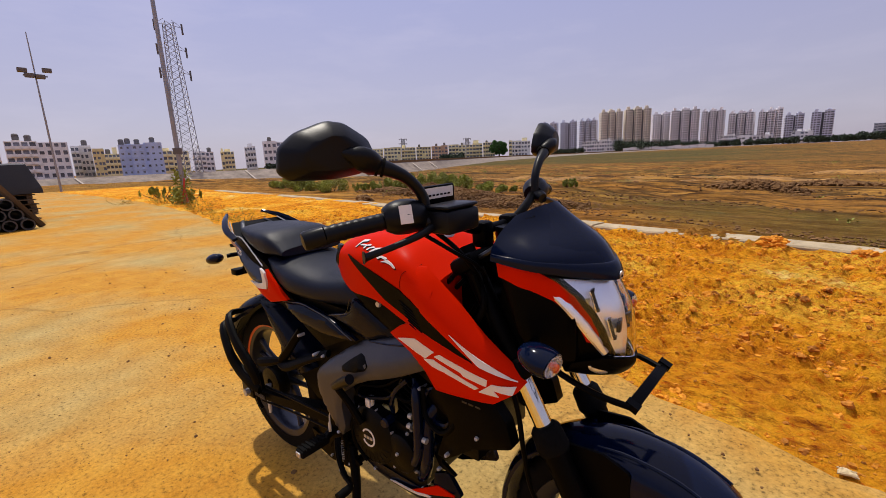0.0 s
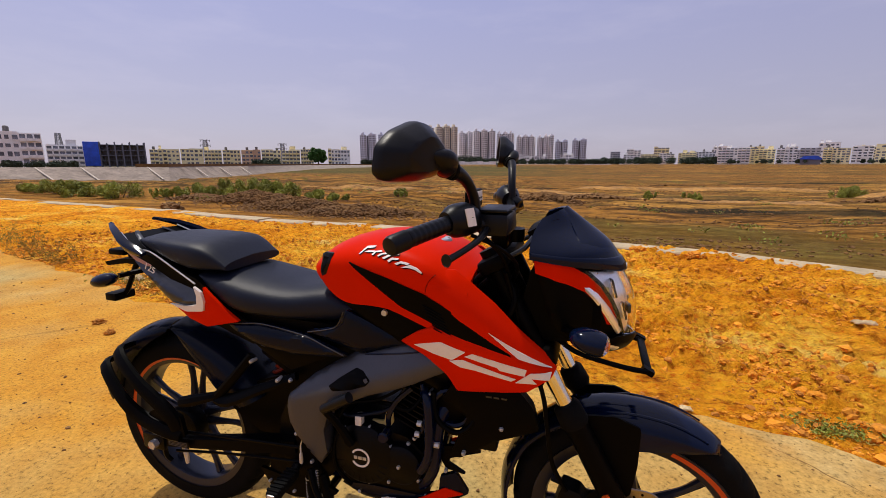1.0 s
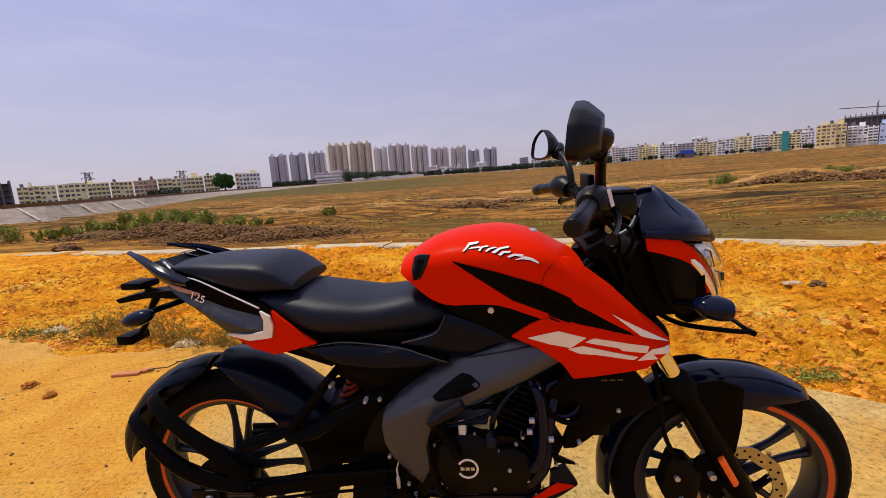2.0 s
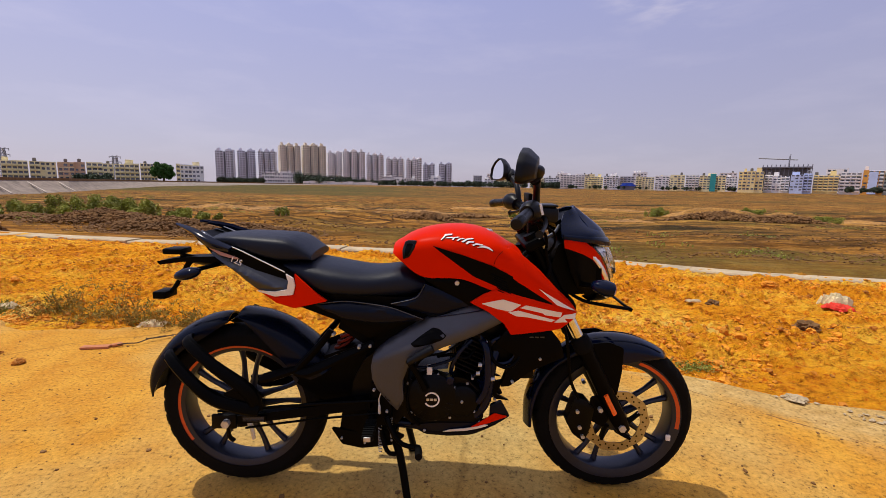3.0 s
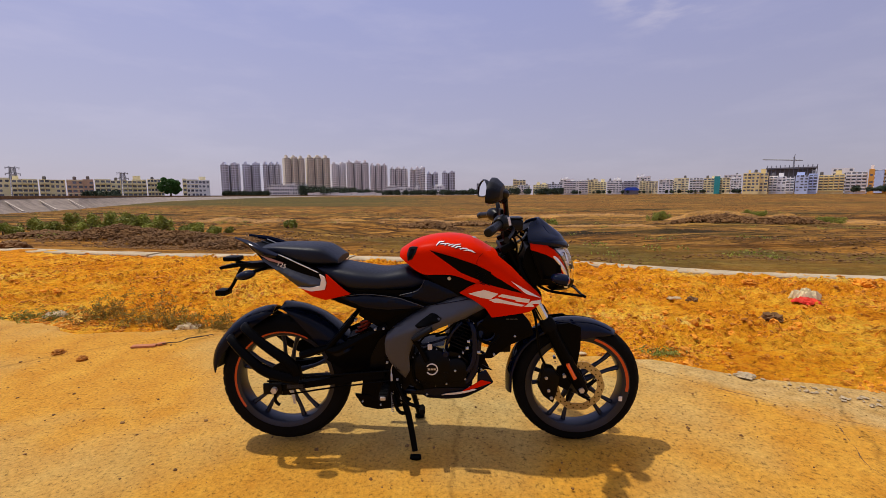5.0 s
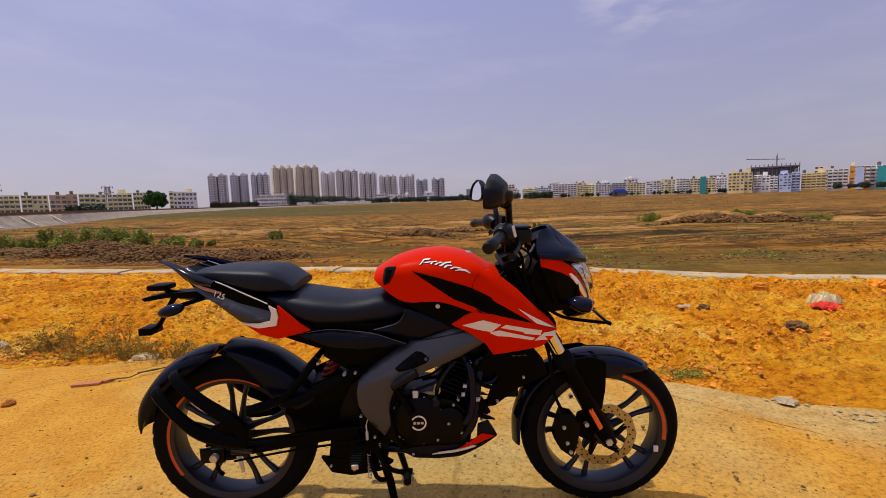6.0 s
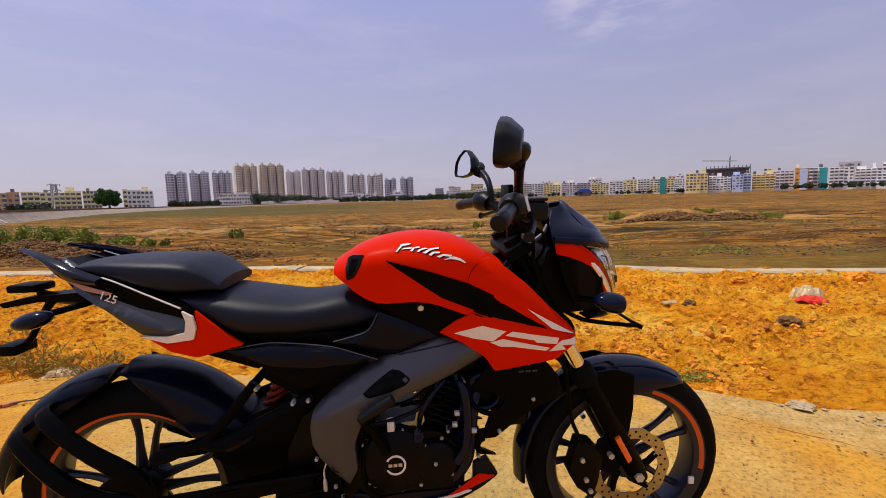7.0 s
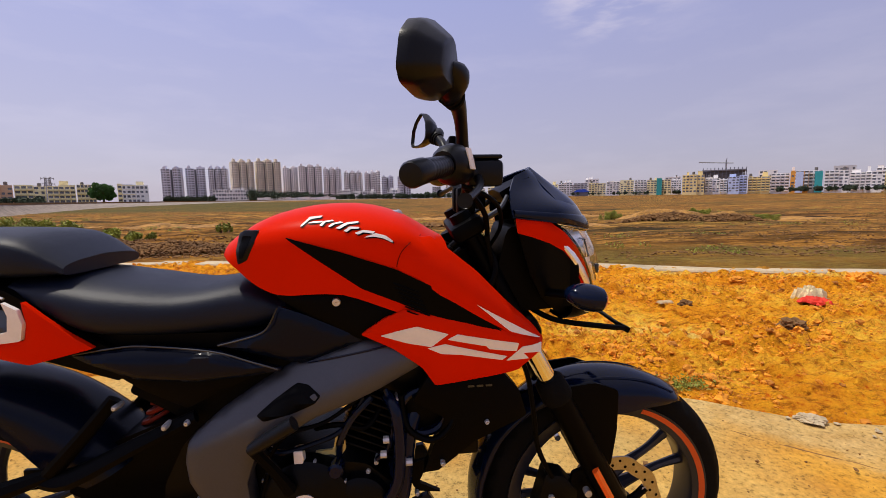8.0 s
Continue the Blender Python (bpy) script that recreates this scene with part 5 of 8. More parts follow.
def pipe_stack():
    """Pipes under a black sheet, with a plank leaning on them."""
    rng = random.Random(2)
    black = paint("black_pipe", (0.03, 0.03, 0.035), 0.45, var=0.3, scale=4, grain=40, bump=0.1)
    sheet = paint("black_tarpaulin", (0.018, 0.018, 0.02), 0.6, var=0.3, scale=3, grain=30, bump=0.3)
    for r in range(3):
        for k in range(9 - r):
            y = 1.06 - k * 0.275 - r * 0.137 + rng.uniform(-0.012, 0.012)
            bm = lathe([(0.098, 0), (0.128, 0), (0.128, 1.75), (0.098, 1.75)], segs=22, axis="X")
            p = part("pipe", bm, black)
            p.matrix_world = pose(-13.55 + rng.uniform(-0.06, 0.06), y, 0.13 + r * 0.232, rng.uniform(0, 90))
            tagged(p, "black plastic pipe in a stacked pile", "pipe", "stacked pipes")
    for tier in range(6):
        pal = thing("pallet", "flat weathered timber pallet in a stack", "pallet", pose(-15.0 + rng.uniform(-0.05, 0.05), 0.45 + rng.uniform(-0.04, 0.04), 0.125 * tier, 0, 0, rng.uniform(-1.5, 1.5)), "stacked pallets")
        for k in range(7):
            part("deck_board", box(-1.15 + k * 0.335, -0.87 + k * 0.335, -1.5, 1.2, 0.085, 0.112, 0.004), WOODY, pal)
        for y in (-1.4, -0.15, 1.08):
            part("bearer", box(-1.15, 1.14, y - 0.06, y + 0.06, 0.0, 0.083, 0.004), WOODY, pal)
    bm = bmesh.new()
    n = 14
    g = []
    for i in range(n + 1):
        col = []
        for q in range(n + 1):
            u, v = i / n, q / n
            edge = min(u, 1 - u, v, 1 - v)
            col.append(bm.verts.new((-16.2 + 2.4 * u, -1.15 + 2.95 * v + 0.03 * hum(i, q, 2.0, 3), 1.52 + 0.06 * hum(i, q, 2.6) - (0.62 if edge == 0 else (0.02 if edge < 0.1 else 0.0)))))
        g.append(col)
    for i in range(n):
        for q in range(n):
            bm.faces.new((g[i][q], g[i + 1][q], g[i + 1][q + 1], g[i][q + 1]))
    ex = bmesh.ops.extrude_face_region(bm, geom=bm.faces[:])
    for q in ex["geom"]:
        if isinstance(q, bmesh.types.BMVert):
            q.co.z = 0.755
    tagged(part("tarpaulin", bm, sheet), "black tarpaulin over goods on the pallets", "tarpaulin")
    pl = part("plank", tube([(-12.10, 1.36, 0.03), (-11.93, 0.80, 0.92), (-11.84, 0.50, 1.40)], 0.085, 4, 1, flat=0.4), WOODY)
    tagged(pl, "long weathered plank leaning on the pipes", "plank")


pipe_stack()


def litter():
    white = paint("white_plastic", (0.60, 0.46, 0.25), 0.5, var=0.15, scale=8, grain=40, bump=0.2)
    sack = paint("dirty_sack", (0.62, 0.50, 0.28), 0.8, var=0.35, scale=14, grain=60, bump=0.4)
    red = paint("red_cloth", (0.65, 0.03, 0.01), 0.8, var=0.25, scale=10, grain=90, bump=0.4)
    brickm = paint("brick_red", (0.46, 0.17, 0.07), 0.9, var=0.2, scale=14, grain=80, bump=0.4)

    def crumple(name, x, y, sx, sy, h, m, label, cat, seed, turn=0):
        bm = bmesh.new()
        n = 16
        g = [[bm.verts.new((sx * (i / n - 0.5) * (1 + 0.35 * hum(j, seed, 2.2)), sy * (j / n - 0.5) * (1 + 0.35 * hum(i, seed, 2.2)), h * max(0, 1 - ((i / n - 0.5) ** 4 + (j / n - 0.5) ** 4) * 15) ** 0.6 * (0.62 + 0.35 * hum(i, j, 4.1, seed) + 0.45 * hum(i * 1.4, j, 1.7, seed + 3)) + 0.008)) for j in range(n + 1)] for i in range(n + 1)]
        for i in range(n):
            for j in range(n):
                bm.faces.new((g[i][j], g[i + 1][j], g[i + 1][j + 1], g[i][j + 1]))
        r = bmesh.ops.extrude_face_region(bm, geom=bm.faces[:])
        for q in r["geom"]:
            if isinstance(q, bmesh.types.BMVert):
                q.co.z -= 0.006
        o = part(name, bm, m)
        z = floor_z(x, y)
        o.matrix_world = pose(x, y, z + 0.01, 0, 0, turn)
        tagged(o, label, cat)

    crumple("cloth", 4.59, 2.25, 0.17, 0.19, 0.06, red, "crumpled bright red cloth on the yellow earth", "cloth", 1, 10)
    crumple("plastic_sack", 4.75, 2.43, 0.30, 0.16, 0.13, sack, "crumpled dirty white sack over a red cloth", "sack", 5, 12)
    crumple("plastic_bag", 3.36, 2.53, 0.14, 0.05, 0.025, white, "scrap of white plastic on yellow earth", "plastic bag", 9)
    crumple("plastic_bag", -2.94, 2.28, 0.20, 0.10, 0.05, white, "scrap of white plastic among weeds", "plastic bag", 10)
    crumple("plastic_bag", -1.45, 1.86, 0.2, 0.10, 0.05, white, "scrap of white plastic among weeds", "plastic bag", 11)
    crumple("paper_scrap", 1.80, 1.07, 0.05, 0.035, 0.010, white, "torn paper scrap near the slab's edge", "paper", 12)
    for x, y, z, l, w, t in ((-1.53, 1.36, 0.008, 0.085, 0.024, 6), (-1.42, 1.40, 0.010, 0.030, 0.018, 40)):
        o = part("brick_fragment", box(-l, l, -w, w, -0.008, 0.009, 0.004), brickm)
        o.matrix_world = pose(x, y, z, 0, 0, t)
        tagged(o, "thin broken brick fragment on the slab", "brick fragment", "brick fragments")
    k = random.Random(12)
    for x, y, l, t in ((-1.27, 1.47, 0.16, 38), (-1.18, 1.55, 0.12, 30), (3.9, 1.75, 0.5, 8), (-0.75, 1.66, 0.2, 15)):
        pts = [(l * (i / 6 - 0.5) * 2, 0.03 * k.uniform(-1, 1), 0.012 + 0.015 * k.random()) for i in range(7)]
        o = part("twig", tube(pts, [0.005, 0.0045, 0.004, 0.004, 0.003, 0.003, 0.002], 5, 3), WOODY)
        o.matrix_world = pose(x, y, floor_z(x, y), 0, 0, t)
        tagged(o, "dry broken twig on the ground", "twig", "twigs")


litter()


# ---------------------------------------------------------------- the motorcycle
RED = paint("red_paint", (0.60, 0.0130, 0.0003), 0.34, var=0.05, scale=3, grain=300, bump=0.0, coat=0.0, coat_rough=0.25, rough_var=0.04, spec=0.02)
GLOSS = paint("gloss_black_paint", (0.0016, 0.0045, 0.0190), 0.11, var=0.2, scale=5, grain=120, bump=0.0, coat=0.0, coat_rough=0.14, rough_var=0.05, spec=0.18)
SATIN_BLACK = paint("satin_black_panel", (0.0022, 0.0042, 0.0120), 0.22, var=0.2, scale=6, grain=200, bump=0.0, rough_var=0.05, spec=0.12)
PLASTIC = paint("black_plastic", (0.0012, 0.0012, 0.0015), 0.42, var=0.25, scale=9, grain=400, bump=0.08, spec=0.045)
MOULDED = paint("moulded_black_plastic", (0.0036, 0.0042, 0.0065), 0.36, var=0.25, scale=14, grain=420, bump=0.08, spec=0.17)
SATIN = paint("satin_grey_frame", (0.054, 0.057, 0.070), 0.42, metal=0.35, var=0.12, scale=8, grain=260, bump=0.04, spec=0.4)
TAIL_GREY = paint("graphite_panel", (0.055, 0.058, 0.068), 0.30, metal=0.75, var=0.1, scale=6, grain=260, bump=0.02, spec=0.4)
SEAT = paint("seat_cover", (0.0036, 0.0060, 0.0150), 0.44, var=0.2, scale=12, grain=520, bump=0.18, spec=0.21)
WHITE = paint("white_decal", (0.74, 0.70, 0.66), 0.4, var=0.06, scale=20, grain=200, bump=0)
CHROME = paint("chrome_tube", (0.78, 0.76, 0.72), 0.14, metal=1.0, var=0.06, scale=20, grain=200, bump=0, rough_var=0.05)
STEEL = paint("zinc_bolt", (0.50, 0.50, 0.52), 0.35, metal=0.55, var=0.15, scale=60, grain=400, bump=0)
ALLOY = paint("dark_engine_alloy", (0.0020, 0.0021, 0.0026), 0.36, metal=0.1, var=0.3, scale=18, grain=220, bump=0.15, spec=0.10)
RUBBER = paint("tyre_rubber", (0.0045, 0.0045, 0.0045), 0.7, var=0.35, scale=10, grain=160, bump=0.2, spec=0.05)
RIM = paint("dark_blue_grey_rim", (0.019, 0.023, 0.040), 0.34, metal=0.5, var=0.2, scale=10, grain=200, bump=0.03)
RIM_RED = paint("orange_red_rim_tape", (0.60, 0.075, 0.012), 0.4, var=0.1, scale=20, grain=200, bump=0)
DISC = paint("brake_steel", (0.40, 0.36, 0.31), 0.36, metal=1.0, var=0.2, scale=30, grain=240, bump=0.05)
AMBER = paint("amber_reflector", (0.85, 0.10, 0.01), 0.2, var=0.1, scale=60, grain=500, bump=0.1, coat=0.5)
SPRING = paint("red_spring", (0.20, 0.020, 0.006), 0.5, var=0.1, spec=0.1)
GLASS = clear_glass("clear_lens")
SILVER = paint("lamp_reflector", (0.80, 0.79, 0.80), 0.16, metal=0.85, var=0.05, scale=30, grain=200, bump=0)
FROST = paint("lamp_bezel", (0.93, 0.93, 0.95), 0.30, metal=0.8, var=0.06, scale=30, grain=200, bump=0)
MIRROR = paint("mirror_glass", (0.9, 0.9, 0.92), 0.03, metal=1.0, var=0.01, bump=0, rough_var=0.01)
BRASS = paint("pale_yellow_plate", (0.62, 0.54, 0.22), 0.4, metal=0.4, var=0.1, scale=40, grain=200, bump=0)

BIKE = thing("motorcycle", "red and black naked motorcycle on its centre stand", "motorcycle", pose(0.6547, 0.0026, 0, 0, 0, -2.3))
OFF = Matrix.Translation((-0.66, 0, 0))
# the handlebar stands turned a little to the right
HEAD = Vector((1.07, 0, 0.85))
STEER = Matrix.Translation(HEAD) @ Matrix.Rotation(radians(-3.3), 4, Vector((-0.47, 0, 0.88))) @ Matrix.Translation(-HEAD)


def bp(name, bm, m, label="", parent=None, front=False, smooth=True):
    """A part of the motorcycle, or a piece of such a part."""
    if front:
        bm.transform(STEER)
    bm.transform(OFF)
    return part(name, bm, m, parent or BIKE, label, smooth)


R_C, F_C = (0.002, 0, 0.312), (1.353, 0, 0.280)


def tyre_mesh(c, radius, width, flange=0.236, blocks=34):
    bm = bmesh.new()
    n, m = blocks * 6, 17
    rings = []
    for i in range(n):
        a = 2 * math.pi * i / n
        col = []
        for k in range(m):
            t = -1 + 2 * k / (m - 1)
            b = math.pi * t * 0.5
            r = flange - 0.006 + (radius - flange + 0.006) * max(0.0, math.cos(b)) ** 0.62
            y = width / 2 * math.sin(b) * (1.0 if abs(t) < 0.85 else 0.92)
            if 0.1 < abs(t) < 0.62:
                ph = (i / 6 + 0.9 * abs(t) * 1.4 + (0.5 if t > 0 else 0)) % 1.0
                if ph < 0.3:
                    r -= 0.005
            col.append(bm.verts.new((c[0] + r * math.cos(a), c[1] + y, c[2] + r * math.sin(a))))
        rings.append(col)
    for i in range(n):
        p, q = rings[i], rings[(i + 1) % n]
        for k in range(m - 1):
            bm.faces.new((p[k], p[k + 1], q[k + 1], q[k]))
    return bm


def wheel(name, c, radius, width, front, tape, twist):
    rim_p = [(0.204, -0.026), (0.209, -0.038), (0.230, -0.045), (0.239, -0.046), (0.239, -0.038), (0.222, -0.030), (0.222, 0.030), (0.239, 0.038), (0.239, 0.046), (0.230, 0.045), (0.209, 0.038), (0.204, 0.026)]
    w = bp(name, lathe(rim_p, segs=80, at=c), RIM, "dark cast-alloy wheel with orange-red rim tape", front=front)
    bp("tyre", tyre_mesh(c, radius, width), RUBBER, "black road tyre", w, front)
    bp("hub", lathe([(0.012, -0.058), (0.040, -0.055), (0.046, -0.045), (0.046, 0.045), (0.040, 0.055), (0.012, 0.058)], segs=32, at=c), RIM, "", w, front)
    for i in range(5):
        for s in (-1, 1):
            a = radians(twist + i * 72)
            a0, a1, a2 = a + s * 0.36, a + s * 0.20, a + s * 0.165
            pts = [(0.040, a0, 0.017), (0.10, a1, 0.011), (0.15, a2, 0.009), (0.208, a2 + s * 0.02, 0.012)]
            line = [(c[0] + r * math.cos(b), 0.0 + s * 0.004, c[2] + r * math.sin(b)) for r, b, _ in pts]
            bp("spoke", tube(line, [p[2] for p in pts], 8, 4, flat=1.0), RIM, "", w, front)
    if tape:
        for sd in (-1, 1):
            y0 = sd * 0.0465
            prof = [(0.222, y0 - sd * 0.005), (0.234, y0 - sd * 0.001), (0.234, y0 + sd * 0.0004), (0.222, y0 - sd * 0.0034)]
            bp("rim_tape", lathe(prof, segs=40, at=c, arc=tape), RIM_RED, "orange-red tape on the rim", w, front)
    return w


def brake_disc(c, y, r, w, front):
    bm = bmesh.new()
    n = 120
    def ring(rr, yy, wave):
        return [bm.verts.new((c[0] + (rr + wave * math.cos(2 * math.pi * i / n * 10)) * math.cos(2 * math.pi * i / n), yy, c[2] + (rr + wave * math.cos(2 * math.pi * i / n * 10)) * math.sin(2 * math.pi * i / n))) for i in range(n)]
    o0, o1, i0, i1 = ring(r, y, 0.0022), ring(r, y + 0.004, 0.0022), ring(r - 0.032, y, 0.002), ring(r - 0.032, y + 0.004, 0.002)
    for a, b in ((o0, o1), (o1, i1), (i1, i0), (i0, o0)):
        for i in range(n):
            bm.faces.new((a[i], a[(i + 1) % n], b[(i + 1) % n], b[i]))
    d = bp("brake_disc", bm, DISC, "drilled steel brake disc with wavy rim", w, front)
    bm = bmesh.new()
    for i in range(40):
        a = 2 * math.pi * i / 40
        rr = r - (0.010 if i % 2 else 0.022)
        x, z = c[0] + rr * math.cos(a), c[2] + rr * math.sin(a)
        add_rod(bm, (x, y - 0.0006, z), (x, y + 0.0046, z), 0.0034, segs=8)
    hole = bp("drilled_holes", bm, PLASTIC, "", w, front)
    tagged(hole, kind="stuff")
    for i in range(5):
        a = radians(20 + i * 72)
        p = lambda rr, aa: (c[0] + rr * math.cos(aa), y + 0.004, c[2] + rr * math.sin(aa))
        bp("disc_carrier", tube([p(0.036, a - 0.5), p(0.06, a - 0.15), p(r - 0.03, a + 0.05)], [0.012, 0.009, 0.009], 6, 4), PLASTIC, "", w, front)
        bp("disc_bolt", lathe([(0.001, -0.006), (0.006, -0.006), (0.006, 0.004), (0.001, 0.004)], segs=8, at=p(r - 0.034, a + 0.05)), STEEL, "", w, front)


rear = wheel("rear_wheel", R_C, 0.299, 0.104, False, (60, 215), 12)
front_w = wheel("front_wheel", F_C, 0.293, 0.086, True, (-8, 72), 30)
brake_disc(F_C, -0.060, 0.118, front_w, True)
bp("brake_drum", lathe([(0.02, -0.075), (0.062, -0.072), (0.068, -0.060), (0.068, -0.03), (0.02, -0.03)], segs=36, at=R_C), ALLOY, "", rear)
# wear mark of pale tape on the front rim
a = radians(-19)
bp("balance_weight", box(F_C[0] + 0.212 * math.cos(a) - 0.008, F_C[0] + 0.212 * math.cos(a) + 0.008, -0.046, -0.038, F_C[2] + 0.212 * math.sin(a) - 0.011, F_C[2] + 0.212 * math.sin(a) + 0.011, 0.002), WHITE, "pale balance weight", front_w, True)


# ---- mudguards
def guard(c, radius, stops, thick=0.004):
    """A mudguard round an axle: stops of (angle, crown radius, half width, skirt depth)."""
    net = []
    for a, r, w, d in stops:
        b = radians(a)
        row = []
        for y, dr in ((-w, -d), (-w * 1.02, -0.35 * d - 0.008), (-w * 0.72, -0.006), (0, 0.004), (w * 0.72, -0.006), (w * 1.02, -0.35 * d - 0.008), (w, -d)):
            row.append((c[0] + (r + dr) * math.cos(b), y, c[2] + (r + dr) * math.sin(b)))
        net.append(row)
    return surface(net, 5, 3, thick)


fg = bp("front_mudguard", guard(F_C, 0.325, [(55, 0.299, 0.035, 0.010), (59, 0.301, 0.052, 0.020), (66, 0.302, 0.062, 0.040), (76, 0.303, 0.068, 0.060), (86, 0.304, 0.070, 0.075), (97, 0.307, 0.070, 0.08), (108, 0.313, 0.068, 0.065), (122, 0.322, 0.060, 0.03), (145, 0.327, 0.056, 0.025), (168, 0.326, 0.054, 0.025), (188, 0.325, 0.050, 0.02)]), GLOSS,
        "gloss black front mudguard", front=True)
for s in (-1, 1):
    bp("mudguard_crease", tube([(F_C[0] + r * math.cos(radians(q)), s * 0.045, F_C[2] + r * math.sin(radians(q))) for q, r in ((62, 0.2965), (76, 0.299), (92, 0.301), (104, 0.3055))], [0.002, 0.004, 0.004, 0.002], 6, 4), GLOSS, "", fg, True)
for s in (-1, 1):
    bp("guard_bracket", plate([(1.215, 0.575), (1.30, 0.585), (1.352, 0.565), (1.352, 0.47), (1.342, 0.39), (1.312, 0.365), (1.262, 0.47)], 0.076, s, 0.006, 0.03, 0.002), PLASTIC, "black bracket from mudguard to fork leg", fg, True)
bp("rear_mudguard", guard(R_C, 0.345, [(96, 0.338, 0.050, 0.02), (102, 0.344, 0.066, 0.04), (114, 0.347, 0.078, 0.06), (130, 0.347, 0.080, 0.06), (150, 0.346, 0.076, 0.055), (163, 0.342, 0.066, 0.04), (173, 0.334, 0.050, 0.02)]), SATIN_BLACK, "matt black rear mudguard with side stays")
bp("wheel_hugger", guard(R_C, 0.362, [(26, 0.366, 0.090, 0.08), (40, 0.353, 0.092, 0.10), (58, 0.348, 0.090, 0.085), (74, 0.350, 0.086, 0.055), (85, 0.354, 0.078, 0.02), (89, 0.356, 0.072, 0.01)]), SATIN_BLACK, "matt black inner wheel hugger")
for s in (-1, 1):
    y = s * 0.168
    bp("guard_stay", tube([(-0.146, s * 0.068, 0.585), (-0.122, s * 0.140, 0.590), (-0.03, y, 0.522), (0.075, y, 0.440), (0.10, y * 0.97, 0.385)], [0.012, 0.019, 0.020, 0.023, 0.02], 8, 4, flat=0.6), PLASTIC)
    bp("guard_stay", tube([(-0.215, s * 0.066, 0.530), (-0.186, s * 0.140, 0.540), (-0.10, y, 0.462), (-0.03, y, 0.405), (0.06, y, 0.378), (0.11, y * 0.97, 0.365)], [0.012, 0.018, 0.020, 0.023, 0.024, 0.02], 8, 4, flat=0.6), PLASTIC)
    bp("stay_plate", plate([(0.0, 0.425), (0.06, 0.455), (0.115, 0.425), (0.125, 0.365), (0.05, 0.352), (-0.02, 0.385)], 0.168, s, 0.012, 0.05, 0.004), PLASTIC)

# ---- swingarm, chain side rods, shock, stand
for s in (-1, 1):
    bp("swingarm", tube([(-0.045, s * 0.138, 0.318), (0.06, s * 0.138, 0.326), (0.25, s * 0.130, 0.350), (0.47, s * 0.11, 0.375)], [0.020, 0.021, 0.023, 0.030], 4, 3, flat=0.8), PLASTIC)
    bp("chain_adjuster", box(-0.052, 0.03, s * 0.152 - 0.006, s * 0.152 + 0.006, 0.294, 0.344, 0.004), ALLOY)
    bp("axle_nut", lathe([(0.001, -0.012), (0.014, -0.012), (0.014, 0.010), (0.001, 0.010)], segs=6, at=(0.0, s * 0.162, 0.318)), STEEL)
    bp("footrest_hanger", tube([(0.345, s * 0.115, 0.628), (0.30, s * 0.128, 0.572), (0.235, s * 0.135, 0.500)], [0.013, 0.014, 0.016], 8, 3, flat=0.7), PLASTIC)
    bp("footrest_hanger", tube([(0.485, s * 0.115, 0.585), (0.38, s * 0.128, 0.540), (0.27, s * 0.135, 0.490), (0.225, s * 0.135, 0.492)], [0.013, 0.016, 0.02, 0.016], 8, 3, flat=0.7), PLASTIC)
    bp("pillion_footrest", tube([(0.235, s * 0.135, 0.500), (0.15, s * 0.15, 0.478), (0.115, s * 0.155, 0.47)], [0.012, 0.018, 0.014], 8, 2), PLASTIC)
    for x, z, y in ((0.352, 0.616, 0.130), (0.438, 0.576, 0.137), (0.474, 0.578, 0.130)):
        bp("frame_bolt", lathe([(0.001, s * y + s * 0.004), (0.0035, s * y + s * 0.004), (0.0058, s * y), (0.0058, s * (y - 0.02)), (0.001, s * (y - 0.02))], segs=10, at=(x, 0, z)), STEEL)
bp("swingarm_label", box(0.05, 0.128, -0.1600, -0.1580, 0.322, 0.342), ALLOY, "small dark rating plate")
for k in range(4):
    bp("label_bar", box(0.054, 0.124, -0.1612, -0.1602, 0.3245 + k * 0.0045, 0.3265 + k * 0.0045), SATIN)
for pts, r, m in (([(-0.04, -0.135, 0.345), (0.25, -0.138, 0.372), (0.50, -0.140, 0.39)], 0.005, PLASTIC), ([(0.05, -0.135, 0.285), (0.25, -0.135, 0.315), (0.50, -0.14, 0.345)], 0.004, PLASTIC), ([(-0.01, -0.125, 0.315), (-0.015, -0.12, 0.25), (0.0, -0.115, 0.225)], 0.007, PLASTIC)):
    bp("brake_rod", tube(pts, r, 6, 4), m)
bp("brake_arm", tube([(0.03, -0.095, 0.33), (0.06, -0.115, 0.28), (0.07, -0.12, 0.235)], [0.012, 0.008, 0.006], 6, 3), STEEL)
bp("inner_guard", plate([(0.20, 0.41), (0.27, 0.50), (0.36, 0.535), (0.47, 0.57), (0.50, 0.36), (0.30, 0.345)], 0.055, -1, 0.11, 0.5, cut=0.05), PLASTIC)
bp("shock_body", tube([(0.30, 0, 0.42), (0.375, 0, 0.56), (0.41, 0, 0.66)], [0.016, 0.016, 0.02], 10, 1), ALLOY)
coil = [(0.31 + 0.075 * t + 0.030 * math.cos(t * 44), 0.033 * math.sin(t * 44), 0.44 + 0.15 * t + 0.012 * math.cos(t * 44)) for t in (i / 84 for i in range(85))]
bp("shock_spring", tube(coil, 0.0055, 6, 1), SPRING, "red coil spring")
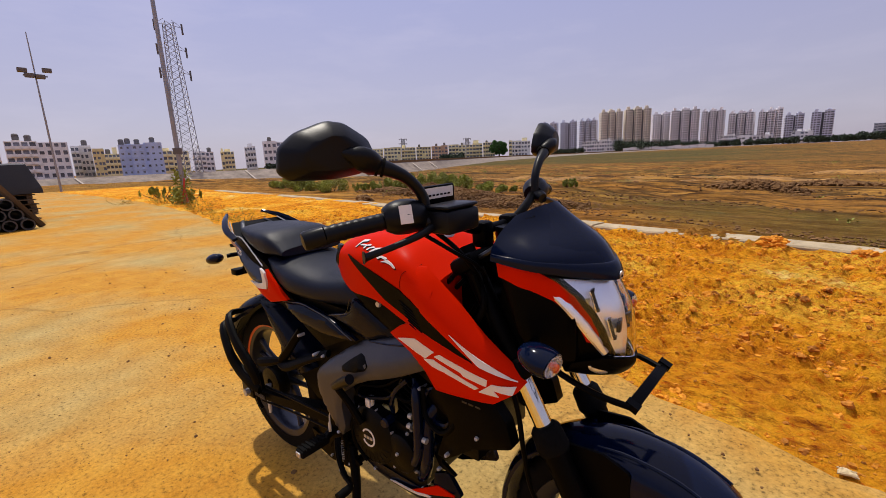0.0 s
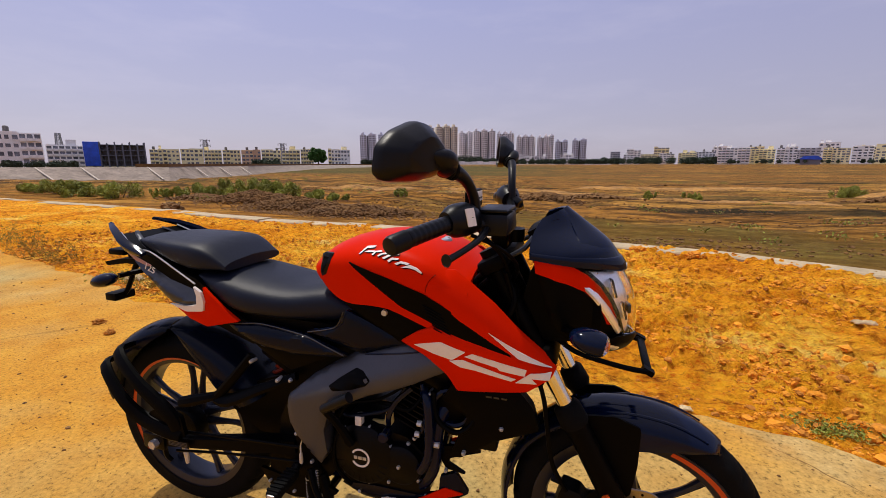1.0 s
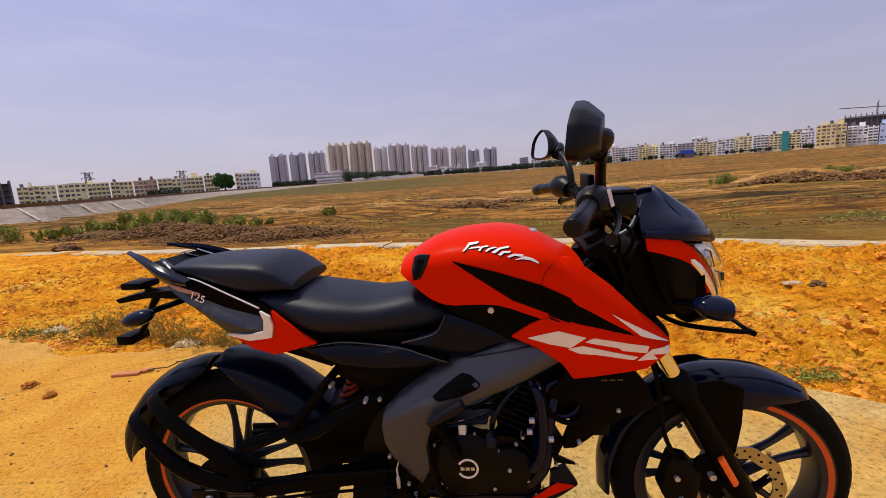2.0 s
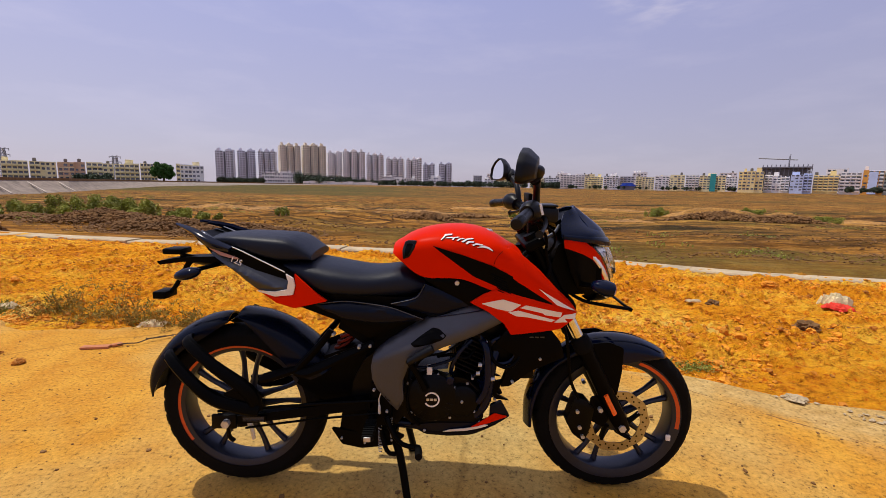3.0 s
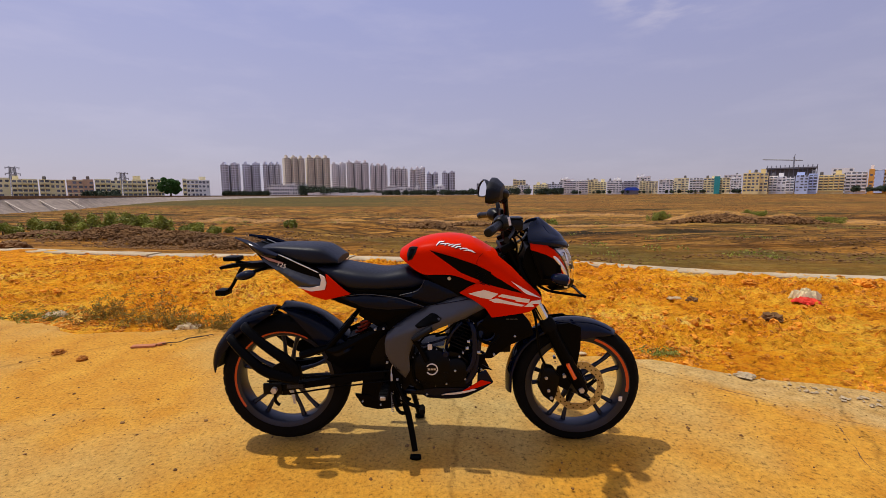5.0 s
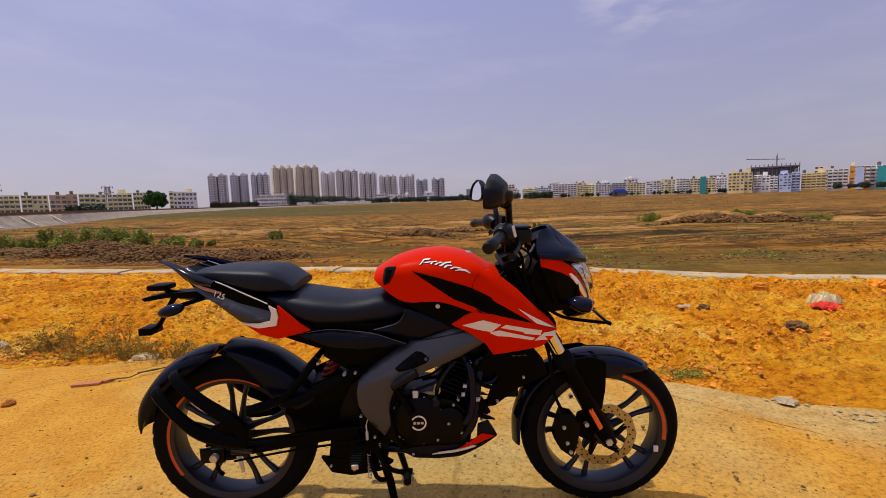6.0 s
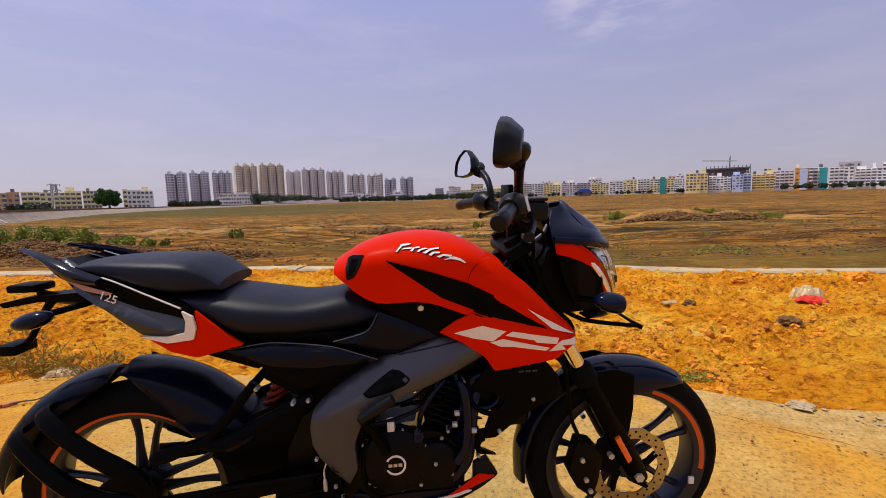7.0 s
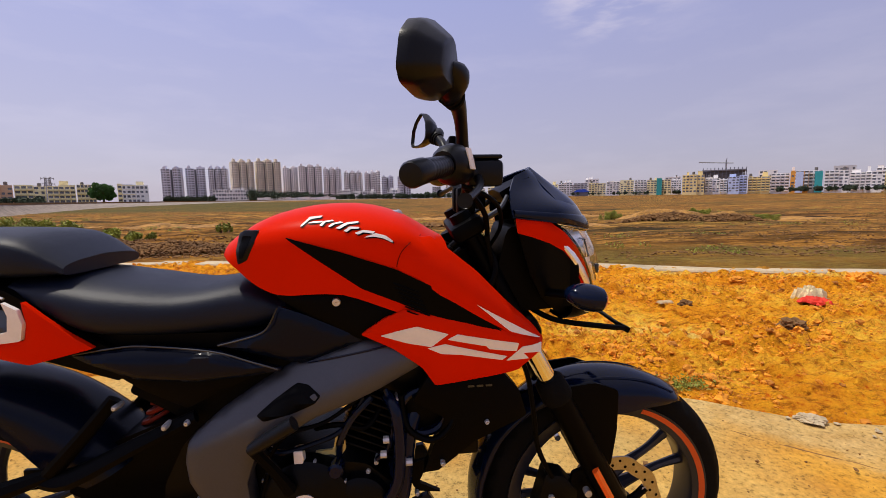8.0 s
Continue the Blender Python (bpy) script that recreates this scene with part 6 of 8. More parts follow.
for s in (-1, 1):
    bp("stand_leg", tube([(0.535, s * 0.10, 0.285), (0.575, s * 0.125, 0.18), (0.605, s * 0.168, 0.035)], [0.016, 0.014, 0.013], 10, 3), PLASTIC)
    bp("stand_foot", tube([(0.585, s * 0.176, 0.013), (0.612, s * 0.180, 0.012), (0.632, s * 0.178, 0.013)], [0.011, 0.014, 0.011], 10, 2, flat=0.8), PLASTIC)
bp("stand_crossbar", tube([(0.552, -0.118, 0.235), (0.552, 0.118, 0.235)], 0.012, 8, 1), PLASTIC)
bp("stand_lever", tube([(0.50, -0.12, 0.30), (0.53, -0.14, 0.21), (0.56, -0.13, 0.19)], 0.008, 8, 3), PLASTIC)
bp("side_stand", tube([(0.56, 0.13, 0.29), (0.48, 0.16, 0.27), (0.36, 0.17, 0.27)], 0.012, 8, 3), PLASTIC)

# ---- engine and what hangs on it
def case(name, poly, y0, y1, m, bevel=0.012):
    bm = plate(poly, y1, -1, y1 - y0, 0.5, 0, cut=0.12)
    return bp(name, bm, m)


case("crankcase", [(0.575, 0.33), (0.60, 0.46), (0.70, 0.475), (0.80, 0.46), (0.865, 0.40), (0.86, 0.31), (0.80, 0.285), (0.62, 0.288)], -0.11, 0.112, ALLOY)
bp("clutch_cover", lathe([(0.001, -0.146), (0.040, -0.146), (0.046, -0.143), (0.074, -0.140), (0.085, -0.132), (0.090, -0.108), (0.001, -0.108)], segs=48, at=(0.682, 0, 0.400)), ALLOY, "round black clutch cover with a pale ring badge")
bp("badge_ring", lathe([(0.0215, -0.1475), (0.0265, -0.1475), (0.0265, -0.145), (0.0215, -0.145)], segs=40, at=(0.682, 0, 0.400), arc=(-150, 150)), WHITE, "pale ring badge")
for k in range(3):
    bp("badge_bar", box(0.664 + k * 0.0125, 0.6735 + k * 0.0125, -0.1478, -0.1455, 0.396, 0.404), STEEL)
bp("generator_cover", lathe([(0.001, -0.136), (0.045, -0.135), (0.055, -0.128), (0.060, -0.108), (0.001, -0.108)], segs=36, at=(0.785, 0, 0.385)), ALLOY)
bp("oil_filter_cover", lathe([(0.001, -0.134), (0.022, -0.133), (0.026, -0.120), (0.001, -0.120)], segs=24, at=(0.785, 0, 0.388)), GLOSS)
# inclined cylinder with fins
tilt = Matrix.Translation((0.80, 0, 0.46)) @ Matrix.Rotation(radians(24), 4, "Y")
bm = box(-0.05, 0.05, -0.065, 0.065, 0, 0.19, 0.008)
bm.transform(tilt)
cyl = bp("cylinder", bm, ALLOY)
for k in range(8):
    bm = box(-0.068, 0.068, -0.088, 0.088, 0.010 + k * 0.016, 0.0155 + k * 0.016, 0.002)
    bm.transform(tilt)
    bp("cooling_fin", bm, ALLOY, "", cyl)
bm = box(-0.062, 0.066, -0.085, 0.085, 0.142, 0.225, 0.014)
bm.transform(tilt)
bp("cylinder_head", bm, ALLOY)
bp("spark_plug_cap", tube([(0.672, -0.118, 0.510), (0.676, -0.122, 0.480), (0.686, -0.116, 0.452)], [0.010, 0.010, 0.008], 8, 2), FROST, "pale breather connector")
bp("connector_tag", box(0.664, 0.682, -0.134, -0.129, 0.482, 0.508, 0.002), WHITE)
# added yellow plate: stands for sunlit ground showing through a gap here
bp("engine_gap_plate", plate([(0.700, 0.488), (0.735, 0.490), (0.742, 0.525), (0.757, 0.525), (0.760, 0.490), (0.747, 0.472), (0.733, 0.480), (0.700, 0.480)], 0.105, -1, 0.006, 0.05, cut=0.1), BRASS, "pale yellow plate for lit ground seen through the engine")
bp("exhaust_pipe", tube([(0.905, -0.03, 0.60), (0.915, -0.07, 0.575), (0.888, -0.108, 0.53), (0.876, -0.115, 0.45), (0.862, -0.11, 0.37), (0.80, -0.08, 0.285), (0.66, -0.05, 0.255), (0.50, -0.05, 0.27)], 0.0185, 12, 5), GLOSS, "black exhaust header pipe")
bp("silencer", plate([(0.36, 0.245), (0.43, 0.232), (0.52, 0.236), (0.545, 0.30), (0.46, 0.335), (0.375, 0.345)], 0.115, -1, 0.20, 0.06, 0.01), PLASTIC, "black underslung silencer box")
bp("horn", lathe([(0.001, -0.112), (0.030, -0.110), (0.046, -0.104), (0.047, -0.094), (0.03, -0.080), (0.001, -0.080)], segs=32, at=(0.918, 0, 0.567)), PLASTIC, "round black horn")
bp("hose", tube([(0.965, -0.10, 0.60), (0.975, -0.125, 0.545), (0.935, -0.13, 0.510), (0.885, -0.125, 0.535), (0.872, -0.115, 0.60)], 0.007, 8, 5), PLASTIC)
bp("hose", tube([(0.70, -0.09, 0.53), (0.75, -0.11, 0.545), (0.80, -0.10, 0.53), (0.83, -0.08, 0.56)], 0.006, 8, 5), PLASTIC)
bp("clutch_cable", tube([(0.62, -0.13, 0.50), (0.655, -0.135, 0.545), (0.73, -0.12, 0.56), (0.82, -0.11, 0.62)], 0.004, 6, 5), PLASTIC)
def bolt_head(name, x, y, z, r=0.0052, m=None):
    """A low flanged screw head on the right-hand side, its shank running inwards."""
    return bp(name, lathe([(0.001, -0.0035), (r * 0.45, -0.0035), (r * 0.55, -0.0046), (r * 0.8, -0.004), (r, -0.001), (r, 0.006), (r * 0.5, 0.03), (0.001, 0.03)], segs=10, at=(x, -y, z)), m or STEEL)


for x, z, y in ((0.863, 0.595, 0.122), (0.820, 0.461, 0.113), (0.803, 0.443, 0.113), (0.828, 0.341, 0.113), (0.901, 0.380, 0.106), (0.767, 0.342, 0.113), (0.530, 0.351, 0.138), (0.487, 0.428, 0.138), (0.600, 0.441, 0.113),
                (0.658, 0.270, 0.113), (0.953, 0.460, 0.134), (1.043, 0.542, 0.134), (0.745, 0.318, 0.113), (0.612, 0.335, 0.113), (0.784, 0.388, 0.137), (0.848, 0.300, 0.113)):
    bolt_head("engine_bolt", x, y, z)
for k in range(7):
    a = radians(25 + k * 51)
    bolt_head("cover_bolt", 0.682 + 0.083 * math.cos(a), 0.128, 0.400 + 0.083 * math.sin(a), 0.0042)
# ribbed edge of the clutch cover and small castings round it
for k in range(10):
    a = radians(200 + k * 16)
    p = lambda r, d: (0.682 + r * math.cos(a), -d, 0.400 + r * math.sin(a))
    bp("cover_rib", tube([p(0.052, 0.1415), p(0.076, 0.1395)], 0.0016, 5, 1), ALLOY)
bp("oil_filler", lathe([(0.001, -0.140), (0.012, -0.140), (0.016, -0.136), (0.016, -0.110), (0.001, -0.110)], segs=8, at=(0.742, 0, 0.462)), GLOSS, "black oil filler plug")
bp("starter_motor", lathe([(0.001, -0.105), (0.022, -0.105), (0.027, -0.098), (0.027, 0.06), (0.001, 0.06)], segs=20, at=(0.868, 0, 0.432)), GLOSS, "black starter motor")
bp("breather_pipe", tube([(0.745, -0.10, 0.475), (0.752, -0.116, 0.515), (0.775, -0.118, 0.560), (0.815, -0.112, 0.600)], 0.0075, 8, 5), GLOSS)
bp("hose", tube([(0.612, -0.125, 0.462), (0.600, -0.136, 0.405), (0.606, -0.134, 0.345), (0.640, -0.125, 0.296)], 0.0055, 8, 5), PLASTIC)
bp("hose", tube([(0.842, -0.115, 0.615), (0.858, -0.130, 0.560), (0.846, -0.128, 0.500), (0.822, -0.118, 0.470)], 0.0055, 8, 5), GLOSS)
bp("horn_ring", lathe([(0.040, -0.116), (0.046, -0.119), (0.052, -0.116), (0.052, -0.104), (0.040, -0.104)], segs=36, at=(0.918, 0, 0.562)), GLOSS)
for x, z in ((0.842, 0.520), (0.836, 0.490), (0.886, 0.470)):
    bp("hose_clip", tube([(x - 0.006, -0.134, z), (x + 0.006, -0.134, z)], 0.0075, 8, 1), STEEL)
kick = bp("kick_lever", tube([(0.660, -0.150, 0.440), (0.634, -0.165, 0.497), (0.614, -0.178, 0.535), (0.607, -0.182, 0.551)], [0.013, 0.010, 0.010, 0.012], 8, 4), PLASTIC)
bp("kick_pedal", tube([(0.606, -0.186, 0.549), (0.64, -0.190, 0.571), (0.684, -0.192, 0.597)], [0.011, 0.0135, 0.0135], 12, 1), MOULDED, "ribbed rubber kick pedal", kick)
for s in (-1, 1):
    peg = bp("rider_footrest", box(0.462, 0.500, min(s * 0.150, s * 0.248), max(s * 0.150, s * 0.248), 0.306, 0.330, 0.007), RUBBER, "rubber-topped rider's footrest")
    for k in range(7):
        y = s * (0.160 + k * 0.013)
        bp("footrest_rib", box(0.463, 0.499, y - 0.0035, y + 0.0035, 0.329, 0.334, 0.001), RUBBER, "", peg)
    bp("footrest_tip", box(0.470, 0.492, s * 0.250 - 0.002, s * 0.250 + 0.002, 0.310, 0.326, 0.002), STEEL, "", peg)
    bp("footrest_hinge", tube([(0.480, s * 0.118, 0.335), (0.481, s * 0.152, 0.322)], [0.014, 0.012], 8, 1), ALLOY, "", peg)
ped = bp("brake_pedal", tube([(0.530, -0.145, 0.335), (0.552, -0.162, 0.290), (0.585, -0.172, 0.255), (0.628, -0.182, 0.248), (0.640, -0.195, 0.250)], [0.011, 0.009, 0.008, 0.008, 0.008], 8, 4), PLASTIC, "black rear brake pedal")
bp("pedal_pad", tube([(0.640, -0.190, 0.251), (0.642, -0.212, 0.251), (0.643, -0.238, 0.251)], [0.011, 0.013, 0.012], 10, 1), RUBBER, "rubber pedal pad", ped)
bp("return_spring", tube([(0.546 + 0.004 * math.cos(t * 1.3), -0.142 + 0.004 * math.sin(t * 1.3), 0.330 - 0.0016 * t) for t in range(44)], 0.0011, 5, 1), STEEL, "small return spring")
bp("heel_guard", plate([(0.418, 0.395), (0.468, 0.372), (0.480, 0.300), (0.458, 0.262), (0.428, 0.262), (0.440, 0.315)], 0.128, -1, 0.005, 0.04, 0.002), PLASTIC)
bp("silencer_shield", plate([(0.335, 0.275), (0.372, 0.215), (0.44, 0.200), (0.545, 0.212), (0.590, 0.245), (0.545, 0.268), (0.42, 0.262)], 0.118, -1, 0.01, 0.04, 0.005), PLASTIC, "black heat shield below the silencer")
for x, z in ((0.372, 0.242), (0.452, 0.225), (0.545, 0.236)):
    bolt_head("shield_bolt", x, 0.120, z, 0.0045)
bp("stand_spring", tube([(0.506 + 0.006 * math.cos(t * 1.2), -0.128 + 0.006 * math.sin(t * 1.2), 0.292 - 0.0020 * t) for t in range(50)], 0.0016, 5, 1), STEEL, "centre stand spring")
bp("footrest_bracket", plate([(0.475, 0.45), (0.51, 0.455), (0.545, 0.36), (0.545, 0.30), (0.47, 0.295), (0.455, 0.33), (0.485, 0.37)], 0.135, -1, 0.014, 0.06, 0.003), PLASTIC)
bp("footrest_bracket", plate([(0.475, 0.45), (0.51, 0.455), (0.545, 0.36), (0.545, 0.30), (0.47, 0.295), (0.455, 0.33), (0.485, 0.37)], 0.135, 1, 0.014, 0.06, 0.003), PLASTIC)
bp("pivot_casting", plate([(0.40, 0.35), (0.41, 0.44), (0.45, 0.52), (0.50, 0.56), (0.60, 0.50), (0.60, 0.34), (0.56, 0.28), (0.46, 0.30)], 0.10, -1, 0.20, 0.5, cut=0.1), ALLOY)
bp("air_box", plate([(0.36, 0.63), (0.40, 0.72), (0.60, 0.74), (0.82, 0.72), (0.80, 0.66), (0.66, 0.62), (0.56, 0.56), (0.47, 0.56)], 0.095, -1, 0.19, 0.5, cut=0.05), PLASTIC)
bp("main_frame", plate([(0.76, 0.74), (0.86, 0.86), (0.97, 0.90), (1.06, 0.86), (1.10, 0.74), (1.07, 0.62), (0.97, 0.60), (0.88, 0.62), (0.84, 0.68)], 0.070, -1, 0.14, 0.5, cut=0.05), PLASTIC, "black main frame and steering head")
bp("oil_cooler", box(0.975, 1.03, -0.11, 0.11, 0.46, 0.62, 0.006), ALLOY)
for s in (-1, 1):
    bp("belly_pan", plate([(0.606, 0.290), (0.662, 0.248), (0.742, 0.240), (0.820, 0.246), (0.905, 0.284), (0.958, 0.312), (0.925, 0.372), (0.886, 0.362), (0.882, 0.312), (0.83, 0.300), (0.70, 0.300)], lambda x, z: 0.122 - 0.35 * max(0, 0.29 - z) - 0.25 * max(0, x - 0.85), s, 0.012, 0.03, 0.006), SATIN_BLACK)
    bp("belly_decal", plate([(0.815, 0.288), (0.88, 0.300), (0.948, 0.316), (0.90, 0.334), (0.868, 0.318)], lambda x, z: 0.1245 - 0.35 * max(0, 0.29 - z) - 0.25 * max(0, x - 0.85), s, 0.003, 0.03), RED, "red decal on the belly pan")
    bp("belly_stripe", plate([(0.72, 0.266), (0.80, 0.272), (0.88, 0.292), (0.865, 0.297), (0.80, 0.283), (0.745, 0.276)], lambda x, z: 0.1255 - 0.35 * max(0, 0.29 - z) - 0.25 * max(0, x - 0.85), s, 0.003, 0.03), WHITE, "white stripe on the belly pan")
    bp("radiator_cowl", plate([(0.895, 0.59), (0.93, 0.645), (1.07, 0.650), (1.112, 0.600), (1.128, 0.545), (1.02, 0.497), (0.945, 0.440), (0.915, 0.438), (0.938, 0.50), (0.96, 0.55)], 0.132, s, 0.03, 0.03, 0.008), PLASTIC, "black cowl under the tank shroud")
    for k in range(3):
        bp("cowl_mark", box(1.005 + k * 0.018, 1.018 + k * 0.018, s * 0.1325 - 0.0006, s * 0.1325 + 0.0006, 0.616, 0.620), TAIL_GREY)
    bp("cowl_fin", plate([(0.895, 0.445), (0.93, 0.452), (0.905, 0.40), (0.952, 0.375), (0.90, 0.382), (0.885, 0.41)], 0.10, s, 0.01, 0.05), PLASTIC)

# ---- spar frame
def spar_depth(x, z):
    ridge = 0.545 + (x - 0.49) * 0.375
    return 0.166 - 0.62 * max(0.0, z - ridge) - 0.06 * max(0.0, 0.50 - z) - 0.18 * max(0, x - 0.78)


SPAR = [(0.905, 0.728), (0.80, 0.722), (0.688, 0.689), (0.60, 0.638), (0.528, 0.590), (0.487, 0.556), (0.481, 0.52), (0.484, 0.477), (0.50, 0.440), (0.535, 0.395), (0.567, 0.362), (0.588, 0.40), (0.584, 0.467), (0.602, 0.517), (0.65, 0.553), (0.716, 0.588), (0.83, 0.630), (0.912, 0.668)]
for s in (-1, 1):
    spar = bp("frame_spar", plate(SPAR, spar_depth, s, 0.045, 0.014, 0.008, 0.012, 0.06), SATIN, "satin grey perimeter frame spar")
    bp("knee_pad", plate([(0.610, 0.600), (0.640, 0.624), (0.682, 0.652), (0.704, 0.649), (0.727, 0.632), (0.716, 0.618), (0.676, 0.602), (0.625, 0.590)], lambda x, z: spar_depth(x, z) + 0.004, s, 0.004, 0.02, 0.003, 0.008, 0.15), PLASTIC, "dark inset pad", spar)
    bp("spar_crease", tube([(0.70, s * (spar_depth(0.70, 0.684) + 0.001), 0.684), (0.78, s * (spar_depth(0.78, 0.700) + 0.001), 0.698), (0.86, s * (spar_depth(0.86, 0.712) + 0.001), 0.712)], 0.0022, 6, 4), GLOSS, "", spar)
    bp("pivot_cap", lathe([(0.001, s * 0.158), (0.018, s * 0.158), (0.022, s * 0.150), (0.001, s * 0.150)], segs=24, at=(0.545, 0, 0.418)), PLASTIC, "", spar)

# ---- tank and shrouds
TOP = [(0.545, 0.905), (0.56, 0.923), (0.587, 0.943), (0.638, 0.965), (0.707, 0.980), (0.79, 0.983), (0.853, 0.972), (0.896, 0.953), (0.93, 0.932), (0.97, 0.902)]
LOW = [(0.545, 0.895), (0.565, 0.875), (0.60, 0.842), (0.65, 0.812), (0.694, 0.818), (0.774, 0.820), (0.902, 0.768), (0.97, 0.80)]
WIDE = [(0.545, 0.085), (0.57, 0.115), (0.60, 0.135), (0.66, 0.154), (0.74, 0.168), (0.85, 0.176), (0.97, 0.180), (1.08, 0.172), (1.16, 0.150)]
FRONT_EDGE = [(0.90, 0.935), (0.93, 0.924), (0.971, 0.893), (1.023, 0.850), (1.077, 0.794), (1.133, 0.742), (1.162, 0.707)]


def tank_w(x, z):
    zt, w = eased(TOP, x), eased(WIDE, x)
    zm = min(0.905, zt - 0.055)
    if z > zm:
        t = min(1.0, (z - zm) / (zt - zm))
        return w * max(0.0, 1 - t ** 2.7) ** (1 / 2.2)
    return w - 0.16 * (zm - z)


def shroud_w(x, z):
    w = eased(WIDE, x)
    e = along(FRONT_EDGE, x) - z if x > 0.88 else 0.2
    zm = along([(0.8, 0.9), (0.95, 0.85), (1.16, 0.72)], x)
    d = w - 0.16 * max(0, zm - z) - 0.030 * max(0.0, 1 - max(0.0, e) / 0.06) ** 2
    return min(d, tank_w(x, z)) if x < 0.86 else (d if x > 0.93 else d * (x - 0.86) / 0.07 + min(d, tank_w(x, z)) * (0.93 - x) / 0.07)


def tank_mesh():
    rings = []
    n = 14
    for i in range(36):
        x = 0.546 + (0.968 - 0.546) * i / 35
        zt, zb = eased(TOP, x), min(eased(LOW, x), eased(TOP, x) - 0.02)
        half = []
        for k in range(n + 1):
            t = math.sin(math.pi / 2 * k / n)
            z = zb + (zt - zb) * t
            half.append((tank_w(x, z), z))
        rings.append([(x, -w, z) for w, z in half] + [(x, w, z) for w, z in reversed(half[:-1])])
    bm = loft(rings)
    return bm


tank = bp("fuel_tank", tank_mesh(), RED, "glossy red fuel tank with white script decal")
cap = bp("filler_cap", lathe([(0.001, 0.9645), (0.030, 0.9645), (0.038, 0.963), (0.041, 0.958), (0.041, 0.955), (0.001, 0.955)], segs=36, at=(0.846, 0, 0.0), axis="Z"), STEEL, "round fuel filler cap", tank)
for k in range(5):
    a = radians(k * 72)
    bp("cap_screw", lathe([(0.001, 0.9655), (0.003, 0.9655), (0.003, 0.956), (0.001, 0.956)], segs=8, at=(0.846 + 0.033 * math.cos(a), 0.033 * math.sin(a), 0.0), axis="Z"), STEEL, "", tank)
for s in (-1, 1):
    up = bp("tank_shroud", plate([(0.87, 0.890), (0.905, 0.918), (0.935, 0.920), (0.971, 0.893), (1.023, 0.850), (1.077, 0.794), (1.133, 0.742), (1.160, 0.709), (1.08, 0.735), (1.02, 0.770), (0.97, 0.802), (0.905, 0.838), (0.87, 0.852)], lambda x, z: shroud_w(x, z) + 0.0012 + 0.0048 * step01((x - 0.90) / 0.06), s, 0.006, 0.014, 0.003, 0.012, 0.08), RED, "red tank shroud with white decals")
    lo = bp("tank_shroud", plate([(0.802, 0.738), (0.845, 0.768), (0.885, 0.786), (0.968, 0.768), (1.067, 0.741), (1.160, 0.708), (1.150, 0.692), (1.10, 0.654), (0.94, 0.629), (0.915, 0.668), (0.86, 0.708)], lambda x, z: shroud_w(x, z) + 0.008, s, 0.008, 0.014, 0.007, 0.014, 0.06), RED, "red tank shroud with white decals")
    bp("shroud_blade", plate([(0.677, 0.924), (0.773, 0.897), (0.868, 0.864), (0.969, 0.814), (1.067, 0.738), (0.968, 0.763), (0.907, 0.786), (0.809, 0.828)], lambda x, z: shroud_w(x, z) + 0.0025, s, 0.006, 0.014, 0.0, 0.012, 0.04), PLASTIC, "black intake blade between red panels")
    for k in range(7):
        x0, z0 = 0.865 + k * 0.004, 0.838 - k * 0.009
        bp("intake_rib", tube([(x0, s * (shroud_w(x0, z0) + 0.003), z0), (x0 + 0.045, s * (shroud_w(x0 + 0.045, z0 - 0.02) + 0.003), z0 - 0.018)], 0.0016, 5, 1), PLASTIC, "")
    bp("tank_panel", plate([(0.648, 0.814), (0.694, 0.823), (0.775, 0.826), (0.812, 0.815), (0.904, 0.776), (0.885, 0.765), (0.805, 0.722), (0.70, 0.775)], lambda x, z: 0.137 + 0.10 * max(0, x - 0.78), s, 0.012, 0.016, 0.006, 0.012, 0.08), PLASTIC, "black panel under the tank")
    bp("panel_bolt", lathe([(0.001, s * 0.143), (0.007, s * 0.143), (0.008, s * 0.139), (0.008, s * 0.13), (0.001, s * 0.13)], segs=14, at=(0.759, 0, 0.800)), STEEL)
    pad = bp("tank_vent", plate([(0.588, 0.930), (0.600, 0.936), (0.627, 0.936), (0.619, 0.911), (0.603, 0.882), (0.582, 0.872), (0.578, 0.900)], lambda x, z: tank_w(x, min(z, eased(TOP, x) - 0.03)) + 0.004, s, 0.010, 0.006, 0.004, 0.006), MOULDED, "slanted black vent moulding at the back of the tank", tank)
    bp("vent_slot", plate([(0.597, 0.926), (0.615, 0.926), (0.609, 0.909), (0.597, 0.886), (0.588, 0.884), (0.589, 0.907)], lambda x, z: tank_w(x, min(z, eased(TOP, x) - 0.03)) + 0.0048, s, 0.003, 0.006), PLASTIC, "", tank)

    # decals: pale numerals broken into slanted strokes on the shroud, script strokes on the tank
    lift = lambda x, z: shroud_w(x, z) + 0.0095
    for poly in ([(0.838, 0.737), (0.906, 0.755), (0.964, 0.739), (0.932, 0.714), (0.885, 0.722)], [(0.962, 0.728), (0.980, 0.738), (1.098, 0.714), (1.094, 0.698), (1.04, 0.706), (1.035, 0.712)], [(0.925, 0.711), (0.957, 0.719), (1.076, 0.689), (1.066, 0.682), (0.985, 0.697), (0.951, 0.699)],
                 [(1.074, 0.680), (1.106, 0.706), (1.150, 0.706), (1.146, 0.690), (1.108, 0.693), (1.120, 0.680)]):
        bp("shroud_decal", plate(poly, lift, s, 0.002, 0.012, cut=0.04), WHITE, "white slanted decal", lo)
    bp("shroud_decal", plate([(1.015, 0.795), (1.03, 0.786), (1.152, 0.712), (1.08, 0.739)], lambda x, z: shroud_w(x, z) + 0.0075, s, 0.002, 0.012, cut=0.04), WHITE, "white slanted decal", up)
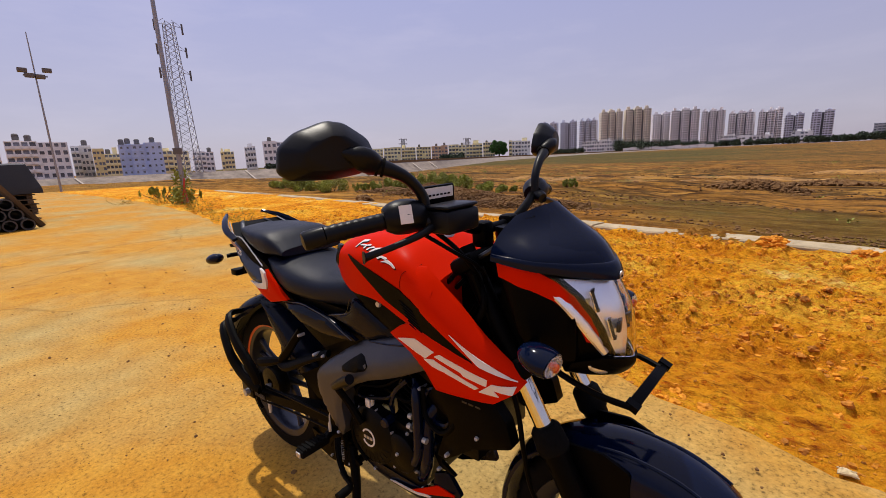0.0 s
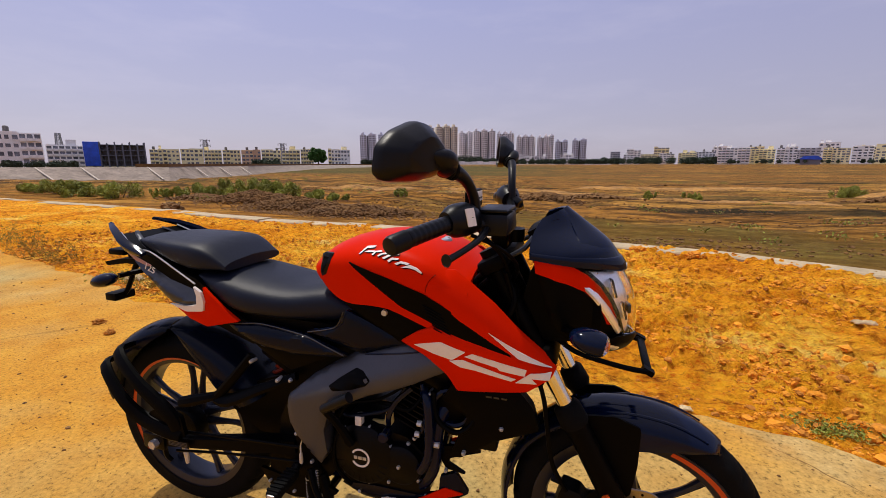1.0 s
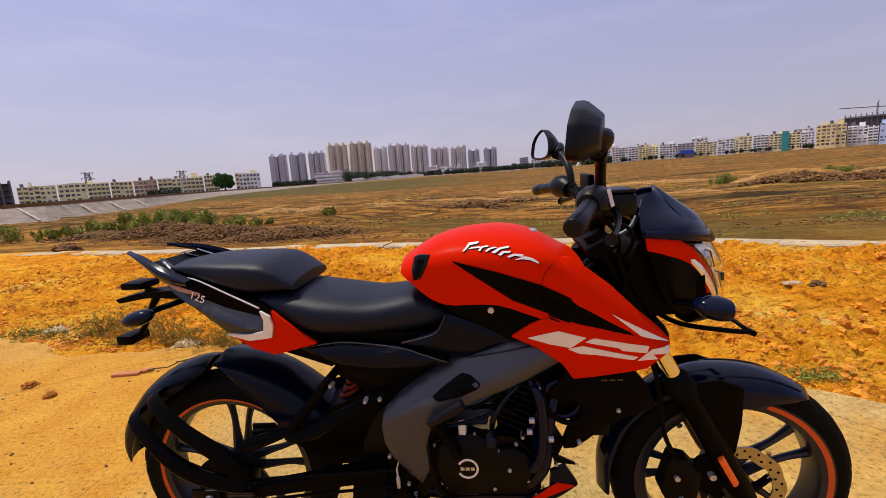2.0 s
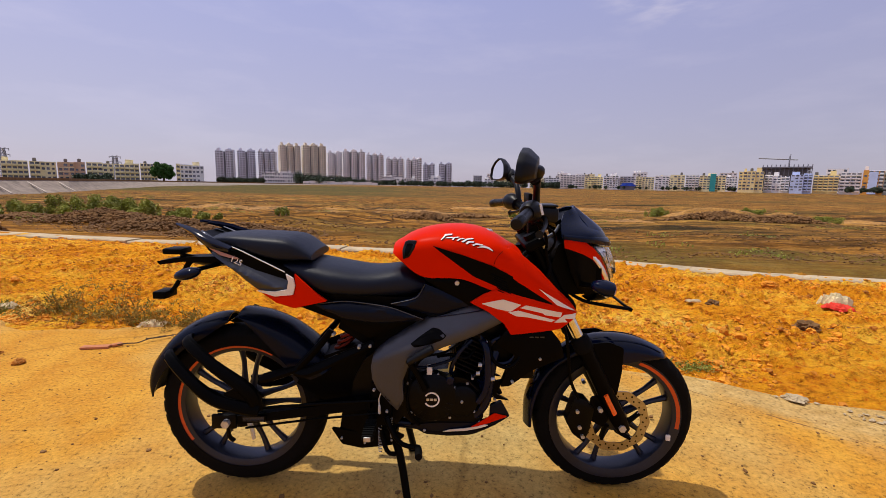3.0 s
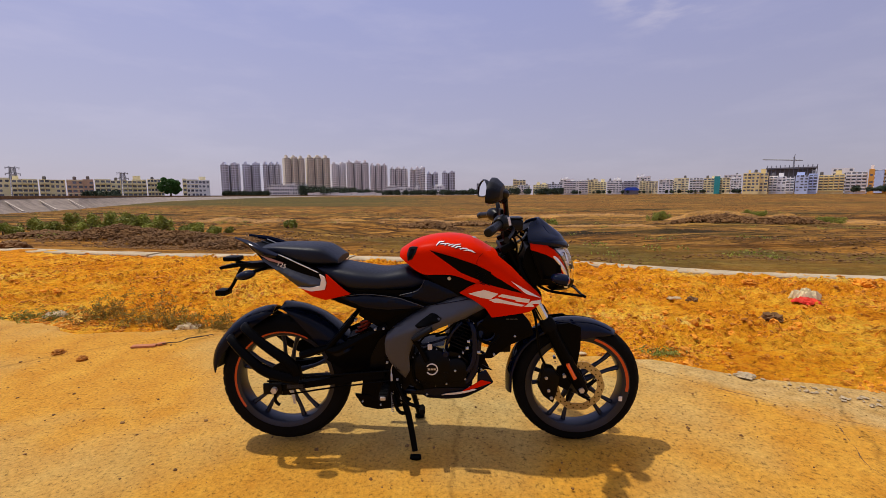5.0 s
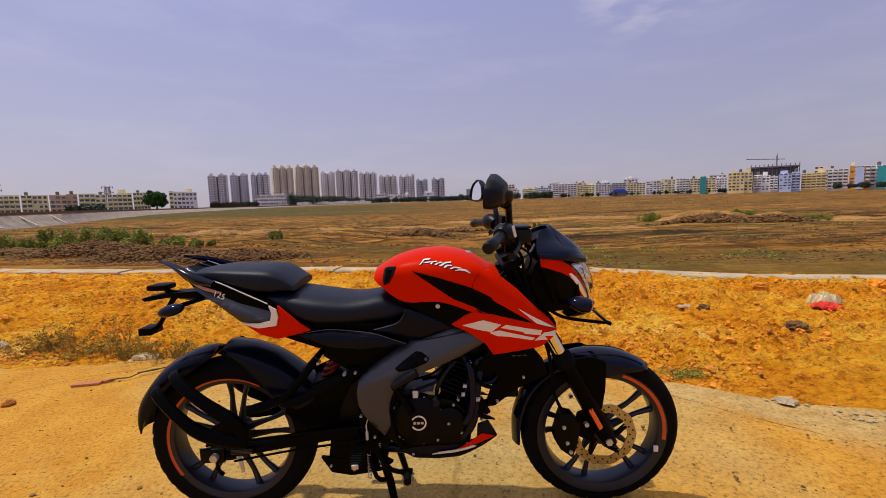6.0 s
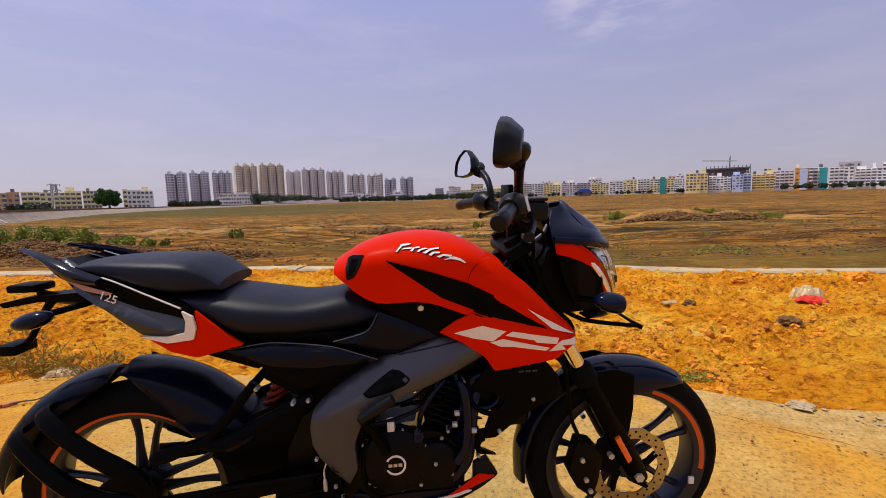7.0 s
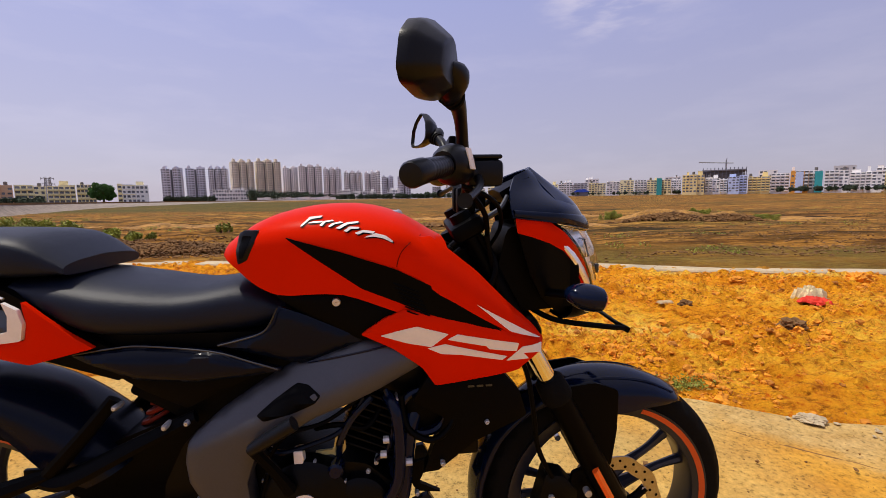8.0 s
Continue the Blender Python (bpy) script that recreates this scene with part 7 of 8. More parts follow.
    # script: overlapping slanted strokes, pale metal over dark shifted copies drawn as their shadow
    strokes = ([(0.703, 0.942), (0.713, 0.953), (0.717, 0.9585), (0.741, 0.9605), (0.738, 0.957), (0.720, 0.9545), (0.707, 0.943)],
               [(0.716, 0.9475), (0.726, 0.9505), (0.744, 0.9515), (0.742, 0.949), (0.727, 0.948)],
               [(0.738, 0.944), (0.745, 0.951), (0.759, 0.953), (0.763, 0.951), (0.748, 0.949), (0.743, 0.943)],
               [(0.753, 0.942), (0.760, 0.947), (0.774, 0.950), (0.780, 0.948), (0.765, 0.9455), (0.758, 0.941)],
               [(0.767, 0.939), (0.784, 0.948), (0.807, 0.950), (0.806, 0.947), (0.788, 0.945), (0.774, 0.937)],
               [(0.781, 0.934), (0.791, 0.941), (0.809, 0.940), (0.807, 0.937), (0.794, 0.937), (0.787, 0.932)],
               [(0.800, 0.930), (0.815, 0.935), (0.836, 0.932), (0.833, 0.928), (0.816, 0.931), (0.806, 0.927)],
               [(0.816, 0.922), (0.837, 0.929), (0.855, 0.924), (0.867, 0.915), (0.866, 0.912), (0.850, 0.920), (0.834, 0.923)])
    for m, dx, dz, rise, deep in ((PLASTIC, 0.0022, -0.0024, 0.0010, 0.002), (WHITE, 0.0, 0.0, 0.0020, 0.002)):
        for q in strokes:
            bp("script_decal", plate([(a + dx, b + dz) for a, b in q], lambda x, z: tank_w(x, z) + rise, s, deep, 0.006, cut=0.12), m, "raised pale script stroke" if m is WHITE else "", tank)
    # joint between tank and shroud
    bp("panel_joint", tube([(x, s * (tank_w(x, z) + 0.0004), z) for x, z in ((0.872, 0.868), (0.880, 0.892), (0.896, 0.910), (0.918, 0.922))], 0.0006, 5, 4), PLASTIC, "", tank)

# ---- side panels
for s in (-1, 1):
    bp("side_panel", plate([(0.654, 0.796), (0.70, 0.778), (0.808, 0.724), (0.689, 0.680), (0.534, 0.727), (0.61, 0.742), (0.632, 0.756)], lambda x, z: 0.140 + 0.10 * (z - 0.74), s, 0.012, 0.016, 0.008, 0.014), SATIN_BLACK, "black side panel below the seat")
    sp = bp("side_panel", plate([(0.286, 0.722), (0.34, 0.729), (0.413, 0.731), (0.534, 0.717), (0.66, 0.676), (0.60, 0.668), (0.50, 0.662), (0.40, 0.672)], lambda x, z: 0.148 - 0.5 * max(0, z - 0.705), s, 0.012, 0.012, 0.008, 0.012), SATIN_BLACK, "gloss black side panel with a raised edge")
    bp("panel_mesh", plate([(0.33, 0.705), (0.40, 0.672), (0.50, 0.664), (0.615, 0.668), (0.54, 0.635), (0.472, 0.602), (0.455, 0.612), (0.40, 0.645)], lambda x, z: 0.136 - 0.15 * (0.70 - z), s, 0.012, 0.02, 0.004), PLASTIC, "matt perforated lower panel", sp)

# thin pale tubes draw the light caught along the side panels' edges
for s in (-1, 1):
    bp("edge_sheen", tube([(0.30, s * 0.139, 0.7235), (0.36, s * 0.137, 0.7305), (0.413, s * 0.1365, 0.7325), (0.534, s * 0.143, 0.7185), (0.60, s * 0.148, 0.698), (0.65, s * 0.149, 0.680)], 0.0016, 6, 4), TAIL_GREY)
    bp("edge_sheen", tube([(0.545, s * 0.1405, 0.728), (0.61, s * 0.142, 0.7435), (0.634, s * 0.1435, 0.758), (0.654, s * 0.147, 0.795)], 0.0016, 6, 4), TAIL_GREY)
bp("brake_switch", tube([(0.507, -0.152, 0.352), (0.507, -0.152, 0.378), (0.506, -0.150, 0.384), (0.505, -0.148, 0.402)], [0.005, 0.005, 0.0025, 0.0025], 8, 1), STEEL, "silver brake light switch")
bp("brake_switch_spring", tube([(0.505, -0.148, 0.402), (0.520, -0.145, 0.445), (0.538, -0.14, 0.472)], 0.002, 6, 2), STEEL)
bp("wiring_hose", tube([(0.605, -0.118, 0.52), (0.64, -0.128, 0.505), (0.70, -0.122, 0.515), (0.76, -0.118, 0.54), (0.80, -0.112, 0.60)], 0.0055, 8, 5), SATIN_BLACK)
bp("coolant_hose", tube([(0.845, -0.11, 0.60), (0.862, -0.132, 0.575), (0.868, -0.138, 0.50), (0.862, -0.136, 0.43), (0.84, -0.128, 0.385)], 0.0125, 12, 5), GLOSS, "glossy black hose beside the cylinder")

# ---- seats
def cushion(stops, bot, wid, n=30, p=3.0):
    rings = []
    x0, x1 = stops[0][0], stops[-1][0]
    for i in range(n + 1):
        x = x0 + (x1 - x0) * i / n
        zt, zb, w = eased(stops, x), eased(bot, x), eased(wid, x)
        ring = []
        for k in range(28):
            a = 2 * math.pi * k / 28
            c, d = math.cos(a), math.sin(a)
            q = 2 / p
            y = w * math.copysign(abs(c) ** q, c)
            z = (zt + zb) / 2 + (zt - zb) / 2 * math.copysign(abs(d) ** q, d)
            if d > 0:
                z -= 0.010 * (y / w) ** 2
            ring.append((x, y, z))
        rings.append(ring)
    return loft(rings)


bp("rider_seat", cushion([(0.19, 0.862), (0.26, 0.860), (0.34, 0.845), (0.46, 0.826), (0.53, 0.832), (0.58, 0.842), (0.62, 0.826), (0.658, 0.796)], [(0.19, 0.842), (0.243, 0.792), (0.315, 0.745), (0.47, 0.735), (0.62, 0.738), (0.658, 0.770)],
                             [(0.19, 0.115), (0.25, 0.136), (0.34, 0.148), (0.44, 0.138), (0.56, 0.116), (0.658, 0.10)], p=3.6), SEAT, "stepped black vinyl rider's seat")
bp("pillion_seat", cushion([(-0.06, 0.934), (-0.02, 0.944), (0.03, 0.947), (0.10, 0.945), (0.200, 0.941), (0.246, 0.922), (0.282, 0.880)], [(-0.06, 0.928), (0.0, 0.908), (0.10, 0.876), (0.17, 0.856), (0.282, 0.860)], [(-0.06, 0.070), (0.0, 0.105), (0.10, 0.126), (0.20, 0.133), (0.282, 0.112)], p=6.0), SEAT, "raised black vinyl pillion seat")
bp("seat_base", plate([(0.20, 0.845), (0.32, 0.75), (0.62, 0.742), (0.66, 0.79), (0.66, 0.74), (0.60, 0.715), (0.31, 0.722), (0.18, 0.80)], 0.112, -1, 0.224, 0.5, cut=0.02), PLASTIC)

# ---- tail
def tail_w(x, z):
    return along([(-0.12, 0.100), (-0.03, 0.134), (0.10, 0.150), (0.22, 0.157), (0.34, 0.155)], x) - 0.10 * max(0, 0.80 - z)


bp("tail_core", plate([(-0.11, 0.945), (-0.02, 0.905), (0.10, 0.875), (0.205, 0.84), (0.33, 0.745), (0.40, 0.70), (0.36, 0.665), (0.235, 0.715), (0.12, 0.768), (-0.03, 0.868)], lambda x, z: tail_w(x, z) - 0.02, -1, 0.24, 0.5, cut=0.03), PLASTIC)
for s in (-1, 1):
    tp = bp("tail_panel", plate([(-0.108, 0.950), (-0.02, 0.908), (0.03, 0.902), (0.208, 0.826), (0.226, 0.808), (0.222, 0.775), (0.172, 0.764), (0.117, 0.770), (0.038, 0.832), (-0.035, 0.876)], lambda x, z: tail_w(x, z) - 0.95 * max(0.0, z - (0.852 - 0.40 * x)) - 0.5 * max(0.0, (0.815 - 0.40 * x) - z), s, 0.01, 0.012, 0.006, 0.012, 0.06), TAIL_GREY, "graphite tail panel with pale edge")
    bp("tail_stripe", plate([(0.212, 0.826), (0.235, 0.812), (0.240, 0.786), (0.232, 0.757), (0.172, 0.750), (0.114, 0.768), (0.172, 0.766), (0.214, 0.774), (0.220, 0.802)], lambda x, z: tail_w(x, z) + 0.002, s, 0.008, 0.012, cut=0.08), WHITE, "white stripe", tp)
    bp("tail_fairing", plate([(0.238, 0.825), (0.30, 0.765), (0.338, 0.735), (0.232, 0.710), (0.175, 0.727), (0.124, 0.764), (0.172, 0.749), (0.233, 0.756), (0.242, 0.786)], lambda x, z: tail_w(x, z) + 0.001, s, 0.010, 0.012, 0.005, 0.01, 0.05), RED, "red tail fairing", tp)
    bp("tail_trim", tube([(-0.10, s * (tail_w(-0.10, 0.9) - 0.012), 0.949), (-0.02, s * (tail_w(-0.02, 0.9) - 0.014), 0.910), (0.03, s * (tail_w(0.03, 0.9) - 0.022), 0.904), (0.12, s * (tail_w(0.12, 0.87) - 0.020), 0.866), (0.205, s * (tail_w(0.2, 0.83) - 0.012), 0.829)], 0.0024, 6, 4), STEEL, "", tp)
    bp("tail_decal", plate([(-0.045, 0.906), (0.0, 0.892), (0.064, 0.872), (0.05, 0.868), (0.0, 0.880)], lambda x, z: tail_w(x, z) + 0.0015, s, 0.002, 0.02, cut=0.05), paint("faded_red_decal", (0.40, 0.20, 0.18), 0.4), "", tp)
    grab = surface([[(0.040, s * 0.138, 0.908), (0.035, s * 0.154, 0.903), (0.030, s * 0.146, 0.892)], [(-0.03, s * 0.132, 0.938), (-0.036, s * 0.150, 0.926), (-0.04, s * 0.136, 0.905)], [(-0.10, s * 0.104, 0.964), (-0.106, s * 0.120, 0.955), (-0.105, s * 0.106, 0.942)], [(-0.172, s * 0.070, 0.976), (-0.172, s * 0.077, 0.971), (-0.165, s * 0.072, 0.965)]], 6, 4, 0.010)
    bp("grab_rail", grab, GLOSS, "split black pillion grab rail")
    bp("rear_indicator_stalk", tube([(-0.05, s * 0.05, 0.835), (-0.085, s * 0.10, 0.828), (-0.095, s * 0.125, 0.826)], 0.008, 8, 3), PLASTIC)
    bm = bmesh.new()
    bmesh.ops.create_uvsphere(bm, u_segments=20, v_segments=12, radius=1, matrix=Matrix.Translation((-0.088, s * 0.172, 0.825)) @ Matrix.Rotation(radians(-14), 4, "Y") @ Matrix.Diagonal((0.042, 0.028, 0.019, 1)))
    bp("rear_indicator", bm, GLOSS, "black teardrop rear indicator")
text = bpy.data.curves.new("tail_number", "FONT")
text.body, text.size, text.extrude = "125", 0.027, 0.0006
text.align_x = text.align_y = "CENTER"
text_ob = new("tail_number", text)
flat = bpy.data.meshes.new_from_object(text_ob.evaluated_get(bpy.context.evaluated_depsgraph_get()))
bpy.data.objects.remove(text_ob)
for s in (-1, 1):
    me = flat.copy()
    me.materials.clear()
    me.materials.append(WHITE)
    m = Matrix.Translation((0.052, s * (tail_w(0.052, 0.858) + 0.0002), 0.862)) @ Matrix.Rotation(radians(24), 4, "Y") @ Matrix.Rotation(radians(90 if s < 0 else -90), 4, "X") @ (Matrix.Identity(4) if s < 0 else Matrix.Diagonal((1, -1, 1, 1)))
    me.transform(OFF @ m)
    o = new("tail_number", me)
    o.parent = BIKE
    tagged(o, "small pale model number")
bp("tail_lamp", box(-0.252, -0.186, -0.035, 0.035, 0.862, 0.882, 0.006), PLASTIC, "slim tail lamp")
bp("tail_lamp_arm", plate([(-0.272, 0.838), (-0.20, 0.852), (-0.10, 0.857), (-0.03, 0.86), (-0.02, 0.83), (-0.10, 0.836), (-0.18, 0.838), (-0.262, 0.826)], 0.035, -1, 0.07, 0.5), PLASTIC)
bp("plate_hanger", tube([(-0.17, 0, 0.842), (-0.200, 0, 0.80), (-0.232, 0, 0.745), (-0.255, 0, 0.72)], [0.012, 0.008, 0.008, 0.008], 8, 3), PLASTIC)
bp("rear_reflector", box(-0.296, -0.250, -0.035, 0.035, 0.704, 0.730, 0.004), PLASTIC, "black plate bracket with reflector")
bp("tail_underguard", tube([(-0.03, 0, 0.845), (-0.11, 0, 0.836), (-0.19, 0, 0.848), (-0.20, 0, 0.868)], [0.016, 0.012, 0.010, 0.008], 8, 3, flat=2.2), PLASTIC)

# ---- fork, head, lamp
fork_a, fork_b = Vector((1.372, 0, 0.262)), Vector((1.004, 0, 0.955))
for s in (-1, 1):
    y = Vector((-0.004, s * 0.092, 0.006))
    leg = bp("fork_leg", tube([fork_a + y, fork_a.lerp(fork_b, 0.06) + y, fork_a.lerp(fork_b, 0.40) + y, fork_a.lerp(fork_b, 0.445) + y], [0.024, 0.029, 0.027, 0.030], 18, 1), PLASTIC, "black fork lower leg", front=True)
    bp("fork_tube", tube([fork_a.lerp(fork_b, 0.44) + y, fork_a.lerp(fork_b, 0.64) + y], 0.0185, 18, 1), CHROME, "bright chromed fork tube", front=True)
    bp("fork_boot", tube([fork_a.lerp(fork_b, 0.425) + y, fork_a.lerp(fork_b, 0.435) + y, fork_a.lerp(fork_b, 0.485) + y, fork_a.lerp(fork_b, 0.495) + y], [0.031, 0.034, 0.031, 0.024], 18, 1), RUBBER, "black rubber fork seal boot", leg, True)
    bp("fork_upper", tube([fork_a.lerp(fork_b, 0.64) + y, fork_b + y], 0.021, 18, 1), PLASTIC, front=True)
    q = fork_a.lerp(fork_b, 0.105) + Vector((-0.012, s * 0.124, 0.01))
    w = (fork_b - fork_a).normalized()
    bp("fork_reflector", tube([q, q + w * 0.078], 0.0108, 6, 1, flat=0.6), AMBER, "amber side reflector", leg, True)
    bp("axle_clamp", lathe([(0.001, -0.014), (0.013, -0.014), (0.013, 0.012), (0.001, 0.012)], segs=6, at=(1.353, s * 0.112, 0.289)), STEEL, "", leg, True)
    bp("fork_bolt", lathe([(0.001, -0.008), (0.008, -0.008), (0.008, 0.008), (0.001, 0.008)], segs=10, at=(1.277, s * 0.105, 0.349)), STEEL, "", leg, True)
bm = plate([(1.19, 0.385), (1.232, 0.375), (1.262, 0.34), (1.25, 0.26), (1.235, 0.21), (1.19, 0.245), (1.165, 0.29)], 0.098, -1, 0.045, 0.02, 0.008)
bp("brake_caliper", bm, ALLOY, "black two-piston brake caliper", front=True)
for x, z in ((1.20, 0.335), (1.212, 0.275), (1.225, 0.24)):
    bp("caliper_bolt", lathe([(0.001, -0.005), (0.007, -0.005), (0.007, 0.005), (0.001, 0.005)], segs=8, at=(x, -0.100, z)), STEEL, front=True)
bp("caliper_bracket", plate([(1.25, 0.38), (1.30, 0.40), (1.33, 0.33), (1.30, 0.27), (1.24, 0.30)], 0.085, -1, 0.010, 0.5), PLASTIC, front=True)
bp("brake_hose", tube([(1.20, -0.10, 0.385), (1.165, -0.11, 0.46), (1.150, -0.115, 0.56), (1.135, -0.11, 0.64), (1.09, -0.10, 0.75), (1.05, -0.13, 0.92)], 0.0055, 8, 5), PLASTIC, front=True)
bp("speed_cable", tube([(1.33, 0.09, 0.31), (1.24, 0.12, 0.45), (1.19, 0.10, 0.62), (1.12, 0.06, 0.85)], 0.005, 8, 5), PLASTIC, front=True)
for t, h in ((0.66, 0.022), (0.965, 0.018)):
    c = fork_a.lerp(fork_b, t)
    bm = box(-0.035, 0.035, -0.128, 0.128, -h, h, 0.012)
    bm.transform(Matrix.Translation(c) @ Matrix.Rotation(radians(-28), 4, "Y"))
    bp("fork_yoke", bm, PLASTIC, "", front=True)
bp("steering_stem", tube([(1.115, 0, 0.70), (1.00, 0, 0.925)], 0.035, 14, 1), PLASTIC, front=True)
bp("lamp_bracket", plate([(1.06, 0.76), (1.10, 0.93), (1.19, 0.94), (1.25, 0.85), (1.25, 0.765), (1.14, 0.755)], 0.085, -1, 0.17, 0.5), PLASTIC, front=True)


def cheek_w(x, z):
    return 0.128 - 0.56 * max(0.0, x - 1.155) - 0.25 * max(0.0, 0.80 - z)


lens_net = [[(1.165, -0.143, 0.930), (1.228, -0.102, 0.924), (1.294, 0, 0.912), (1.228, 0.102, 0.924), (1.165, 0.143, 0.930)],
            [(1.226, -0.112, 0.878), (1.278, -0.072, 0.872), (1.317, 0, 0.866), (1.278, 0.072, 0.872), (1.226, 0.112, 0.878)],
            [(1.266, -0.086, 0.822), (1.303, -0.052, 0.818), (1.327, 0, 0.815), (1.303, 0.052, 0.818), (1.266, 0.086, 0.822)],
            [(1.290, -0.060, 0.776), (1.312, -0.036, 0.772), (1.327, 0, 0.768), (1.312, 0.036, 0.772), (1.290, 0.060, 0.776)]]
lens_net = [[(x, y * 0.81, z) for x, y, z in r] for r in lens_net]
lens = bp("headlamp_lens", surface(lens_net, 6, 6, 0.003), GLASS, "clear faceted headlamp lens", front=True)
lens.visible_shadow = False
def lamp_x(y, z):
    """How far forward the lens stands at a height and breadth."""
    xc = along([(0.768, 1.327), (0.815, 1.327), (0.866, 1.317), (0.912, 1.294)], z)
    xe = along([(0.772, 1.290), (0.820, 1.266), (0.876, 1.226), (0.927, 1.165)], z)
    w = along([(0.772, 0.049), (0.820, 0.070), (0.876, 0.091), (0.927, 0.116)], z)
    return xc - (xc - xe) * min(1.0, abs(y) / w) ** 1.4


# the bowl lies close behind the lens at its rim and deep in the middle
bp("headlamp_bowl", surface([[(x - 0.004 - 0.014 * (1 - (k - 2) ** 2 / 4) ** 0.7, y * 0.985, z + (0.85 - z) * 0.03) for k, (x, y, z) in enumerate(r)] for r in lens_net], 4, 4, 0.004), FROST, "silver lamp bowl", front=True)
for s in (-1, 1):
    for y, z, a, b, turn in ((0.040, 0.880, 0.020, 0.020, 20), (0.026, 0.826, 0.016, 0.020, 16)):
        way = Matrix.Translation((lamp_x(y, z) - 0.019, s * y, z)) @ Matrix.Rotation(radians(-s * turn), 4, "Z") @ Matrix.Rotation(radians(-16), 4, "Y")
        bm = box(-0.002, 0.002, -a, a, -b, b, 0.001)
        bm.transform(way)
        cup = bp("lamp_reflector", bm, SILVER, "bright framed lamp reflector", lens, True)
        bm = bmesh.new()
        for y0, y1, z0, z1 in ((-a, a, b - 0.003, b), (-a, a, -b, 0.003 - b), (-a, 0.003 - a, -b, b), (a - 0.003, a, -b, b)):
            add_box(bm, 0.001, 0.006, y0, y1, z0, z1)
        bm.transform(way)
        bp("reflector_frame", bm, TAIL_GREY, "", lens, True)
    bp("lamp_bezel", tube([(lamp_x(0.104, 0.922) - 0.004, s * 0.104, 0.924), (lamp_x(0.082, 0.872) - 0.004, s * 0.083, 0.872), (lamp_x(0.062, 0.822) - 0.004, s * 0.063, 0.818), (lamp_x(0.045, 0.785) - 0.004, s * 0.045, 0.780)], [0.006, 0.011, 0.011, 0.008], 8, 5, flat=0.5), FROST, "bright bezel along the lamp's rim", lens, True)
    bm = box(-0.004, 0.004, -0.016, 0.016, -0.010, 0.010, 0.002)
    bm.transform(Matrix.Translation((lamp_x(0.022, 0.832) - 0.007, s * 0.022, 0.832)) @ Matrix.Rotation(radians(-s * 16), 4, "Z"))
    bp("pilot_lamp", bm, TAIL_GREY, "grey pilot lamp block", lens, True)
bp("lamp_bulb_cover", box(1.262, 1.285, -0.022, 0.022, 0.80, 0.835, 0.006), ALLOY, "", lens, True)
for s in (-1, 1):
    bp("lamp_tab", box(1.248, 1.262, s * 0.054 - 0.008, s * 0.054 + 0.008, 0.862, 0.884, 0.002), BRASS, "", lens, True)
    ch = bp("lamp_cheek", plate([(1.104, 0.955), (1.155, 0.957), (1.186, 0.944), (1.220, 0.923), (1.250, 0.892), (1.273, 0.857), (1.288, 0.824), (1.302, 0.775), (1.288, 0.748), (1.262, 0.733), (1.213, 0.743), (1.164, 0.790), (1.139, 0.837), (1.122, 0.894)], cheek_w, s, 0.006, 0.014, 0.006, 0.012, 0.06), PLASTIC, "black headlamp cheek with red flash", front=True)
    bp("cheek_flash", plate([(1.108, 0.950), (1.130, 0.954), (1.152, 0.952), (1.182, 0.940), (1.216, 0.918), (1.245, 0.888), (1.267, 0.853), (1.281, 0.820), (1.284, 0.797), (1.263, 0.803), (1.252, 0.830), (1.238, 0.855), (1.213, 0.881), (1.178, 0.900), (1.141, 0.914), (1.112, 0.922)], lambda x, z: cheek_w(x, z) + 0.003, s, 0.005, 0.014, 0.003, 0.01, 0.06), RED, "red flash on the headlamp cheek", ch, True)
    bm = bmesh.new()
    bmesh.ops.create_uvsphere(bm, u_segments=20, v_segments=12, radius=1, matrix=Matrix.Translation((1.282, s * 0.052, 0.752)) @ Matrix.Rotation(radians(s * -52), 4, "Z") @ Matrix.Rotation(radians(18), 4, "Y") @ Matrix.Diagonal((0.026, 0.007, 0.013, 1)))
    bp("position_lamp", bm, FROST, "small clear position lamp", ch, True)
    # indicators: dark shell, clear front, amber bulb
    wm = Matrix.Translation((1.234, s * 0.180, 0.806)) @ Matrix.Rotation(radians(s * 4), 4, "Z") @ Matrix.Rotation(radians(12), 4, "Y")
    bm = bmesh.new()
    bmesh.ops.create_uvsphere(bm, u_segments=24, v_segments=16, radius=1, matrix=wm @ Matrix.Diagonal((0.046, 0.033, 0.025, 1)))
    bmesh.ops.bisect_plane(bm, geom=bm.verts[:] + bm.edges[:] + bm.faces[:], plane_co=wm @ Vector((0.022, 0, 0)), plane_no=wm.to_3x3() @ Vector((1, 0, 0)), clear_outer=True)
    bmesh.ops.holes_fill(bm, edges=[e for e in bm.edges if e.is_boundary])
    ind = bp("front_indicator", bm, GLOSS, "dark indicator with clear lens and amber bulb", front=True)
    bm = bmesh.new()
    bmesh.ops.create_uvsphere(bm, u_segments=24, v_segments=16, radius=1, matrix=wm @ Matrix.Diagonal((0.045, 0.032, 0.024, 1)))
    bmesh.ops.bisect_plane(bm, geom=bm.verts[:] + bm.edges[:] + bm.faces[:], plane_co=wm @ Vector((0.0225, 0, 0)), plane_no=wm.to_3x3() @ Vector((1, 0, 0)), clear_inner=True)
    back = wm.inverted()
    for q in bm.verts:
        p = back @ q.co
        p.x = 0.0225 + (p.x - 0.0225) * 0.5
        q.co = wm @ p
    il = bp("indicator_lens", bm, GLASS, "clear lens", ind, True)
    il.visible_shadow = False
    bm = bmesh.new()
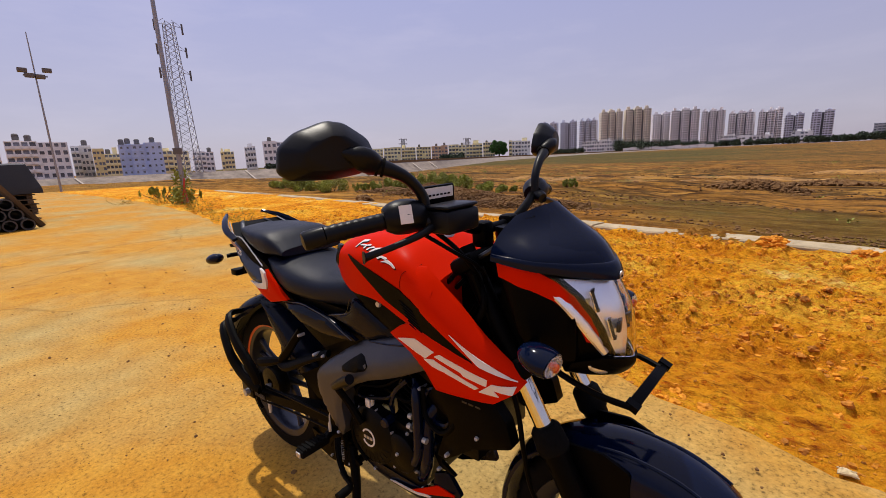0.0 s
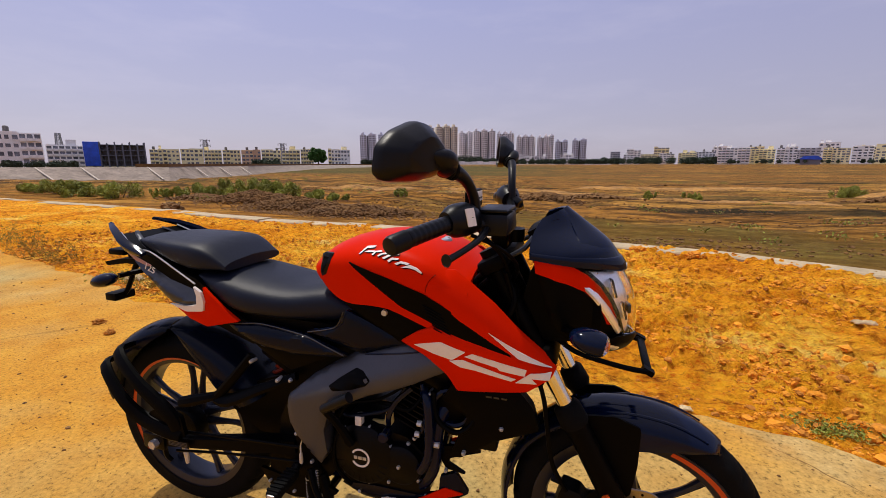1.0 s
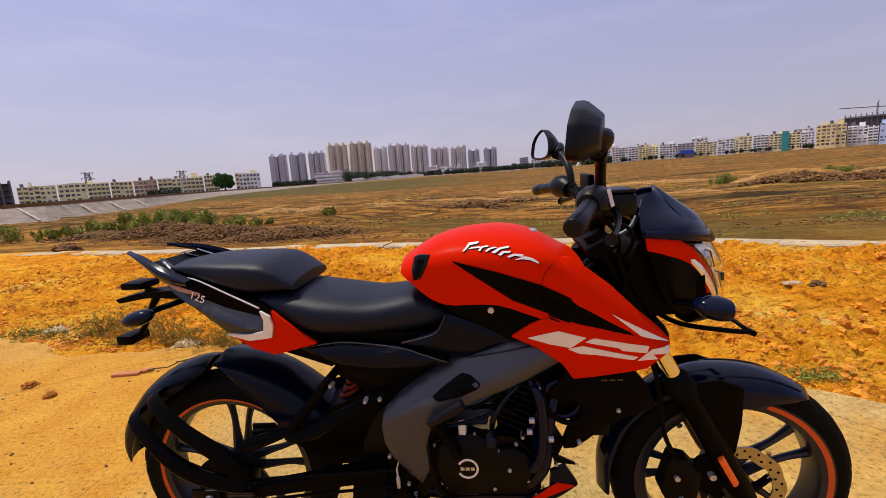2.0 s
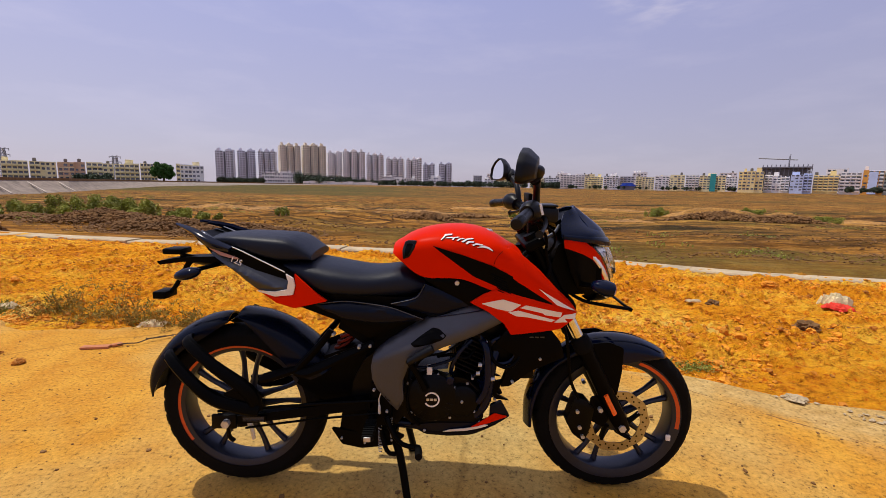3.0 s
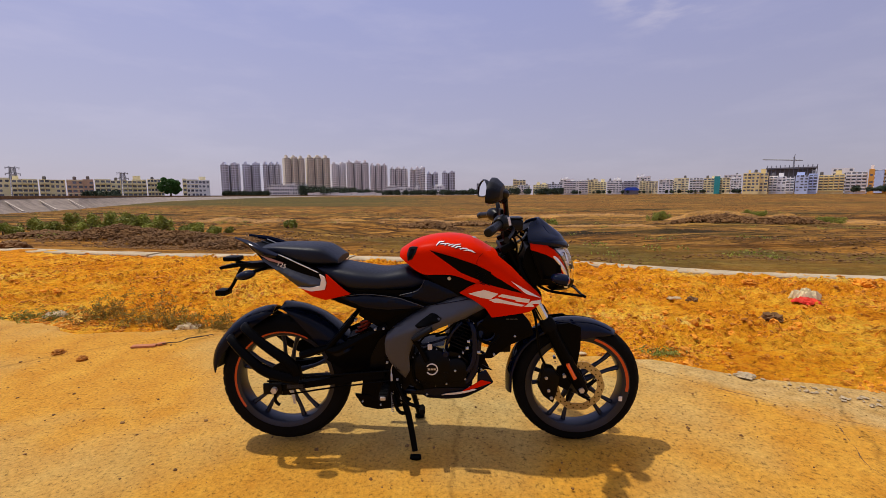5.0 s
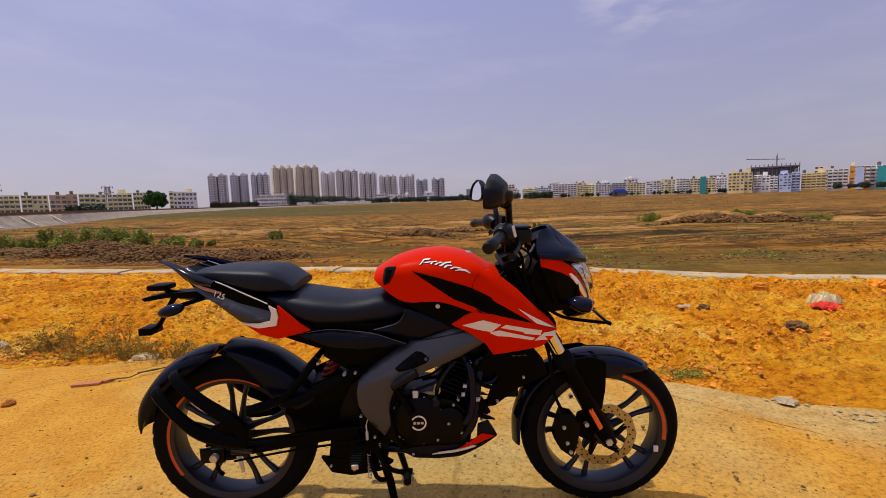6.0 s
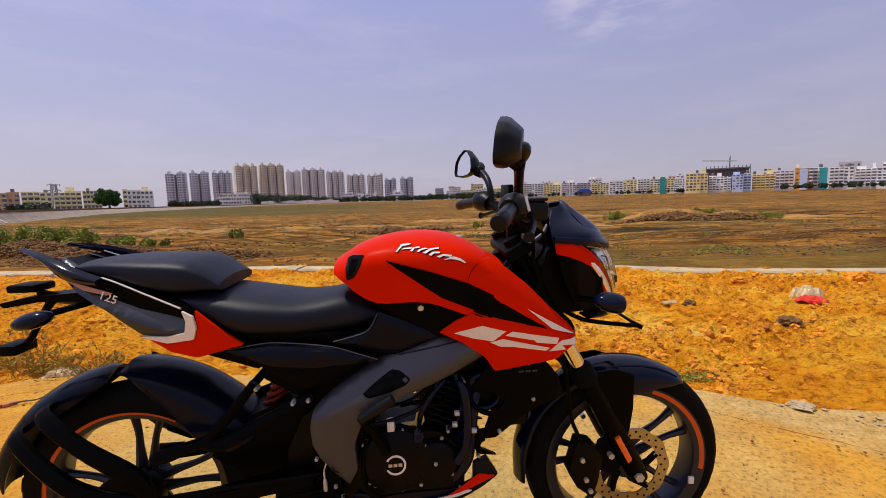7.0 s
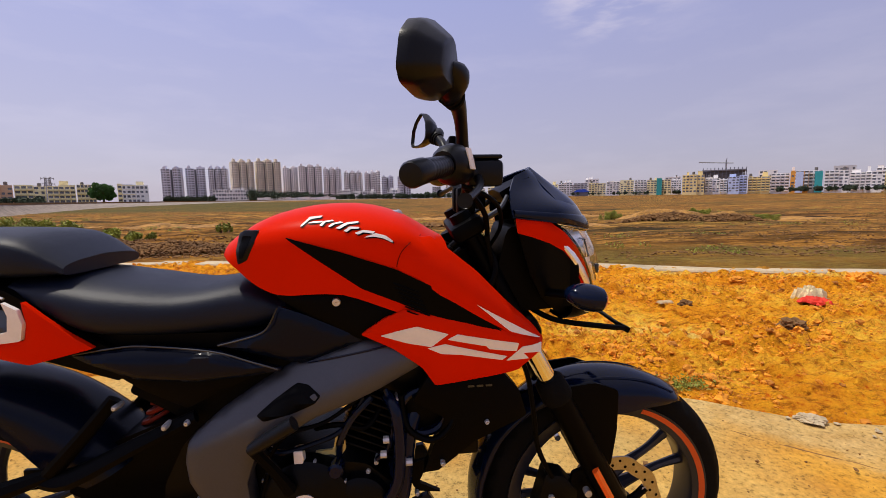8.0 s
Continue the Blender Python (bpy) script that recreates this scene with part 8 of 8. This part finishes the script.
    bmesh.ops.create_icosphere(bm, subdivisions=2, radius=0.007, matrix=wm @ Matrix.Translation((0.0265, 0, 0)))
    bp("indicator_bulb", bm, AMBER, "amber bulb", ind, True)
    bm = lathe([(0.001, 0.0), (0.021, 0.0), (0.021, 0.001), (0.001, 0.001)], segs=24, axis="X")
    bm.transform(wm @ Matrix.Translation((0.0228, 0, 0)) @ Matrix.Diagonal((1, 1.25, 0.95, 1)))
    bp("indicator_reflector", bm, SILVER, "", ind, True)
    bp("indicator_stalk", tube([(1.175, s * 0.11, 0.800), (1.212, s * 0.150, 0.804)], 0.010, 10, 1, flat=0.7), PLASTIC, "", ind, True)
    bp("plate_bracket_rod", tube([(1.14, s * 0.05, 0.765), (1.20, s * 0.075, 0.733), (1.29, s * 0.095, 0.722), (1.35, s * 0.085, 0.712)], 0.006, 8, 4), PLASTIC, front=True)
strip = box(-0.010, 0.010, -0.084, 0.112, -0.0035, 0.0035, 0.003)
for y in (-0.077, 0.105):
    add_box(strip, -0.012, 0.012, y - 0.009, y + 0.009, -0.006, 0.006)
strip.transform(Matrix.Translation((1.352, 0, 0.711)) @ Matrix.Rotation(radians(26), 4, "Y"))
bp("plate_bracket_bar", strip, PLASTIC, "black front plate bracket strip", front=True)
bp("lamp_chin", surface([[(1.24, -0.082, 0.760), (1.292, -0.060, 0.774), (1.330, 0, 0.767), (1.292, 0.060, 0.774), (1.24, 0.082, 0.760)], [(1.235, -0.082, 0.745), (1.288, -0.058, 0.752), (1.326, 0, 0.748), (1.288, 0.058, 0.752), (1.235, 0.082, 0.745)], [(1.22, -0.070, 0.732), (1.268, -0.045, 0.728), (1.298, 0, 0.724), (1.268, 0.045, 0.728), (1.22, 0.070, 0.732)], [(1.20, -0.05, 0.742), (1.22, -0.03, 0.735), (1.23, 0, 0.733), (1.22, 0.03, 0.735), (1.20, 0.05, 0.742)]], 4, 4, 0.006), PLASTIC, "black chin below the headlamp", front=True)
visor_net = [[(1.116, -0.076, 1.032), (1.146, -0.050, 1.045), (1.160, 0, 1.051), (1.146, 0.050, 1.045), (1.116, 0.076, 1.032)],
             [(1.102, -0.112, 1.004), (1.162, -0.072, 1.010), (1.206, 0, 1.016), (1.162, 0.072, 1.010), (1.102, 0.112, 1.004)],
             [(1.098, -0.142, 0.974), (1.200, -0.121, 0.970), (1.268, 0, 0.968), (1.200, 0.121, 0.970), (1.098, 0.142, 0.974)],
             [(1.100, -0.152, 0.953), (1.200, -0.130, 0.938), (1.298, 0, 0.914), (1.200, 0.130, 0.938), (1.100, 0.152, 0.953)]]
bp("fly_screen", surface([[(x, y * 0.90, z) for x, y, z in r] for r in visor_net], 7, 7, 0.005), GLOSS, "dark blue-black moulded fly screen", front=True)
fine_net = [[(x, y * 0.90, z) for x, y, z in r] for r in visor_net]


def screen_point(v, y):
    """A point of the fly screen: v from its top (0) to its foot (1), at a breadth from -1 to 1."""
    i = min(2, int(v * 3))
    f = v * 3 - i
    rows = [smooth_line(fine_net[k], 8) for k in (i, i + 1)]
    k = (y + 1) / 2 * (len(rows[0]) - 1)
    j = min(len(rows[0]) - 2, int(k))
    a, b = (Vector(r[j]).lerp(Vector(r[j + 1]), k - j) for r in rows)
    return a.lerp(b, f)


def lifted(v, y, d):
    p = screen_point(v, y)
    return p + Vector((0.55, 0.45 * y, 0.70)).normalized() * d


bp("screen_centre", surface([[lifted(v, y * w, 0.0038 - 0.0034 * abs(y) ** 4) for y in (-1, -0.5, 0, 0.5, 1)] for v, w in ((0.01, 0.22), (0.3, 0.34), (0.6, 0.46), (0.85, 0.56))], 5, 5, 0.003), GLOSS, "raised middle panel of the fly screen", front=True)
bp("screen_trim", surface([[lifted(v, y, d) for y in (-1, -0.75, -0.5, -0.25, 0, 0.25, 0.5, 0.75, 1)] for v, d in ((0.80, 0.001), (0.84, 0.006), (0.93, 0.0075), (1.0, 0.004))], 4, 4, 0.003), GLOSS, "lower trim of the fly screen above the lamp", front=True)
bp("screen_badge", lathe([(0.001, 0.0), (0.008, 0.0), (0.008, 0.003), (0.001, 0.003)], segs=20, at=(1.296, 0, 0.921), axis="X"), STEEL, "small round badge", front=True)
bp("instrument_panel", surface([[(1.085, -0.075, 1.000), (1.085, 0, 1.004), (1.085, 0.075, 1.000)], [(1.125, -0.072, 1.022), (1.130, 0, 1.028), (1.125, 0.072, 1.022)], [(1.150, -0.055, 1.030), (1.158, 0, 1.038), (1.150, 0.055, 1.030)]], 4, 4, 0.03), PLASTIC, "black instrument panel", front=True)
for s in (-1, 1):
    bp("screen_brace", tube([(1.045, s * 0.10, 0.945), (1.082, s * 0.098, 0.968), (1.100, s * 0.085, 0.992)], 0.006, 8, 4), TAIL_GREY, front=True)

# ---- handlebar, controls, mirrors
bar = [(0.927, -0.385, 1.033), (0.957, -0.30, 1.044), (0.985, -0.22, 1.044), (1.012, -0.14, 1.022), (1.018, -0.06, 0.995), (1.018, 0.06, 0.995), (1.012, 0.14, 1.022), (0.985, 0.22, 1.044), (0.957, 0.30, 1.044), (0.927, 0.385, 1.033)]
hb = bp("handlebar", tube(bar, 0.011, 12, 5), PLASTIC, "black tubular handlebar", front=True)
for s in (-1, 1):
    S = lambda pts: [(x, s * y, z) for x, y, z in pts]
    ga, gb = Vector((0.929, s * 0.380, 1.0335)), Vector((0.968, s * 0.262, 1.045))
    grip_bm = tube([ga.lerp(gb, k / 36) for k in range(37)], [0.0162 if k % 4 in (1, 2) else 0.0157 for k in range(37)], 16, 1)
    bp("grip", grip_bm, MOULDED, "ribbed rubber grip", hb, True)
    bp("bar_end", tube(S([(0.9135, 0.4145, 1.0270), (0.914, 0.413, 1.0272), (0.9155, 0.409, 1.028), (0.929, 0.380, 1.0335)]), [0.0085, 0.0150, 0.0172, 0.0172], 18, 1), MOULDED, "black bar-end weight", hb, True)
    bp("switch_housing", tube(S([(0.962, 0.272, 1.045), (0.972, 0.255, 1.047), (0.985, 0.225, 1.047), (0.996, 0.198, 1.040)]), [0.022, 0.032, 0.033, 0.024], 14, 4), MOULDED, "rounded black switch housing", hb, True)
    bp("lever_perch", tube(S([(0.990, 0.205, 1.04), (1.012, 0.20, 1.035), (1.025, 0.195, 1.03)]), [0.016, 0.017, 0.013], 10, 3), MOULDED, "", hb, True)
    bp("hand_lever", tube(S([(1.024, 0.200, 1.028), (1.022, 0.245, 1.016), (1.008, 0.295, 1.004), (0.990, 0.338, 0.994), (0.987, 0.345, 0.993)]), [0.009, 0.007, 0.006, 0.007, 0.012], 10, 5), MOULDED, "black hand lever", hb, True)
    # mirror
    stem = S([(1.000, 0.200, 1.045), (0.998, 0.205, 1.085), (0.992, 0.235, 1.120), (0.982, 0.275, 1.140), (0.966, 0.296, 1.148)])
    mr = bp("mirror_stem", tube(stem, [0.012, 0.0105, 0.011, 0.014, 0.016], 12, 5), MOULDED, "black mirror stem", None, True)
    u, v, n = Vector((-0.26, s * 0.966, 0)), Vector((0.10, 0, 0.995)), Vector((-0.96, s * -0.26, 0.09))
    c = Vector((0.934, s * 0.354, 1.172))
    out = [(-0.080, -0.010), (-0.066, 0.022), (-0.025, 0.050), (0.005, 0.054), (0.055, 0.036), (0.082, 0.012), (0.086, -0.028), (0.070, -0.042), (0.0, -0.046), (-0.050, -0.040), (-0.076, -0.030)]
    out = [(a, b, 0) for a, b in soften(out, 0.2)]
    rings = [[c + u * a * f * 1.02 + v * b * f * 0.96 - n * d for a, b, _ in out] for f, d in ((0.91, 0.0), (0.94, -0.009), (1.0, -0.008), (1.015, 0.004), (0.97, 0.012), (0.64, 0.034), (0.58, 0.0365))]
    bp("mirror_shell", loft(rings), MOULDED, "angular black mirror shell", mr, True)
    lobe = [c + u * a - n * d + v * b for a, b, d in ((-0.010, 0.0, 0.030), (-0.040, -0.008, 0.034), (-0.064, -0.020, 0.026), (-0.072, -0.030, 0.016))]
    bp("mirror_socket", tube(lobe, [0.008, 0.022, 0.022, 0.017], 14, 4, flat=0.8), MOULDED, "rounded socket where the stem meets the shell", mr, True)
    for k in range(3):
        q = Vector(stem[3]).lerp(Vector(stem[4]), 0.15 + 0.35 * k)
        way = (Vector(stem[4]) - Vector(stem[3])).normalized() * 0.0022
        bp("gaiter_rib", tube([q - way, q + way], 0.0172, 14, 1), RUBBER, "", mr, True)
    gl = bmesh.new()
    gl.faces.new([gl.verts.new(c + u * a * 0.89 + v * b * 0.83 + n * 0.0035) for a, b, _ in out])
    r = bmesh.ops.extrude_face_region(gl, geom=gl.faces[:])
    for q in r["geom"]:
        if isinstance(q, bmesh.types.BMVert):
            q.co -= n * 0.004
    bp("mirror_glass", gl, MIRROR, "mirror glass", mr, True, smooth=False)
bp("master_cylinder", box(1.005, 1.068, -0.212, -0.118, 1.012, 1.058, 0.010), MOULDED, "black brake fluid reservoir", hb, True)
bp("reservoir_lid", box(1.004, 1.066, -0.210, -0.120, 1.0585, 1.066, 0.004), MOULDED, "", hb, True)
bp("label_holder", box(0.976, 0.9885, -0.196, -0.100, 1.060, 1.098, 0.003), PLASTIC, "", hb, True)
bp("paper_label", box(0.989, 0.9905, -0.188, -0.108, 1.073, 1.094, 0.0), WHITE, "white paper label", hb, True)
for k in range(6):
    bp("label_bar", box(0.9908, 0.9914, -0.180 + k * 0.011, -0.173 + k * 0.011, 1.078, 1.0815), PLASTIC, "", hb, True)
lbl = box(-0.012, 0.012, -0.001, 0.001, -0.017, 0.017)
lbl.transform(Matrix.Translation((1.006, -0.2560, 1.0560)) @ Matrix.Rotation(radians(66), 4, "Z") @ Matrix.Rotation(radians(-14), 4, "X"))
bp("sticker", lbl, WHITE, "white paper sticker on the switch housing", hb, True)
for y in (-0.05, 0.05):
    bp("bar_clamp", box(1.000, 1.038, y - 0.018, y + 0.018, 0.955, 1.012, 0.008), PLASTIC, "", hb, True)
bp("starter_switch", box(0.968, 0.982, -0.235, -0.215, 1.070, 1.078, 0.002), RED, "red engine switch", hb, True)
bp("ignition_lock", lathe([(0.001, 0.955), (0.022, 0.955), (0.024, 0.965), (0.024, 0.985), (0.001, 0.985)], segs=20, at=(1.045, 0, 0.01), axis="Z"), ALLOY, front=True)
for pts, r in (([(1.005, -0.18, 1.01), (1.045, -0.15, 0.96), (1.05, -0.10, 0.88), (1.0, -0.09, 0.80)], 0.005),
               ([(0.995, -0.215, 1.015), (1.055, -0.20, 0.985), (1.075, -0.13, 0.93), (1.04, -0.07, 0.86)], 0.004), ([(1.03, -0.10, 0.93), (1.07, -0.12, 0.86), (1.04, -0.13, 0.80), (0.99, -0.11, 0.78)], 0.007)):
    bp("control_cable", tube(pts, r, 8, 5), PLASTIC, "", None, True)
for x, y, z in ((0.978, -0.115, 0.895), (0.97, -0.12, 0.885), (0.99, -0.10, 0.88)):
    bp("cable_sleeve", tube([(x - 0.012, y, z - 0.012), (x + 0.014, y, z + 0.012)], 0.0055, 8, 1), ALLOY, "dark cable sleeve", None, True)
